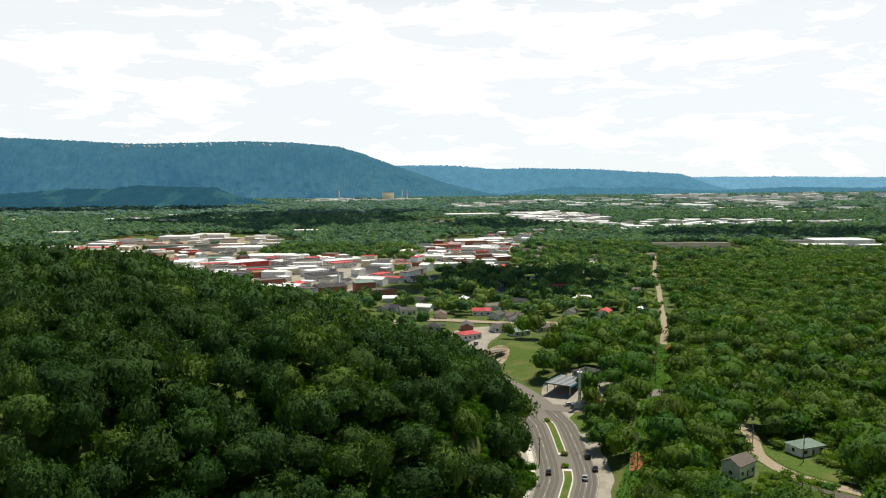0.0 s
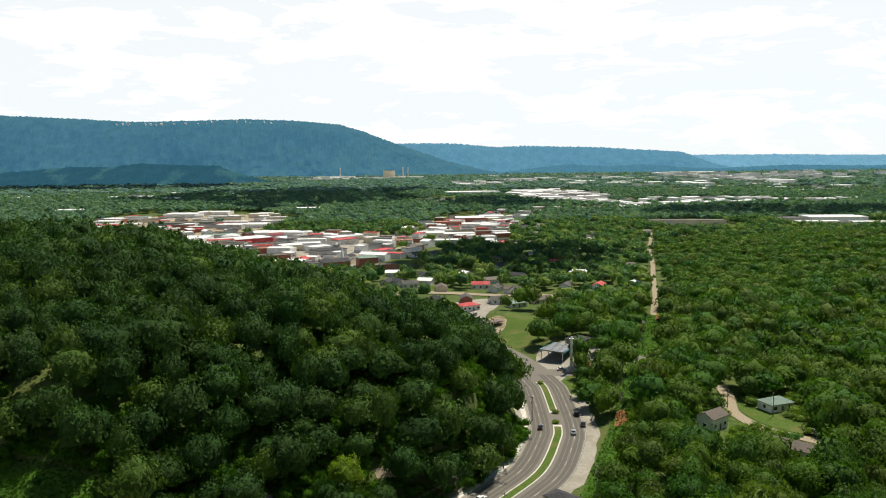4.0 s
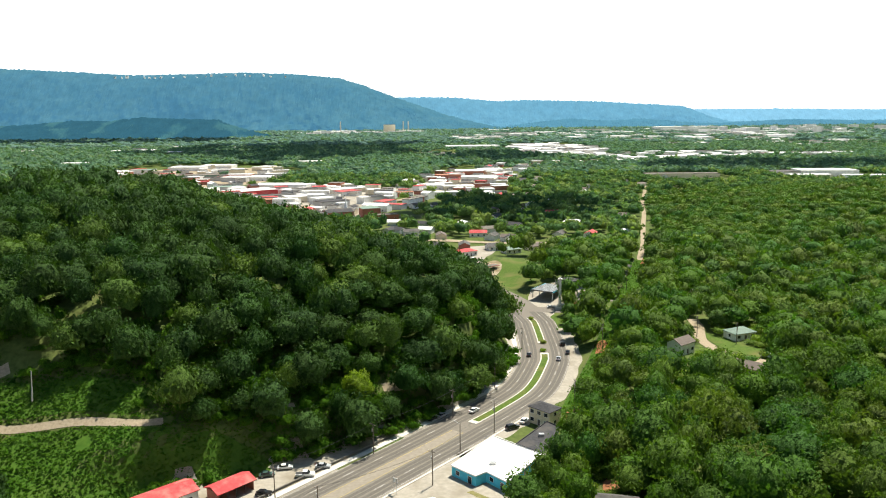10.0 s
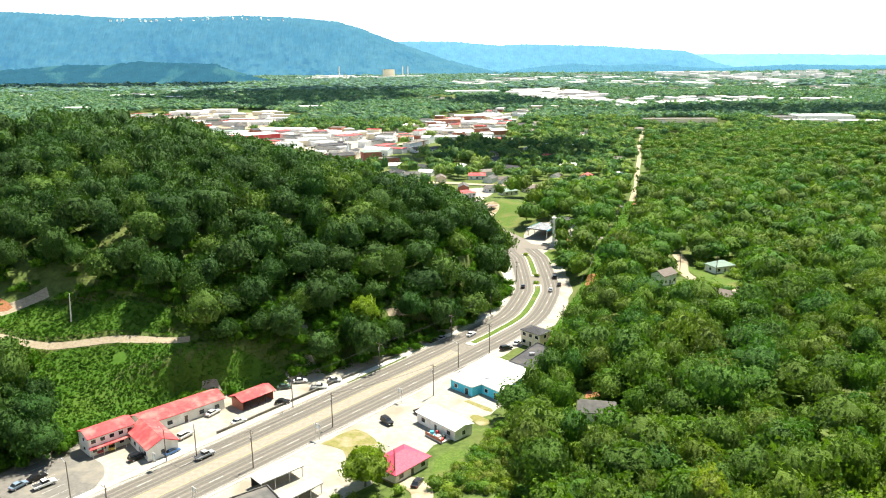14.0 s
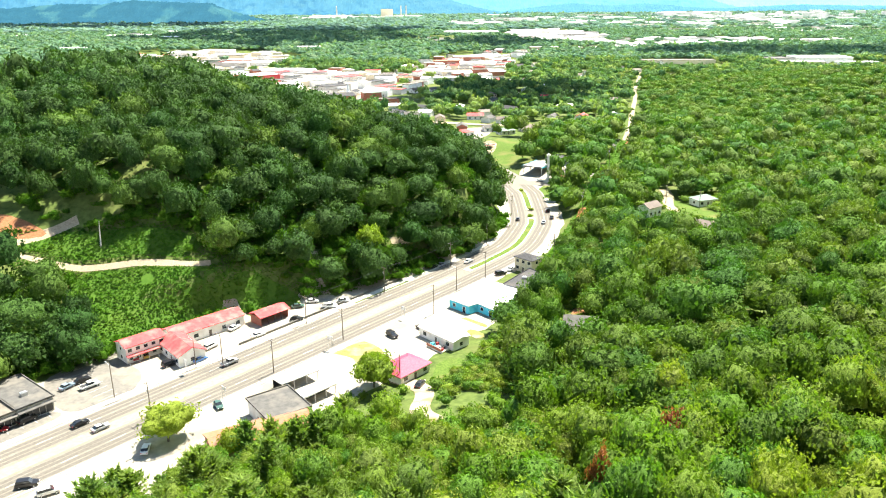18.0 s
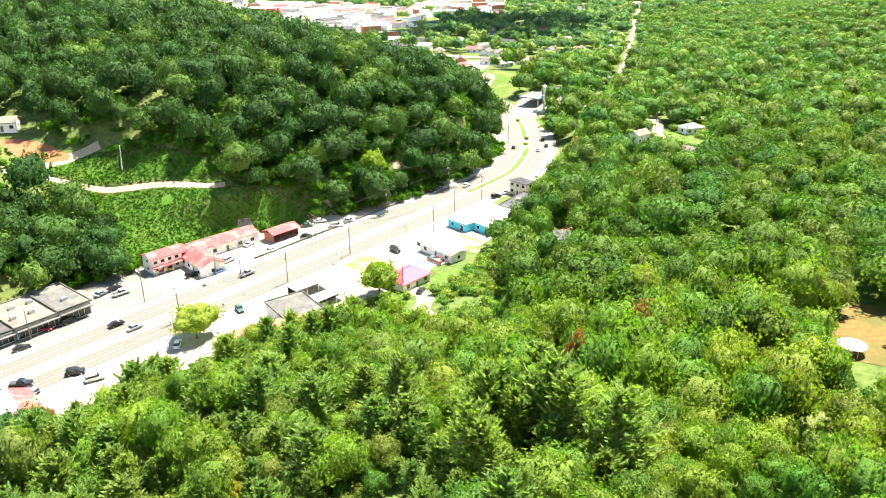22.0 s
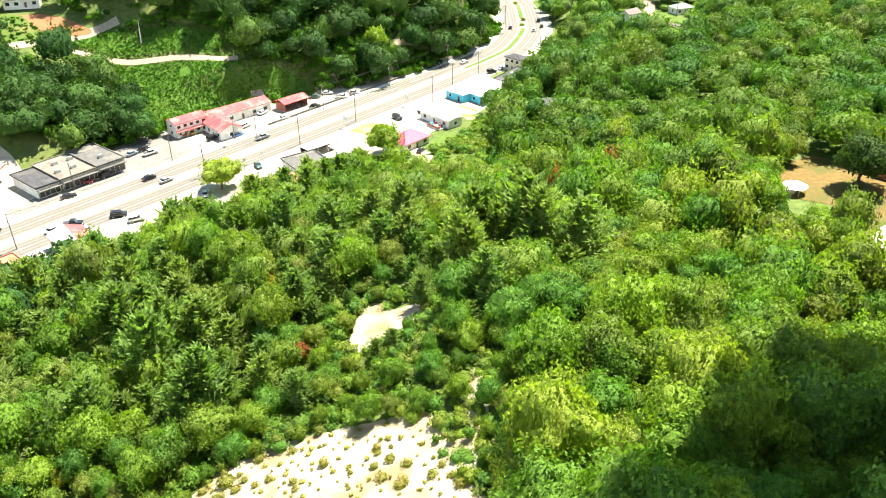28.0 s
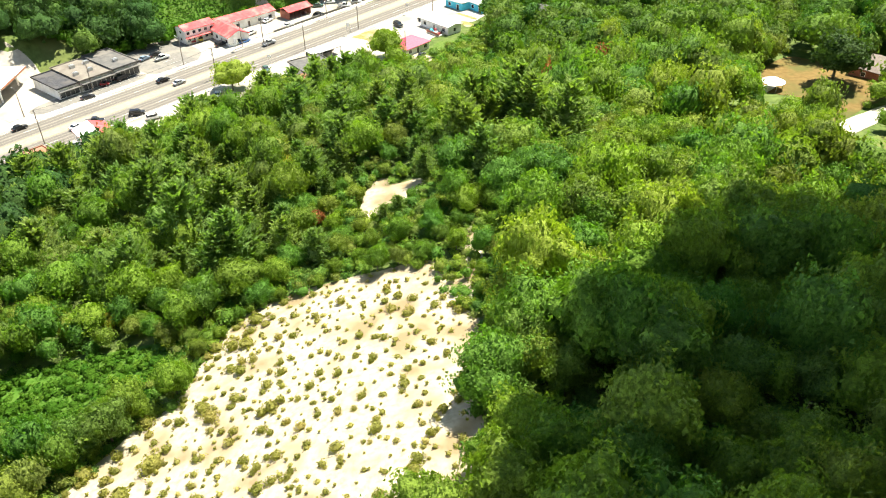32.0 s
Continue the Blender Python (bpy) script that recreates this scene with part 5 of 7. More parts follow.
for name, outline, lift, mat, label, cat in (
        ("junction_lot", [(44, 338), (50, 372), (66, 382), (80, 376), (84, 352), (66, 338)], 0.04, CONCRETE, "worn concrete forecourt of a filling station", "pavement"),
        ("diner_lot", [(-6, 432), (2, 470), (20, 500), (40, 500), (34, 470), (26, 440), (30, 404), (20, 396)], 0.04, CONCRETE, "pale dusty concrete lot", "pavement"),
        ("car_lot", [(20, 420), (22, 434), (34, 442), (38, 432), (35, 418), (28, 408)], 0.08, SAND, "pale gravel car lot with rounded corner", "pavement"),
        ("shop_lot", [(-105, 90), (-110.5, 101), (-104, 113), (-98.5, 118.5), (-92, 111), (-84.6, 102.4), (-86, 88), (-97, 83.5)], 0.06, DARKASPHALT, "cracked grey asphalt parking lot", "pavement"),
        ("fuel_lot", [(-150, 84), (-136, 84), (-127, 76), (-120, 64), (-118, 44), (-134, 40), (-150, 50)], 0.05, CONCRETE, "bright bare concrete round the fuel canopy", "pavement"),
        ("shop_front_lot", [(-104, 84), (-98, 80), (-118, 54), (-124, 58)], 0.06, DARKASPHALT, "grey asphalt parking strip before the shops", "pavement"),
        ("grass_verge", [(-33, 116), (-25, 124), (-19, 119), (-17, 109), (-24, 107), (-27, 113)], 0.07, DRYGREEN, "dry yellow-green grass verge", "lawn"),
        ("yard_grass", [(-2, 108), (2, 112), (6, 109), (3, 102), (-3, 97)], 0.07, GRASS, "rough green yard grass", "lawn"),
        ("shop_grass", [(6, 141.4), (7.7, 142.1), (14.3, 135.6), (13.4, 134)], 0.07, DRYGREEN, "dry grass strip beside the shop", "lawn"),
        ("garage_grass", [(7.3, 131), (9.3, 132.8), (13, 128.2), (10.5, 125)], 0.07, DRYGREEN, "rough grass behind the white garage", "lawn"),
        ("clay_spot", [(42, 140), (46, 145), (47, 137), (43, 131), (40, 126)], 0.2, CLAY, "bare orange clay yard behind the house", "bare ground"),
        ("lane_island", [(97, -1), (103, 5), (108, 2), (103, -6)], 0.2, GRASS, "round grass island in the lane", "lawn"),
        ("roadside_grass", [(50, 300), (53, 318), (60, 330), (62, 320), (57, 300)], 0.06, GRASS, "mown grass wedge at the junction", "lawn"),
        ("clay_spot", [(-99, 145), (-97, 147.5), (-95, 146.5), (-96, 144)], 0.3, CLAY, "bare red clay scar on the grassy bank", "bare ground"),
        ("clay_spot", [(-60, 158), (-58.5, 158.5), (-58.6, 153), (-59.6, 152)], 0.3, CLAY, "narrow red clay scar on the bank", "bare ground"),
        ("clay_spot", [(38, 186), (42, 195), (49, 193), (46, 185)], 0.15, CLAY, "bare red clay under the power pole", "bare ground"),
        ("clay_spot", [(124, 424), (128, 440), (134, 440), (130, 424)], 0.3, CLAY, "red clay cut at the end of the lane", "bare ground"),
        ("clay_spot", [(63, 256), (67, 270), (70, 268), (67, 255)], 0.25, CLAY, "bare red clay under the power line", "bare ground"),
        ("town_ground", [(-380, 900), (-300, 990), (-180, 1000), (-90, 930), (-70, 760), (-90, 660), (-140, 680), (-200, 790), (-300, 850)], 0.35, CONCRETE, "pale paved town blocks and car parks", "pavement"),
        ("town_street", [(-110, 880), (-60, 900), (30, 900), (60, 980), (80, 1150), (110, 1290), (60, 1300), (0, 1180), (-40, 1000), (-100, 940)], 0.4, CONCRETE, "pale commercial street and car parks", "pavement"),
        ("town_west", [(-560, 1080), (-600, 1300), (-470, 1440), (-330, 1400), (-260, 1200), (-300, 1040), (-420, 1020)], 0.4, TRACKDIRT, "pale western town blocks", "pavement"),
        ("far_car_park", [(-60, 1720), (-70, 1900), (-20, 2000), (40, 1880), (30, 1740)], 0.5, GRAY_ROOF, "grey distant car park", "pavement"),
        ("far_town", [(180, 1580), (170, 1800), (240, 2300), (360, 2400), (430, 2100), (360, 1700)], 0.5, CONCRETE, "pale distant commercial blocks", "pavement")):
    tagged(patch(name, outline, lift, mat, step=2.0 if lift < 0.3 else 20.0, edge=0.5 if lift < 0.3 else 6.0), label, cat, kind="structure")

station = tagged(empty("filling_station", 58, 358, ground_z(58, 358), 56), "old filling station with a slatted white canopy roof", "filling station")
part("canopy", boxes((-9, 9, -6.5, 6.5, 4.3, 4.7)), GRAY_ROOF, station)
for k in range(8):
    part("roof_panel", boxes((-8.4 + k * 2.15, -7.2 + k * 2.15, -6, 6, 4.74, 4.84)), METAL, station)
for sx in (-8, 0, 8):
    for sy in (-5.8, 5.8):
        part("column", boxes((sx - 0.15, sx + 0.15, sy - 0.15, sy + 0.15, -0.2, 4.3)), WHITE_WALL, station)
part("fascia", boxes((-9.1, 9.1, -6.62, -6.5, 4.1, 4.8), (-9.1, 9.1, 6.5, 6.62, 4.1, 4.8)), BLUE_WALL, station)
building("station_shop", "low dark-roofed station shop", 70, 369, 40, 11, 9, 3.5, "hip", DARK_ROOF, GRAY_WALL, 1.2, windows=3)
mon = tagged(empty("monument_column", 60, 333, ground_z(60, 333)), "tall white stone monument column on a round base", "monument")
bm = bmesh.new()
rod(bm, (0, 0, -0.3), (0, 0, 1.0), 2.6, 2.4, 20)
rod(bm, (0, 0, 1.0), (0, 0, 2.2), 1.5, 1.3, 16)
part("base", bm, KERB, mon)
bm = bmesh.new()
rod(bm, (0, 0, 2.2), (0, 0, 15.0), 0.75, 0.6, 16)
part("shaft", bm, WHITE_WALL, mon)
bm = bmesh.new()
rod(bm, (0, 0, 15.0), (0, 0, 15.7), 0.7, 1.15, 16)
rod(bm, (0, 0, 15.7), (0, 0, 16.6), 0.5, 0.35, 12)
part("capital", bm, WHITE_WALL, mon)
building("brick_kiosk", "small low building with a terracotta roof", 66, 331, 10, 6, 4, 2.6, "hip", ORANGE_ROOF, BRICK, 1.0, windows=2)

building("diner", "white diner under a bright red roof", 16, 464, 30, 13, 9, 3.2, "hip", RED_ROOF, WHITE_WALL, 1.6, windows=4)
for k, (cx, cy) in enumerate(((22, 414), (29, 425))):
    stand = tagged(empty("car_lot_canopy", cx, cy, ground_z(cx, cy), 34), "open flat canopy with red edges over parked cars", "canopy", "car lot canopies")
    part("deck", boxes((-7, 7, -2.6, 2.6, 3.0, 3.2)), TAN_ROOF, stand)
    part("edge_trim", boxes((-7.1, 7.1, -2.75, -2.6, 2.9, 3.3), (-7.1, 7.1, 2.6, 2.75, 2.9, 3.3)), RED_ROOF, stand)
    for sx in (-6.5, 0, 6.5):
        part("post", boxes((sx - 0.08, sx + 0.08, -0.08, 0.08, -0.2, 3.0)), WHITE_WALL, stand)

HOUSES = [(37, 488, 20, 11, 8, 3.0, "gable", GRAY_ROOF, WHITE_WALL, "white house with a grey gable roof"),
          (48, 478, 30, 12, 8, 2.8, "hip", GREEN_ROOF, WHITE_WALL, "house with a pale green hipped roof"),
          (66, 492, 25, 13, 8, 3.0, "gable", BROWN_ROOF, CREAM_WALL, "cream house with a brown roof"),
          (-5, 491, -20, 10, 8, 3.0, "hip", DARK_ROOF, WHITE_WALL, "white house with a dark hipped roof"),
          (-25, 551, 15, 12, 8, 3.2, "gable", GRAY_ROOF, WHITE_WALL, "pale house with a grey roof"),
          (-42, 560, 60, 11, 7, 3.0, "gable", DARK_ROOF, WHITE_WALL, "white house with a dark roof"),
          (142, 547, 50, 13, 8, 3.2, "gable", WHITE_ROOF, WHITE_WALL, "white house with a pale roof"),
          (89, 424, -30, 12, 8, 3.6, "gable", GRAY_ROOF, WHITE_WALL, "white house with a grey gable roof"),
          (108, 409, 30, 11, 8, 3.0, "gable", GRAY_ROOF, WHITE_WALL, "white house beside a red-leaved tree"),
          (95, 383, 20, 8, 6, 2.8, "gable", GRAY_ROOF, WHITE_WALL, "small white outbuilding"),
          (51, 724, 40, 13, 9, 3.2, "hip", BROWN_ROOF, CREAM_WALL, "cream house with a brown roof"),
          (107, 693, 0, 12, 9, 3.0, "gable", RED_ROOF, WHITE_WALL, "house with a red roof"),
          (72, 874, 20, 12, 9, 3.4, "hip", RED_ROOF, WHITE_WALL, "house with a bright red roof"),
          (-27, 767, 35, 13, 9, 3.4, "gable", BROWN_ROOF, WHITE_WALL, "white house with a brown roof"),
          (230, 655, 20, 12, 9, 3.0, "gable", WHITE_ROOF, CREAM_WALL, "pale house at a clay yard"),
          (-98, 669, 25, 26, 15, 7, "gable", DARK_ROOF, BRICK, "brick hall with a dark gable roof"),
          (-70, 690, 20, 18, 14, 9, "hip", GREEN_ROOF, BRICK, "tall brick building with a grey-green hipped roof"),
          (-52, 668, 20, 20, 12, 5, "flat", BROWN_ROOF, BRICK, "low brick building")]
for x, y, turn, L, W, Hh, roof, rm, wm, label in HOUSES:
    building("house" if L < 16 else "brick_building", label, x, y, turn, L, W, Hh, roof, rm, wm, min(2.4, W * 0.24), windows=3, category="house" if L < 16 else "building")
steeple = tagged(empty("steeple", -92, 682, ground_z(-92, 682)), "slim white church steeple", "steeple")
part("tower", boxes((-1.5, 1.5, -1.5, 1.5, -0.5, 10)), WHITE_WALL, steeple)
bm = bmesh.new()
rod(bm, (0, 0, 10), (0, 0, 20), 1.6, 0.05, 8)
part("spire", bm, WHITE_ROOF, steeple)

BLOCKS = [(-321, 930, 62, 46, 7, WHITE_ROOF, WHITE_WALL, "large white flat-roofed warehouse"), (-245, 912, 70, 34, 7, WHITE_ROOF, RED_ROOF, "long white-roofed store with red walls"),
          (-225, 1010, 62, 34, 6, WHITE_ROOF, WHITE_WALL, "white flat-roofed store"), (-186, 938, 40, 26, 6, WHITE_ROOF, WHITE_WALL, "white flat-roofed shop"),
          (-294, 990, 40, 20, 5, GREEN_ROOF, GRAY_WALL, "low building with a green roof"), (-205, 860, 60, 18, 6, GRAY_ROOF, GRAY_WALL, "long grey-roofed shop row"),
          (-199, 812, 34, 20, 6, ORANGE_ROOF, BRICK, "brick shop with a terracotta roof"), (-232, 808, 30, 24, 6, WHITE_ROOF, BRICK, "white-roofed brick shop"),
          (-160, 840, 46, 22, 7, WHITE_ROOF, CREAM_WALL, "cream shop row with white roofs"), (-165, 735, 26, 16, 6, BROWN_ROOF, BRICK, "old brick shop"),
          (-120, 782, 34, 20, 7, DARK_ROOF, GRAY_WALL, "dark-roofed shop"), (-135, 818, 24, 18, 7, WHITE_ROOF, WHITE_WALL, "white shop"),
          (-118, 905, 30, 20, 6, RED_ROOF, WHITE_WALL, "shop with a red roof"), (-128, 935, 34, 22, 6, WHITE_ROOF, WHITE_WALL, "white-roofed shop"),
          (-48, 893, 26, 16, 5, ORANGE_ROOF, WHITE_WALL, "shop with an orange roof"), (-15, 975, 36, 22, 6, WHITE_ROOF, WHITE_WALL, "white-roofed shop"),
          (8, 895, 34, 16, 5, WHITE_ROOF, GRAY_WALL, "grey shop with a white roof"), (22, 960, 40, 20, 6, WHITE_ROOF, CREAM_WALL, "cream shop with a white roof"),
          (45, 1216, 46, 40, 7, WHITE_ROOF, BRICK, "brick store with a white roof"), (82, 1245, 40, 36, 7, WHITE_ROOF, WHITE_WALL, "white store"),
          (10, 1140, 40, 26, 6, ORANGE_ROOF, BRICK, "brick shop"), (50, 1110, 40, 24, 6, WHITE_ROOF, WHITE_WALL, "white shop row"),
          (-470, 1380, 60, 40, 7, WHITE_ROOF, WHITE_WALL, "white warehouse"), (-430, 1440, 60, 34, 6, WHITE_ROOF, WHITE_WALL, "white warehouse"),
          (-409, 1190, 100, 26, 6, TAN_ROOF, GREEN_ROOF, "long tan-roofed store"), (-300, 1150, 70, 36, 6, WHITE_ROOF, WHITE_WALL, "white warehouse"),
          (-523, 1300, 40, 24, 8, GREEN_ROOF, WHITE_WALL, "green-roofed building"), (-540, 1220, 36, 24, 7, WHITE_ROOF, GRAY_WALL, "grey building with a white roof"),
          (-520, 1152, 60, 30, 6, RED_ROOF, WHITE_WALL, "long building with a red roof"), (-590, 1180, 60, 30, 6, WHITE_ROOF, WHITE_WALL, "white warehouse"),
          (-754, 1558, 70, 40, 6, WHITE_ROOF, GRAY_WALL, "pale warehouse"), (-266, 1541, 60, 30, 6, WHITE_ROOF, CREAM_WALL, "pale building beside a field"),
          (88, 2175, 150, 60, 8, WHITE_ROOF, WHITE_WALL, "long white warehouse"), (366, 1124, 110, 22, 6, TAN_ROOF, CREAM_WALL, "long pale school building"),
          (517, 1122, 44, 34, 8, GRAY_ROOF, GRAY_WALL, "grey warehouse"), (590, 1135, 84, 44, 9, WHITE_ROOF, WHITE_WALL, "large white warehouse"),
          (540, 1080, 60, 20, 6, WHITE_ROOF, CREAM_WALL, "low pale building"), (620, 1080, 60, 18, 5, WHITE_ROOF, WHITE_WALL, "low pale building"),
          (1303, 4100, 330, 90, 18, WHITE_ROOF, WHITE_WALL, "very long white factory hall"), (1120, 3920, 160, 60, 12, WHITE_ROOF, WHITE_WALL, "white factory hall"),
          (754, 3910, 240, 60, 12, TAN_ROOF, WHITE_WALL, "long pale factory hall"), (-561, 4100, 200, 60, 14, WHITE_ROOF, WHITE_WALL, "white plant hall"),
          (-568, 3705, 170, 50, 12, WHITE_ROOF, GRAY_WALL, "white plant hall"), (-267, 3950, 60, 50, 45, TAN_ROOF, CREAM_WALL, "tan plant tower"),
          (-180, 3900, 180, 50, 14, WHITE_ROOF, WHITE_WALL, "white plant hall"), (-1067, 4050, 240, 40, 8, TAN_ROOF, CREAM_WALL, "low pale buildings by a field"),
          (-1156, 3284, 150, 40, 9, WHITE_ROOF, WHITE_WALL, "white warehouse"), (312, 4200, 190, 50, 10, WHITE_ROOF, WHITE_WALL, "white warehouse"),
          (405, 1563, 60, 30, 6, WHITE_ROOF, WHITE_WALL, "white store"), (492, 1590, 70, 34, 6, WHITE_ROOF, WHITE_WALL, "white store")]
for x, y, L, W, Hh, rm, wm, label in BLOCKS:
    far = y > 1400
    building("warehouse" if L > 50 else "shop", label, x, y, (int(abs(x) + y) % 5 - 2) * 4 + (38 if -260 < x < -60 and y < 950 else 4), L, W, Hh, "flat", rm, wm, over=0.2,
             windows=0 if far else 4, doors=0 if far else 1, ends=False)

trng = np.random.default_rng(77)
ROOFS = [WHITE_ROOF, WHITE_ROOF, WHITE_ROOF, WHITE_ROOF, WHITE_ROOF, WHITE_ROOF, TAN_ROOF, GRAY_ROOF, GRAY_ROOF, RED_ROOF]
ZONES = [(300, 2020, 110, 300, 60, 30, 60, 5, 9, "pale flat-roofed commercial building"), (-420, 1240, 170, 190, 40, 16, 40, 5, 8, "pale flat-roofed town building"),
         (-200, 900, 150, 110, 52, 14, 34, 5, 9, "flat-roofed town building"), (30, 1100, 70, 190, 40, 12, 30, 5, 8, "pale flat-roofed roadside shop"),
         (620, 1680, 330, 140, 34, 16, 44, 5, 8, "pale flat-roofed roadside store"), (1550, 3450, 620, 480, 46, 24, 70, 10, 30, "distant pale city building"),
         (1000, 2400, 420, 320, 30, 24, 70, 6, 10, "distant pale warehouse"), (700, 3000, 700, 500, 44, 40, 110, 9, 16, "distant pale building"), (-900, 2300, 500, 400, 12, 24, 60, 6, 9, "distant pale building"),
         (-420, 3900, 300, 200, 14, 30, 90, 8, 16, "distant white plant building")]
PLACED = []


def far_blocks(name, label, rows):
    """Buildings too far to tell apart singly: walls and overhanging flat roofs, one mesh."""
    unit = np.array([(-1, -1, 0), (1, -1, 0), (1, 1, 0), (-1, 1, 0), (-1, -1, 1), (1, -1, 1), (1, 1, 1), (-1, 1, 1)], float)
    quads = np.array([(4, 5, 6, 7), (0, 1, 5, 4), (1, 2, 6, 5), (2, 3, 7, 6), (3, 0, 4, 7)])
    vs, fs, which = [], [], []
    for x, y, turn, L, W, H, roof in rows:
        c, q = math.cos(turn), math.sin(turn)
        for half, wide, z0, z1, mat in ((L / 2, W / 2, -1.0, H, 0), (L / 2 + 0.5, W / 2 + 0.5, H, H + 0.5, 1 + roof)):
            p = unit * (half, wide, z1 - z0)
            fs.append(quads + 8 * len(vs))
            vs.append(np.c_[p[:, 0] * c - p[:, 1] * q + x, p[:, 0] * q + p[:, 1] * c + y, p[:, 2] + z0 + ground_z(x, y)])
            which += [mat] * 5
    me = mesh_of(name, np.vstack(vs), np.vstack(fs), WHITE_WALL)
    for extra in (WHITE_ROOF, TAN_ROOF, GRAY_ROOF):
        me.materials.append(extra)
    me.polygons.foreach_set("material_index", np.array(which, np.int32))
    tagged(new(name, me), label, "buildings", kind="stuff")


for cx, cy, a, b, many, s0, s1, h0, h1, label in ZONES:
    far_rows = []
    for k in range(many * (1 if cy < 1500 else 2)):
        t, r = trng.random() * 6.2832, math.sqrt(trng.random())
        x, y = cx + a * r * math.cos(t), cy + b * r * math.sin(t)
        L, W = s0 + (s1 - s0) * trng.random() ** 1.6, (s0 + (s1 - s0) * trng.random()) * 0.6
        PLACED.append((x, y, max(L, W)))
        if cy > 1500:
            far_rows.append((x, y, trng.random() * 0.6 - 0.3, L, W, h0 + (h1 - h0) * trng.random() ** 2, int(trng.choice([0, 0, 0, 0, 1, 2]))))
            continue
        building("town_building", label, x, y, trng.random() * 40 - 20, L, W, h0 + (h1 - h0) * trng.random() ** 2, "flat", ROOFS[int(trng.integers(0, 10 if cy < 1500 else 5))],
                 [WHITE_WALL, CREAM_WALL, GRAY_WALL, WHITE_WALL, CREAM_WALL, BRICK][int(trng.integers(0, 6 if cy < 1500 else 1))], over=0.1, windows=0, doors=0, ends=False, group="far town buildings")
    if far_rows:
        far_blocks("distant_buildings", label + "s on the valley floor", far_rows)
HROOFS = [(GRAY_ROOF, "grey"), (BROWN_ROOF, "brown"), (TAN_ROOF, "tan"), (WHITE_ROOF, "pale"), (DARK_ROOF, "dark")]
for k in range(95):
    x, y = -150 + 560 * trng.random(), 520 + 620 * trng.random() ** 0.9
    if abs(x) > 0.55 * y:
        continue
    rm, word = HROOFS[int(trng.integers(0, 5))]
    PLACED.append((x, y, 10))
    building("house", "small white house with a %s gable roof among trees" % word, x, y, trng.random() * 180, 11 + 4 * trng.random(), 8, 3.2, "gable", rm, WHITE_WALL, 2.0, windows=0, doors=0, ends=False, category="house", group="houses in the valley")

# houses strung along the mountain's edge
for k in range(22):
    x = -1960 + 46 * k + 22 * trng.normal()
    size = 3 + 4.5 * trng.random()
    z = float(np.interp(x, *np.array(CREST, float).T))
    home = tagged(empty("crest_house", x, 4640, z * 0.93 + 4 + 4 * trng.normal(), trng.random() * 40 - 20), "white house on the edge of the mountain top", "house", "houses along the mountain top")
    part("wall", boxes((-size, size, -4, 4, -8, 3.2)), WHITE_WALL, home)
    part("roof", roof_mesh("gable", 2 * size, 8, 3.2, 2.4, 0.6), WHITE_ROOF if k % 3 else TAN_ROOF, home)
for x in (-520, -196, -170):
    stack = tagged(empty("plant_chimney", x, 3960, ground_z(x, 3960)), "tall pale concrete plant chimney", "chimney")
    bm = bmesh.new()
    rod(bm, (0, 0, -1), (0, 0, 62), 4.0, 2.6, 12)
    part("shaft", bm, KERB, stack)

# the shopping street and the blocks beside it
for line, count, reach, label in (([(-150, 640), (-118, 700), (-85, 780), (-25, 890), (30, 1020), (70, 1150), (105, 1290), (150, 1420)], 78, 34, "small flat-roofed shop on the shopping street"),
                                  ([(-480, 1440), (-420, 1260), (-350, 1090), (-265, 950), (-185, 830), (-120, 740)], 56, 40, "flat-roofed building on the town's main road"),
                                  ([(-40, 520), (10, 524), (60, 520), (110, 500)], 12, 34, "small house on a side street"),
                                  ([(170, 1440), (300, 1480), (460, 1560), (640, 1620), (860, 1700)], 34, 30, "pale roadside store on the valley road")):
    run = smooth_line(line)
    way = np.gradient(run, axis=0)
    tagged(ribbon("street", run[::4], 5.5, 5.5, 0.5, TRACKDIRT, across=1), "pale sunlit street through the town", "road", kind="structure")
    for k in range(count):
        i = int((k + 0.5 * trng.random()) / count * (len(run) - 1))
        turn = math.atan2(way[i, 1], way[i, 0])
        side = (1 if k % 2 else -1) * (9 + reach * trng.random())
        x, y = run[i, 0] - math.sin(turn) * side, run[i, 1] + math.cos(turn) * side
        if any(math.hypot(x - b[0], y - b[1]) < b[2] * 0.5 + 6 for b in BLOCKS) or any(math.hypot(x - h[0], y - h[1]) < h[3] + 4 for h in HOUSES):
            continue
        small = "house" in label
        L = 11 + 3 * trng.random() if small else 10 + 20 * trng.random() ** 2
        PLACED.append((x, y, L * 1.2))
        building("house" if small else "town_building", label, x, y, math.degrees(turn) + (90 if trng.random() < 0.4 else 0), L, 8 + (0 if small else 8 * trng.random()), 3.2 if small else 4 + 4 * trng.random() ** 2,
                 "gable" if small or trng.random() < 0.2 else "flat", [WHITE_ROOF, WHITE_ROOF, TAN_ROOF, GRAY_ROOF, WHITE_ROOF, BROWN_ROOF, RED_ROOF, DARK_ROOF][int(trng.integers(0, 8))],
                 [WHITE_WALL, CREAM_WALL, WHITE_WALL, BRICK, WHITE_WALL, GRAY_WALL][int(trng.integers(0, 6))], 2.0, over=0.2, windows=3 if y < 760 else 0, doors=0, ends=False, category="house" if small else "building", group="houses in the valley" if small else "far town buildings")

# ---------------------------------------------------------------- roadside shelters, signs and poles


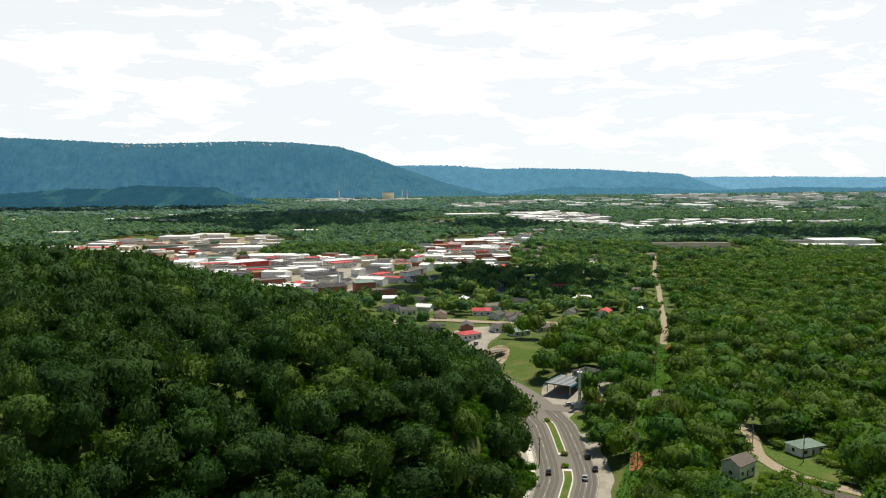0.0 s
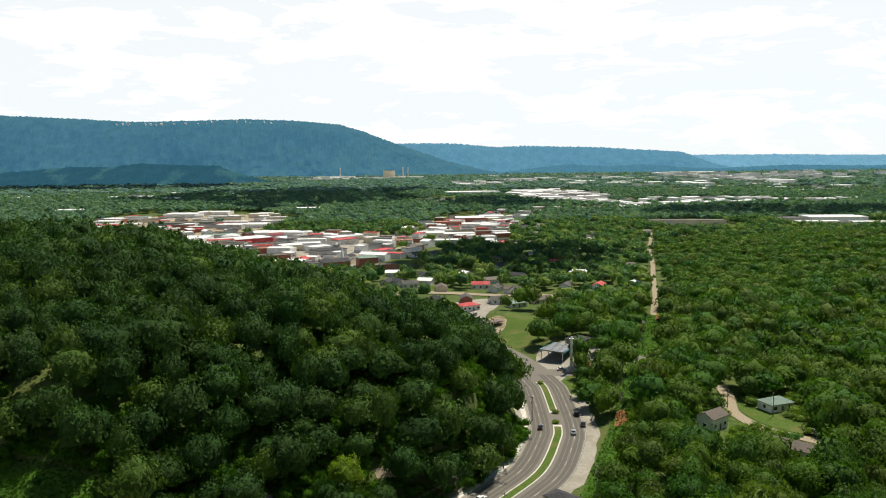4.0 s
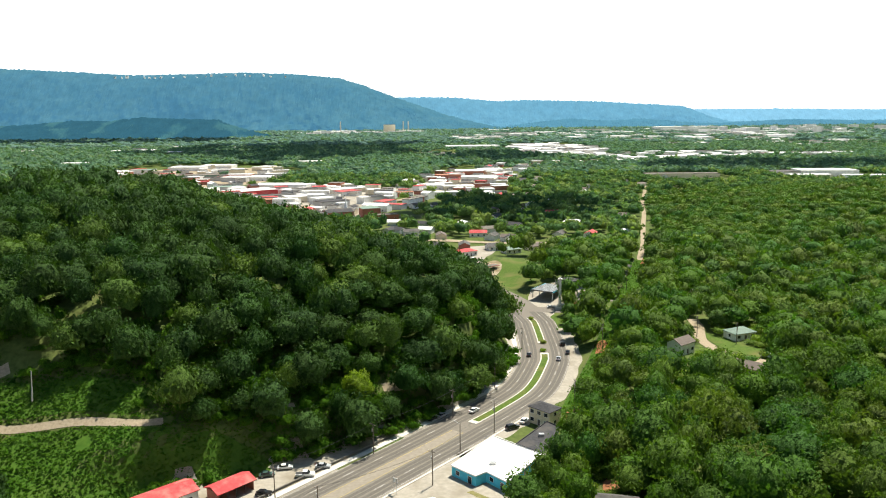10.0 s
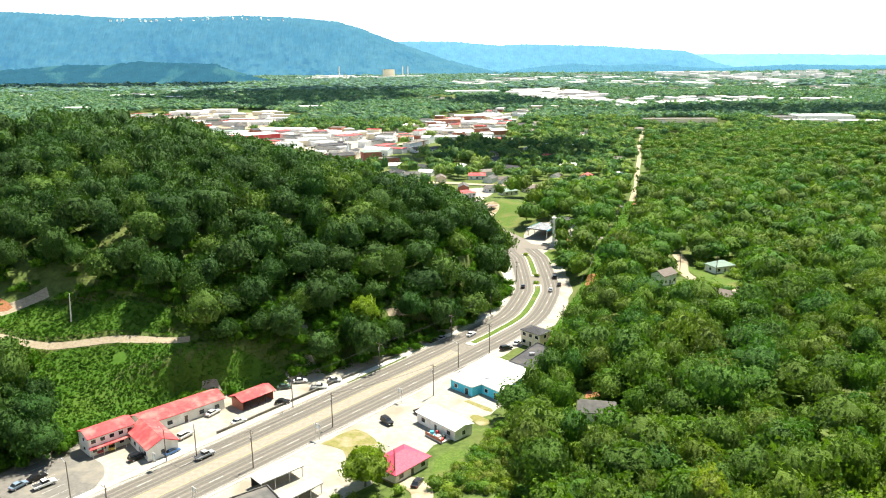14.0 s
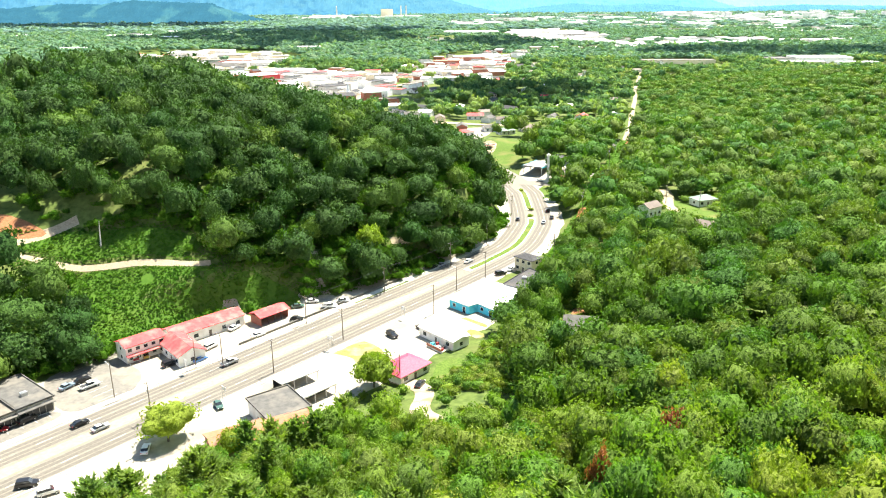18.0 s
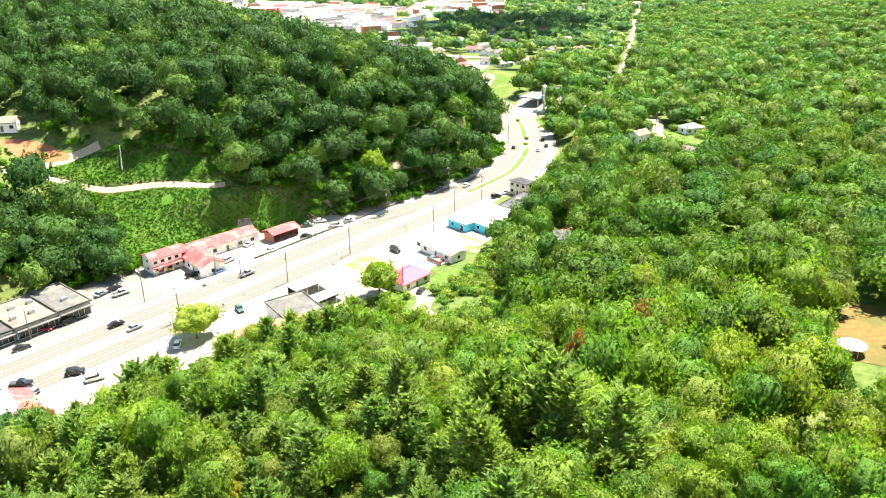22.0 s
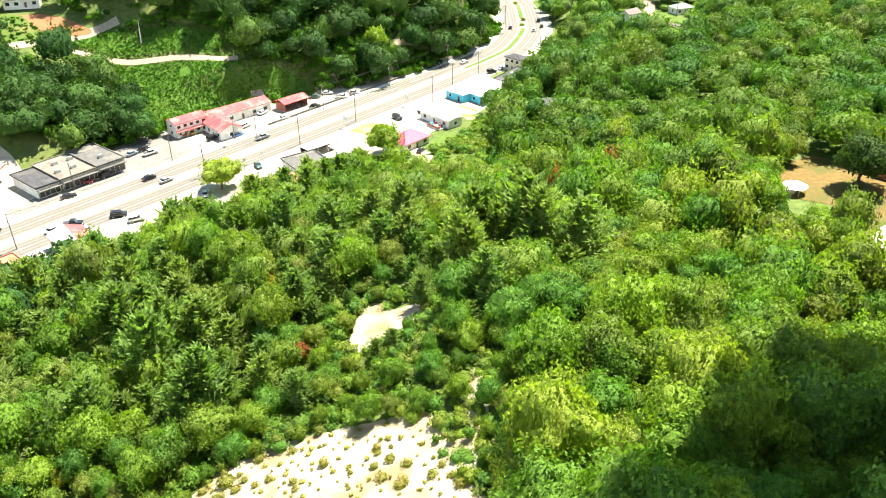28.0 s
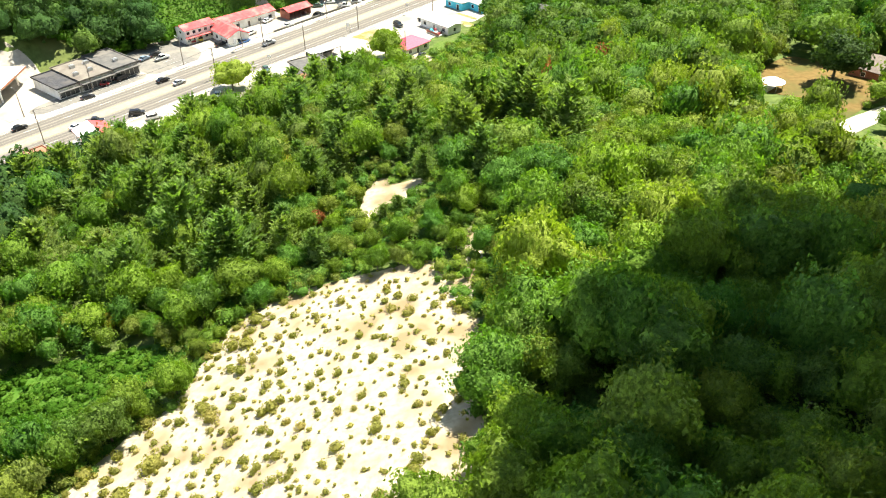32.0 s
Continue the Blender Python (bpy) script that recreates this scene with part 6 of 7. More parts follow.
def flat_canopy(x, y, turn, L, W, Hh, label):
    ob = tagged(empty("canopy", x, y, ground_z(x, y), turn), label, "canopy")
    part("deck", boxes((-L / 2, L / 2, -W / 2, W / 2, Hh, Hh + 0.35)), WHITE_ROOF, ob)
    part("back_wall", boxes((-L / 2 + 0.2, L / 2 - 0.2, W / 2 - 0.3, W / 2 - 0.1, -0.3, Hh)), DARKTRIM, ob)
    for sx in (-L / 2 + 0.4, -L / 6, L / 6, L / 2 - 0.4):
        part("post", boxes((sx - 0.08, sx + 0.08, -W / 2 + 0.2, -W / 2 + 0.36, -0.2, Hh)), METAL, ob)
    return ob


flat_canopy(-40.5, 97.5, 43, 12, 5.0, 2.7, "long white flat-roofed open stall")
flat_canopy(-33.5, 89.5, 46, 10.5, 3.6, 2.6, "white flat-roofed open stall")
fuel = tagged(empty("fuel_canopy", -139.5, 67.5, ground_z(-139.5, 67.5), 92), "white fuel canopy with orange and yellow edge", "canopy")
part("deck", boxes((-9, 9, -6, 6, 5.0, 5.7)), WHITE_ROOF, fuel)
part("edge_band", boxes((-9.1, 9.1, -6.12, -6.0, 5.05, 5.65), (9.0, 9.12, -6, 6, 5.05, 5.65)), ORANGE_ROOF, fuel)
for sx in (-6, 6):
    for sy in (-3.5, 3.5):
        part("column", boxes((sx - 0.2, sx + 0.2, sy - 0.2, sy + 0.2, -0.3, 5.0)), WHITE_WALL, fuel)
for sx in (-6, 0, 6):
    part("fuel_pump", boxes((sx - 0.4, sx + 0.4, -0.3, 0.3, -0.1, 1.7)), GRAY_WALL, fuel)


def utility_pole(x, y, tall=10.5, turn=140, lamp=False, double=False):
    ob = tagged(empty("utility_pole", x, y, ground_z(x, y), turn), "weathered wooden utility pole with crossarm" if not lamp else "slim dark street-light pole", "utility pole" if not lamp else "street light", "roadside poles")
    bm = bmesh.new()
    rod(bm, (0, 0, -0.5), (0, 0, tall), 0.17, 0.11, 8)
    part("pole", bm, POLEWOOD, ob)
    if lamp:
        bm = bmesh.new()
        rod(bm, (0, 0, tall - 0.4), (1.8, 0, tall), 0.05, 0.04, 6)
        part("lamp_arm", bm, METAL, ob)
        part("lamp_head", boxes((1.6, 2.3, -0.14, 0.14, tall - 0.08, tall + 0.08)), METAL, ob)
        return ob
    for k in range(2 if double else 1):
        z = tall - 0.6 - 1.3 * k
        arm = part("crossarm", boxes((-1.25, 1.25, 0.12, 0.24, z - 0.07, z + 0.07)), POLEWOOD, ob)
        for sx in (-1.1, -0.4, 0.4, 1.1):
            bm = bmesh.new()
            rod(bm, (sx, 0.18, z + 0.07), (sx, 0.18, z + 0.3), 0.06, 0.04, 6)
            part("insulator", bm, GRAY_WALL, arm)
    bm = bmesh.new()
    rod(bm, (0.32, 0, tall - 3.0), (0.32, 0, tall - 2.1), 0.22, 0.22, 10)
    part("transformer", bm, METAL, ob)
    return ob


SOUTH_POLES = [(-111, 33.4), (-73.6, 79.2), (-48, 104), (-31, 125.6), (-3.1, 145.5), (16, 180)]
NORTH_POLES = [(-87.4, 90.2), (-63.5, 108.3), (-44.4, 138), (-20.9, 165.4), (3.1, 192.5), (19, 220.5), (33.7, 266.1)]
for k, (x, y) in enumerate(SOUTH_POLES):
    utility_pole(x, y)
for k, (x, y) in enumerate(NORTH_POLES):
    utility_pole(x, y, 10.0, lamp=k in (0, 1))
for x, y in ((-110.6, 69.3), (-124.5, 50.9), (4.9, 166.9), (-71, 107.5), (-12, 96.5)):
    utility_pole(x, y, 9.0, lamp=True)
utility_pole(43, 189.6, 13, 100, double=True)
utility_pole(66, 257, 12, 110, double=True)
utility_pole(98, 350, 12, 110, double=True)
utility_pole(104, 254, 9, 60)
utility_pole(116, 243, 9, 60)


def cable(a, b, z):
    """A slack wire between two poles."""
    bm = bmesh.new()
    a, b = Vector((*a, ground_z(*a) + z)), Vector((*b, ground_z(*b) + z))
    rings = []
    for i in range(9):
        p = a.lerp(b, i / 8) - Vector((0, 0, 3.6 * i / 8 * (1 - i / 8)))
        rings.append([bm.verts.new(p + Vector(o)) for o in ((0.03, 0, 0), (0, 0, 0.035), (-0.03, 0, 0), (0, 0, -0.035))])
    for u, v in zip(rings[:-1], rings[1:]):
        for i in range(4):
            bm.faces.new((u[i], u[(i + 1) % 4], v[(i + 1) % 4], v[i]))
    me = bpy.data.meshes.new("cable")
    bm.to_mesh(me)
    bm.free()
    me.materials.append(DARKTRIM)
    tagged(new("cable", me), "thin dark overhead power cable", "cable", "overhead cables")


for line in (SOUTH_POLES, NORTH_POLES[2:]):
    for a, b in zip(line[:-1], line[1:]):
        cable(a, b, 10.2 if line is SOUTH_POLES else 9.7)


for a, b in (((43, 189.6), (66, 257)), ((66, 257), (98, 350)), ((98, 350), (130, 440))):
    cable(a, b, 11.5)


def roadside_sign(x, y, turn, w, h, z, mat, label):
    ob = tagged(empty("roadside_sign", x, y, ground_z(x, y), turn), label, "sign")
    for sx in (-w * 0.35, w * 0.35):
        bm = bmesh.new()
        rod(bm, (sx, 0, -0.3), (sx, 0, z + h), 0.07, 0.07, 6)
        part("post", bm, METAL, ob)
    part("panel", boxes((-w / 2, w / 2, -0.16, -0.08, z, z + h)), mat, ob)


roadside_sign(-34, 118.3, 140, 2.2, 1.3, 3.4, WHITE_ROOF, "blank white roadside shop sign on two posts")
roadside_sign(-13.1, 141.2, 140, 1.8, 1.2, 3.2, WHITE_ROOF, "blank white roadside sign on two posts")
roadside_sign(-72.5, 103.5, 140, 1.5, 2.2, 2.4, WHITE_ROOF, "tall narrow white motel sign")
roadside_sign(-57.5, 87.5, 140, 1.8, 1.0, 3.6, WHITE_ROOF, "small white sign on posts")
for k in range(9):
    x, y = -106 + k * 2.3, 110.5 - k * 2.2
    tagged(ribbon("parking_line", np.array([(x, y), (x - 2.0, y - 2.6), (x - 3.4, y - 4.4)]), 0.07, 0.07, 0.08, WHITEPAINT, across=1), "white painted parking stall line", "road marking", "parking stall lines", kind="structure")
for k in range(9):
    x, y = -99.5 - k * 2.2, 80.5 - k * 2.6
    tagged(ribbon("parking_line", np.array([(x, y), (x - 2.0, y + 1.7), (x - 4.0, y + 3.4)]), 0.07, 0.07, 0.08, WHITEPAINT, across=1), "white painted parking stall line", "road marking", "parking stall lines", kind="structure")

# ---------------------------------------------------------------- vehicles

PAINTS = {}


def paint(word, color):
    if word not in PAINTS:
        PAINTS[word] = surface(word + "_car_paint", tuple(c * 0.9 for c in color), color, grain=3, rough=0.28, bump=0)
    return PAINTS[word]


SHAPES = {"car": (4.5, 1.78, [(-2.25, 0.35), (-2.2, 0.85), (-1.5, 0.95), (1.0, 0.95), (2.1, 0.78), (2.25, 0.4)], [(-1.75, 0.93), (-1.15, 1.42), (0.25, 1.42), (1.05, 0.93)]),
          "suv": (4.7, 1.9, [(-2.35, 0.4), (-2.3, 1.05), (-1.5, 1.1), (1.1, 1.1), (2.2, 0.98), (2.35, 0.45)], [(-2.2, 1.06), (-2.0, 1.72), (0.5, 1.72), (1.2, 1.06)]),
          "pickup": (5.4, 1.95, [(-2.7, 0.5), (-2.7, 1.05), (-0.7, 1.08), (1.3, 1.08), (2.55, 1.0), (2.7, 0.5)], [(-0.75, 1.05), (-0.65, 1.75), (0.7, 1.75), (1.35, 1.05)])}


def slab(points, half):
    bm = bmesh.new()
    a = [bm.verts.new((x, -half, z)) for x, z in points]
    b = [bm.verts.new((x, half, z)) for x, z in points]
    bm.faces.new(a)
    bm.faces.new(b[::-1])
    for i in range(len(points)):
        j = (i + 1) % len(points)
        bm.faces.new((a[i], b[i], b[j], a[j]))
    bmesh.ops.bevel(bm, geom=bm.edges[:], offset=0.07, segments=2, affect="EDGES")
    return bm


VEHICLES = {}


def vehicle(kind, word, color, x, y, turn, state="parked"):
    m = pose(x, y, ground_z(x, y) + 0.1, 0, 0, turn)
    if (kind, word) in VEHICLES:
        ob = copy_thing(VEHICLES[kind, word], m)
    else:
        L, W, lower, upper = SHAPES[kind]
        ob = new({"car": "car", "suv": "suv", "pickup": "pickup_truck"}[kind])
        VEHICLES[kind, word] = ob
        body = part("body", slab(lower, W / 2), paint(word, color), ob)
        cabin = part("cabin_glass", slab(upper, W / 2 - 0.12), PANE, ob, "dark tinted windows")
        top = [p for p in upper if p[1] > 1.3]
        part("cabin_roof", boxes((top[0][0] + 0.05, top[1][0] - 0.05, -W / 2 + 0.2, W / 2 - 0.2, top[0][1] - 0.02, top[0][1] + 0.04)), paint(word, color), ob)
        if kind == "pickup":
            part("bed_liner", boxes((-2.6, -0.85, -0.8, 0.8, 1.04, 1.1)), DARKTRIM, ob)
        for sx in (-L * 0.31, L * 0.31):
            for sy in (-1, 1):
                bm = bmesh.new()
                rod(bm, (sx, sy * (W / 2 - 0.2), 0.33), (sx, sy * (W / 2 + 0.01), 0.33), 0.33, 0.33, 14)
                wheel = part("wheel", bm, RUBBER, ob)
                bm = bmesh.new()
                rod(bm, (sx, sy * (W / 2), 0.33), (sx, sy * (W / 2 + 0.03), 0.33), 0.19, 0.19, 10)
                part("rim", bm, METAL, wheel)
        for sy in (-1, 1):
            part("headlight", boxes((L / 2 - 0.08, L / 2 + 0.01, sy * W * 0.36 - 0.18, sy * W * 0.36 + 0.18, 0.6, 0.76)), LAMPGLASS, ob)
            part("tail_light", boxes((-L / 2 - 0.01, -L / 2 + 0.06, sy * W * 0.38 - 0.13, sy * W * 0.38 + 0.13, 0.66, 0.84)), RED_ROOF, ob)
        ob.matrix_basis = m
    thing = {"car": "saloon car", "suv": "sport utility car", "pickup": "pickup truck"}[kind]
    tagged(ob, "%s %s %s" % (word.replace("_", " "), thing, "parked on the roadside lot" if state == "parked" else "in a lane of the road"), "car" if kind != "pickup" else "pickup truck", "vehicles")
    return ob


BLACK, WHITE, SILVER, REDC, BLUEC, GREENC = (0.012, 0.012, 0.014), (0.75, 0.75, 0.73), (0.34, 0.36, 0.38), (0.30, 0.015, 0.02), (0.03, 0.12, 0.32), (0.05, 0.10, 0.085)
for row in (("car", "silver_blue", (0.16, 0.22, 0.28), -102.5, 95.8, 60), ("pickup", "white", WHITE, -96.5, 96.2, 48), ("car", "black", BLACK, -99.9, 99.4, 50),
            ("suv", "black", BLACK, -79, 109, 46), ("car", "red", REDC, -90.8, 113.3, 128), ("car", "yellow", (0.55, 0.42, 0.06), -88.3, 114.8, 128),
            ("car", "blue", BLUEC, -71, 111.6, 52), ("suv", "white", WHITE, -70.4, 120.5, 58), ("car", "dark_green", GREENC, -58.4, 85.1, -60),
            ("car", "white", WHITE, -69.9, 64.9, 100), ("suv", "black", BLACK, -104.6, 78.6, 58), ("car", "black", BLACK, -100.9, 113.6, 40),
            ("car", "black", BLACK, -48, 141, 2), ("pickup", "white", WHITE, -38.8, 151.4, 4), ("car", "silver", SILVER, -34.6, 156.6, 0),
            ("car", "white", WHITE, -45.4, 156.2, 10), ("car", "dark_green", GREENC, -49.6, 151.8, 15), ("suv", "black", BLACK, -16, 127.6, -52),
            ("car", "black", BLACK, -6.8, 133.0, -48), ("car", "black", BLACK, -6.5, 94, 70), ("car", "red", REDC, -109.2, 74.0, 8),
            ("suv", "black", BLACK, -90.8, 51.6, 15), ("suv", "white", WHITE, -84.8, 48.8, 30), ("pickup", "black", BLACK, -101.6, 46.4, 10),
            ("car", "black", BLACK, -97.6, 43.6, -30), ("car", "white", WHITE, -105.6, 43.0, 60), ("car", "black", BLACK, -110, 63.6, 40),
            ("suv", "black", BLACK, 22, 182.7, 30), ("car", "white", WHITE, 26.4, 188.0, 60), ("car", "black", BLACK, -3.6, 190.8, 50), ("car", "silver", SILVER, -0.4, 193.4, 50),
            ("suv", "black", BLACK, 51.9, 272, 85), ("car", "black", BLACK, 52.2, 260, 80), ("car", "white", WHITE, -66.8, 134.2, 60), ("car", "white", WHITE, -57.9, 128.6, 45),
            ("pickup", "white", WHITE, 120, 222.5, -42), ("car", "white", WHITE, 56, 336, 10), ("car", "red", REDC, 24, 419, 30), ("suv", "black", BLACK, 32, 424, 30), ("car", "silver", SILVER, 27, 430, 30),
            ("car", "red", REDC, 10, 456, 20), ("suv", "white", WHITE, 20, 452, 100)):
    vehicle(*row)
for row in (("car", "black", BLACK, -90.4, 76.5, 50.5), ("car", "silver", SILVER, -84.5, 74.5, 50.5), ("car", "white", WHITE, 10.4, 197.3, 52),
            ("car", "black", BLACK, 35.8, 257.6, 80), ("car", "silver", SILVER, 47.2, 252, 80), ("pickup", "silver", SILVER, -61.8, 109.5, 50.5), ("car", "black", BLACK, -122, 42.6, 50)):
    vehicle(*row, state="driving")

# valley floor: thinner and thinner detail with distance

TOWN = [((-230, 900), 165, 130), ((-420, 1230), 190, 220), ((-120, 790), 80, 140), ((-20, 930), 90, 60), ((40, 1150), 60, 150), ((300, 2020), 130, 340), ((-25, 1850), 80, 160), ((600, 1680), 330, 60),
        ((570, 1110), 80, 60), ((366, 1110), 60, 30), ((1450, 3400), 420, 300), ((1250, 4050), 260, 130), ((-450, 3900), 330, 160), ((16, 462), 26, 26), ((-1100, 3250), 110, 60), ((760, 3880), 160, 80),
        ((-60, 780), 60, 110), ((-330, 1040), 110, 130), ((60, 1200), 75, 190), ((-110, 700), 60, 70), ((20, 1000), 60, 90), ((-460, 1400), 150, 110), ((40, 515), 60, 22), ((-45, 650), 70, 40)]


def open_town(x, y, rng, keep):
    free = np.ones(len(x), bool)
    for (cx, cy), a, b in TOWN:
        free &= (np.hypot((x - cx) / a, (y - cy) / b) > 1) | (rng.random(len(x)) < keep)
    return free


def off_buildings(x, y):
    """True where no far house stands, with room before it."""
    free = np.ones(len(x), bool)
    for bx, by, size in PLACED + [(h[0], h[1], h[3]) for h in HOUSES] + [(b[0], b[1], b[2]) for b in BLOCKS]:
        free &= np.hypot((x - bx) / (size * 0.62 + 3), (y - by + size * 0.3 + 13) / (size * 0.6 + 22)) > 1
    return free


mx, my, mrng = scattered(-700, 760, 460, 1150, 11.6, 11)
ok = (np.abs(mx) < 0.62 * my + 100) & clear_of(mx, my, 2.0) & open_town(mx, my, mrng, 0.15) & off_buildings(mx, my) & ~((from_line(mx, my, np.array(TRACKS["far_lane"][0])) < -8) & (np.hypot((mx - 400) / 300, (my - 640) / 230) < 1)) & (mrng.random(len(mx)) < 0.93)
mx, my = mx[ok], my[ok]
joined("valley_trees", TINY, mx, my, 4.6 + 3.2 * mrng.random(len(mx)), 8 + 6 * mrng.random(len(mx)), mrng.random(len(mx)) ** 1.3, mrng, HAZED_FAR_LEAF, "broadleaf trees between the houses of the valley")
dx, dy, drng = scattered(-1500, 1600, 1150, 2300, 18.5, 12)
ok = (np.abs(dx) < 0.62 * dy + 80) & open_town(dx, dy, drng, 0.07) & off_buildings(dx, dy) & (drng.random(len(dx)) < 0.94)
dx, dy = dx[ok], dy[ok]
joined("distant_woods", FAINT, dx, dy, 9 + 5 * drng.random(len(dx)), 9 + 6 * drng.random(len(dx)), drng.random(len(dx)), drng, HAZED_DISTANT_LEAF, "distant wooded valley floor")
ex, ey, erng = scattered(-3100, 3200, 2300, 4500, 42.0, 13)
ok = (np.abs(ex) < 0.62 * ey + 80) & open_town(ex, ey, erng, 0.12) & off_buildings(ex, ey) & (erng.random(len(ex)) < 0.93)
ex, ey = ex[ok], ey[ok]
joined("farthest_woods", FAINT, ex, ey, 22 + 12 * erng.random(len(ex)), 11 + 9 * erng.random(len(ex)), erng.random(len(ex)), erng, HAZED_FARTHEST_LEAF, "far woods at the foot of the ridges")


# ---------------------------------------------------------------- single trees and shrubs


def single_tree(name, x, y, radius, tall, leaf, label, shape=0, sparse=False):
    t = tree_parts(name, crown(200 + int(abs(x * 7 + y)), 700 if sparse else 1500, 0.075, 22, 4), TRUNKS[shape % 3], radius, tall, leaf, label, "tree" if tall > 4 else "bush", "")
    t.matrix_basis = pose(x, y, ground_z(x, y) - 0.1)
    return t


single_tree("roadside_tree", -66, 69, 6.2, 9.5, LEAF_ONE, "broad roadside tree with thin pale-green foliage", sparse=True)
single_tree("yard_tree", -19, 95, 5.4, 11, LEAF_ONE, "rounded green tree beside the crimson-roofed house", 1)
single_tree("field_tree", 107.5, 38.5, 8.5, 14, LEAF_OLD_ONE, "large dark oak standing alone in the dry field", 2)
single_tree("rust_tree", 45, 38, 4.0, 14, RUST, "tree with rust-orange withered leaves", 0)
single_tree("rust_tree", 27, 23, 2.0, 13, RUST, "slim tree with dark red leaves", 1)
single_tree("rust_bush", -24, -36, 1.8, 5, RUST, "small reddish-brown withered pine", 1)
single_tree("lime_tree", -27, 181, 5.2, 13, LIME, "tree with bright yellow-green leaves on the bank", 2)
single_tree("yellow_tree", 72, 34, 3.8, 11, YELLOW, "tree turning yellow at the wood edge", 1)
single_tree("yellow_bush", 24, -72, 2.6, 6, YELLOW, "yellow-green bush at the edge of the sand", 0)
single_tree("yellow_bush", -57, -56, 2.4, 5, YELLOW, "bush with golden-yellow leaves above the meadow", 0)
single_tree("yellow_bush", -33, -16, 1.8, 6, YELLOW, "small golden-yellow tree among pines", 2)
single_tree("orange_bush", -88.2, 31.5, 1.7, 3.4, RUST, "bush with orange leaves beside the red-roofed house", 1)
single_tree("red_leaf_tree", 103, 404, 3.6, 8, RUST, "dark red ornamental tree by a house", 2)
snag = tagged(empty("dead_tree", -116, 157, ground_z(-116, 157)), "bare bleached dead tree trunk", "tree")
bm = bmesh.new()
rod(bm, (0, 0, -0.3), (0.5, 0.2, 9), 0.28, 0.1, 7)
part("trunk", bm, KERB, snag)

shrng = np.random.default_rng(31)
shapes = []
for k in range(5):
    cv, cf = crown(300 + k, 260, 0.13, 8, 1)
    root = tagged(new("shrub"), "small yellow-green shrub growing on bare sand", "shrub", "shrubs on the sand slope")
    child(new("stem", mesh_of("stem", TRUNKS[k % 3][0] * (0.5, 0.5, 0.5), TRUNKS[k % 3][1], BARK)), root)
    child(new("foliage", mesh_of("foliage", (cv - (0, 0, 0.5)) * (1, 1, 0.85), cf, SHRUB)), root)
    shapes.append(root)
count = 0
for row in range(23):
    for col in range(24):
        x, y = -58 + col * 2.6 + shrng.normal() * 0.7 + (row % 2) * 1.3, -104 + row * 2.2 + shrng.normal() * 0.55 - col * 0.25
        if not inside(np.array([x]), np.array([y]), CLEARING)[0] or shrng.random() < 0.38 or count >= 298:
            continue
        big = 0.40 + 0.65 * shrng.random() ** 2
        if x < -26 and shrng.random() < 0.35:
            big *= 1.6
        m = pose(x, y, ground_z(x, y) + 0.05, 0, 0, shrng.random() * 360)
        ob = shapes[count] if count < 5 else copy_thing(shapes[int(shrng.integers(0, 5))], m)
        ob.matrix_basis = m @ Matrix.Diagonal((big, big, big * (0.8 + 0.4 * shrng.random()), 1))
        count += 1
tx, ty, trng2 = scattered(-60, 6, -112, -55, 1.9, 41)
ok = inside(tx, ty, CLEARING) & (trng2.random(len(tx)) < 0.62)
tx, ty = tx[ok], ty[ok]
joined("sand_tufts", WEED, tx, ty, 0.22 + 0.42 * trng2.random(len(tx)) ** 2, 0.25 + 0.5 * trng2.random(len(tx)), trng2.random(len(tx)), trng2, TUFT, "small yellow-green tufts of grass on the sand", category="grass")
single_tree("islet_bush", 42.2, 263, 1.5, 1.6, LEAF_ONE, "clipped round bush at the end of a traffic island", 0)
single_tree("islet_bush", 43.6, 275, 1.5, 1.6, LEAF_ONE, "clipped round bush at the end of a traffic island", 1)
single_tree("islet_bush", 43.0, 314, 1.4, 1.6, LEAF_ONE, "clipped round bush on a traffic island", 2)

# ---------------------------------------------------------------- clouds out of view, added to shade the hill and the valley

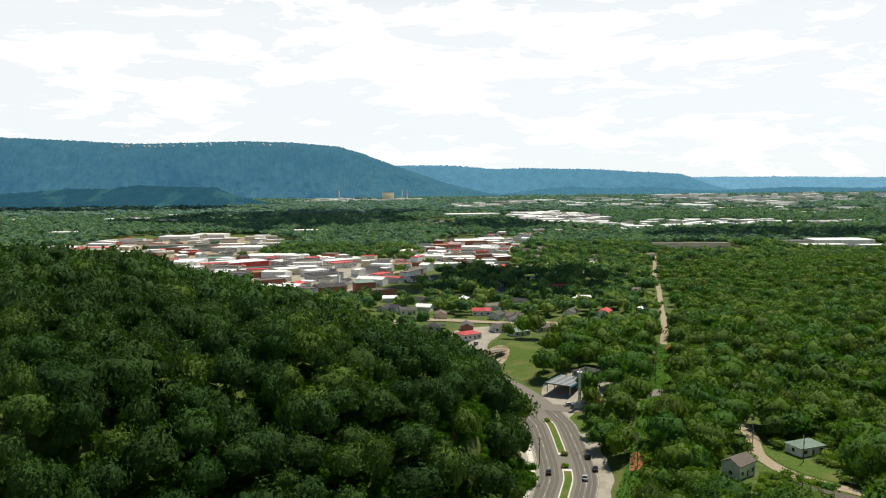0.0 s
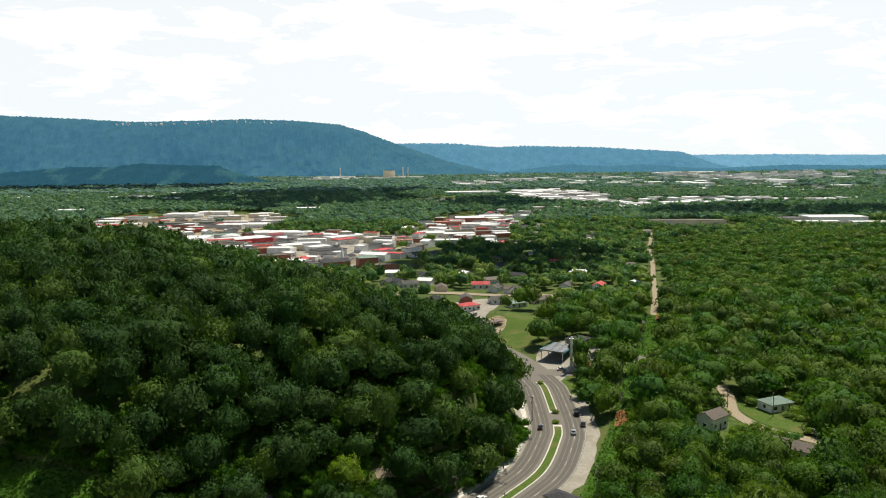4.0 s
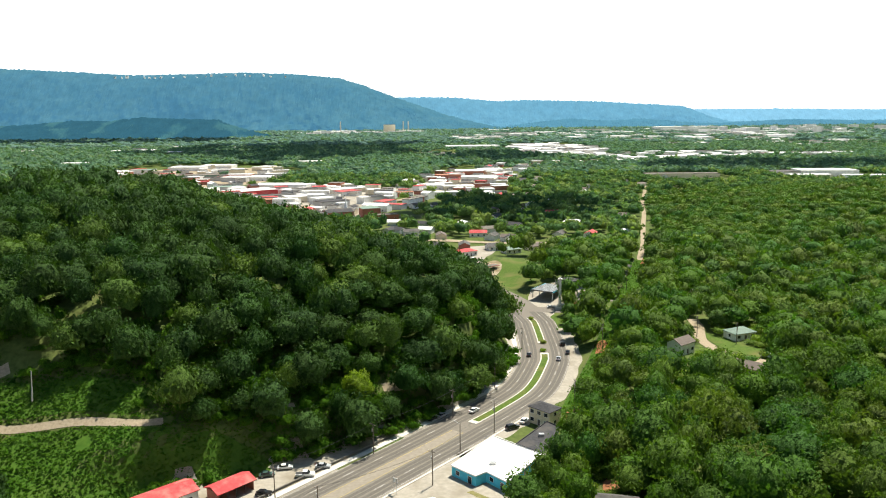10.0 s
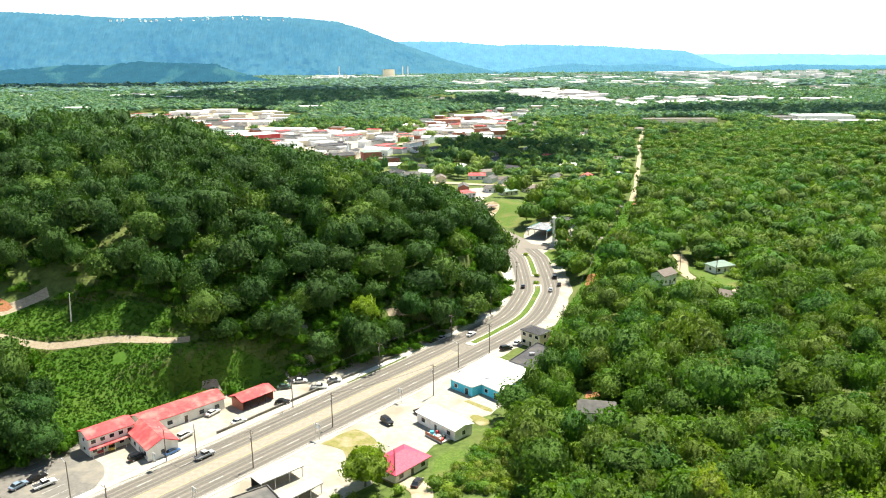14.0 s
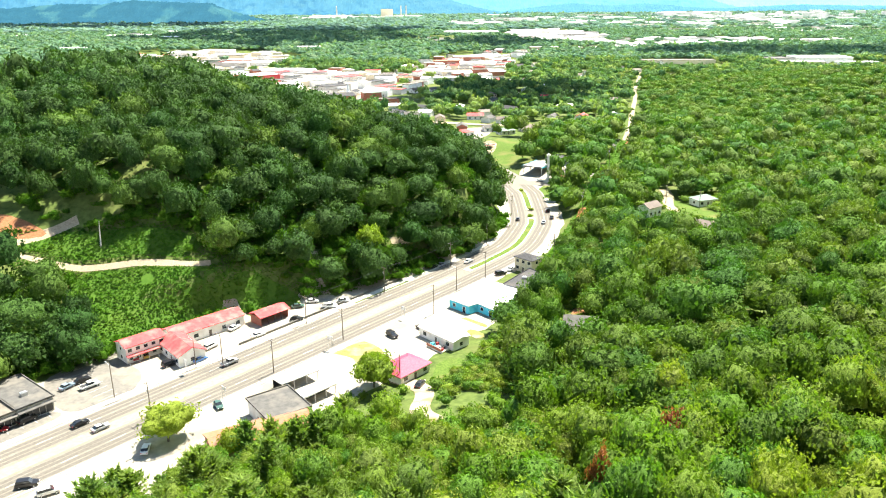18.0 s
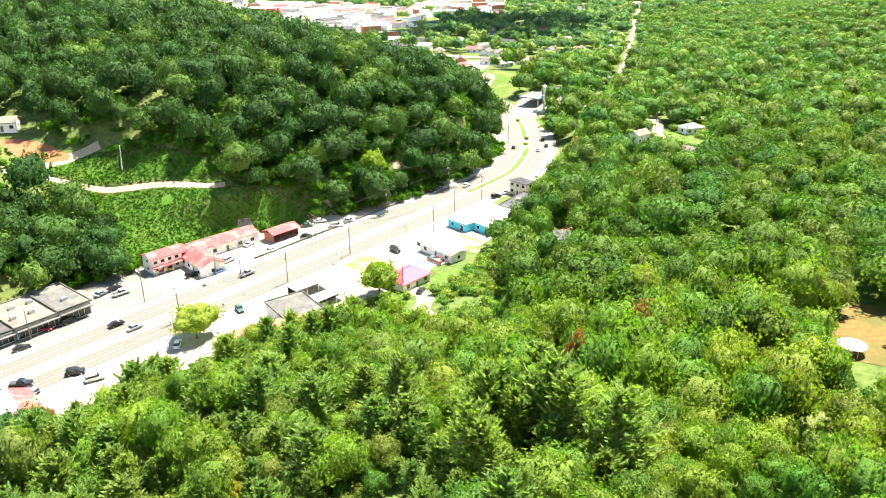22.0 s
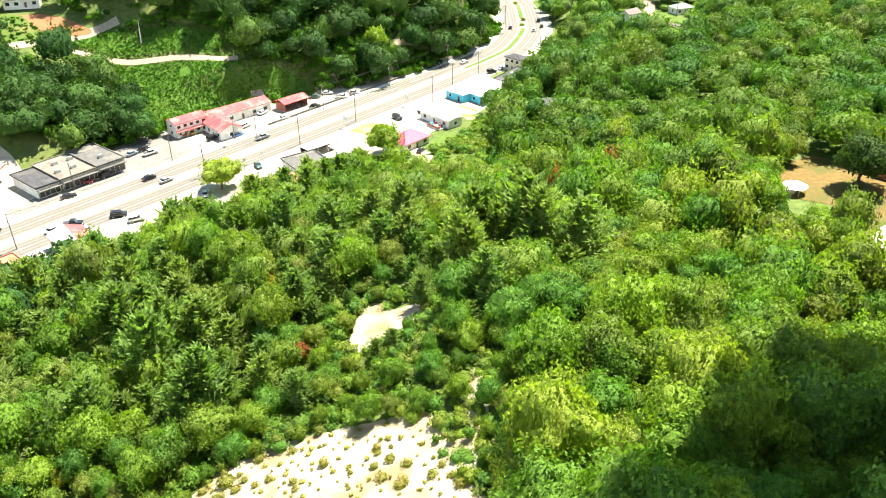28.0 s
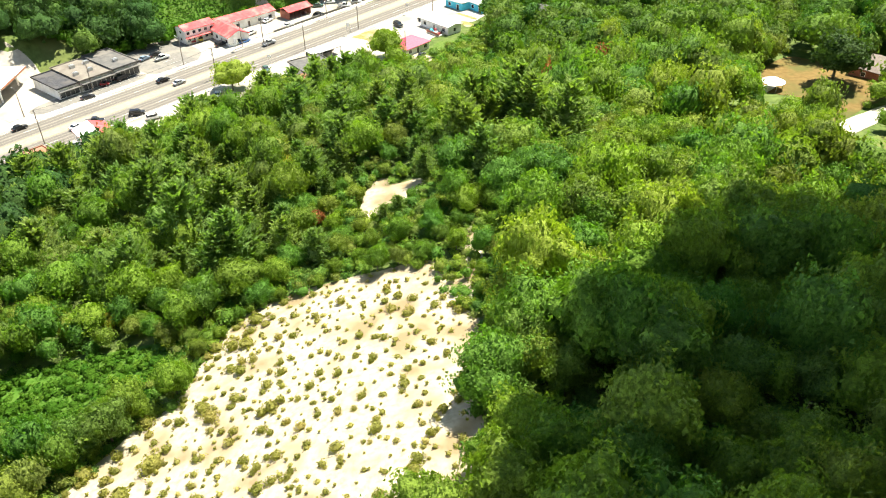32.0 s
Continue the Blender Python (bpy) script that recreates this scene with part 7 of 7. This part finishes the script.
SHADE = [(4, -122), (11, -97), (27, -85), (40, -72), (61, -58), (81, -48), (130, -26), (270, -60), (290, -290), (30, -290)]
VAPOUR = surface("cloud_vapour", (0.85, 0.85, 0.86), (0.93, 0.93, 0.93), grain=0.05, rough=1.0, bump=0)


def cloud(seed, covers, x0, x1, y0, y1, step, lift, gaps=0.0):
    """A heap of vapour balls high up and out of view, placed to shade the given stretch of ground."""
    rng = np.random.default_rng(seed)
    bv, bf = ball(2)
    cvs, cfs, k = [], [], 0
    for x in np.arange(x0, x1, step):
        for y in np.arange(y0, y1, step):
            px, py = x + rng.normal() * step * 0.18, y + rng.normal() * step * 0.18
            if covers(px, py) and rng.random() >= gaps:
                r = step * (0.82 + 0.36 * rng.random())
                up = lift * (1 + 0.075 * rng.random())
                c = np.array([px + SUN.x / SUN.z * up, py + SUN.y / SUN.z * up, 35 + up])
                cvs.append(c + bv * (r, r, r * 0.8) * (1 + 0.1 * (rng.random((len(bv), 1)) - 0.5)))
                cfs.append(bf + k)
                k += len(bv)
    tagged(new("cloud", mesh_of("cloud", np.vstack(cvs), np.vstack(cfs), VAPOUR, smooth=True)), "white cloud mesh out of view, added to shade the land", "cloud", kind="structure")


def rough_oval(cx, cy, a, b, seed):
    return lambda x, y: math.hypot((x - cx) / a, (y - cy) / b) < 1 + 0.5 * noise.noise(Vector((x / a * 1.6, y / b * 1.6, seed)))


# unseen cloud whose outline sets the shade on the near hill
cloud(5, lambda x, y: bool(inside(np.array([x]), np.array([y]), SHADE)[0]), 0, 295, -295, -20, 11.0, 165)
# wider unseen heap around it, added to hold off sky light
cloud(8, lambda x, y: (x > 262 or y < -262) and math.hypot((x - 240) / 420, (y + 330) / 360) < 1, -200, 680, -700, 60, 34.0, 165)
# unseen clouds placed for the dark patches on the valley floor
for seed, cx, cy, a, b, lift in ((1, -1350, 3150, 620, 520, 1500), (2, -380, 2050, 330, 420, 1250), (3, 70, 740, 105, 110, 800), (4, 130, 1700, 130, 190, 1150), (6, 640, 1330, 260, 110, 1000)):
    cloud(seed, rough_oval(cx, cy, a, b, seed), cx - 1.5 * a, cx + 1.5 * a, cy - 1.5 * b, cy + 1.5 * b, min(a, b) / 9, lift, 0.45)
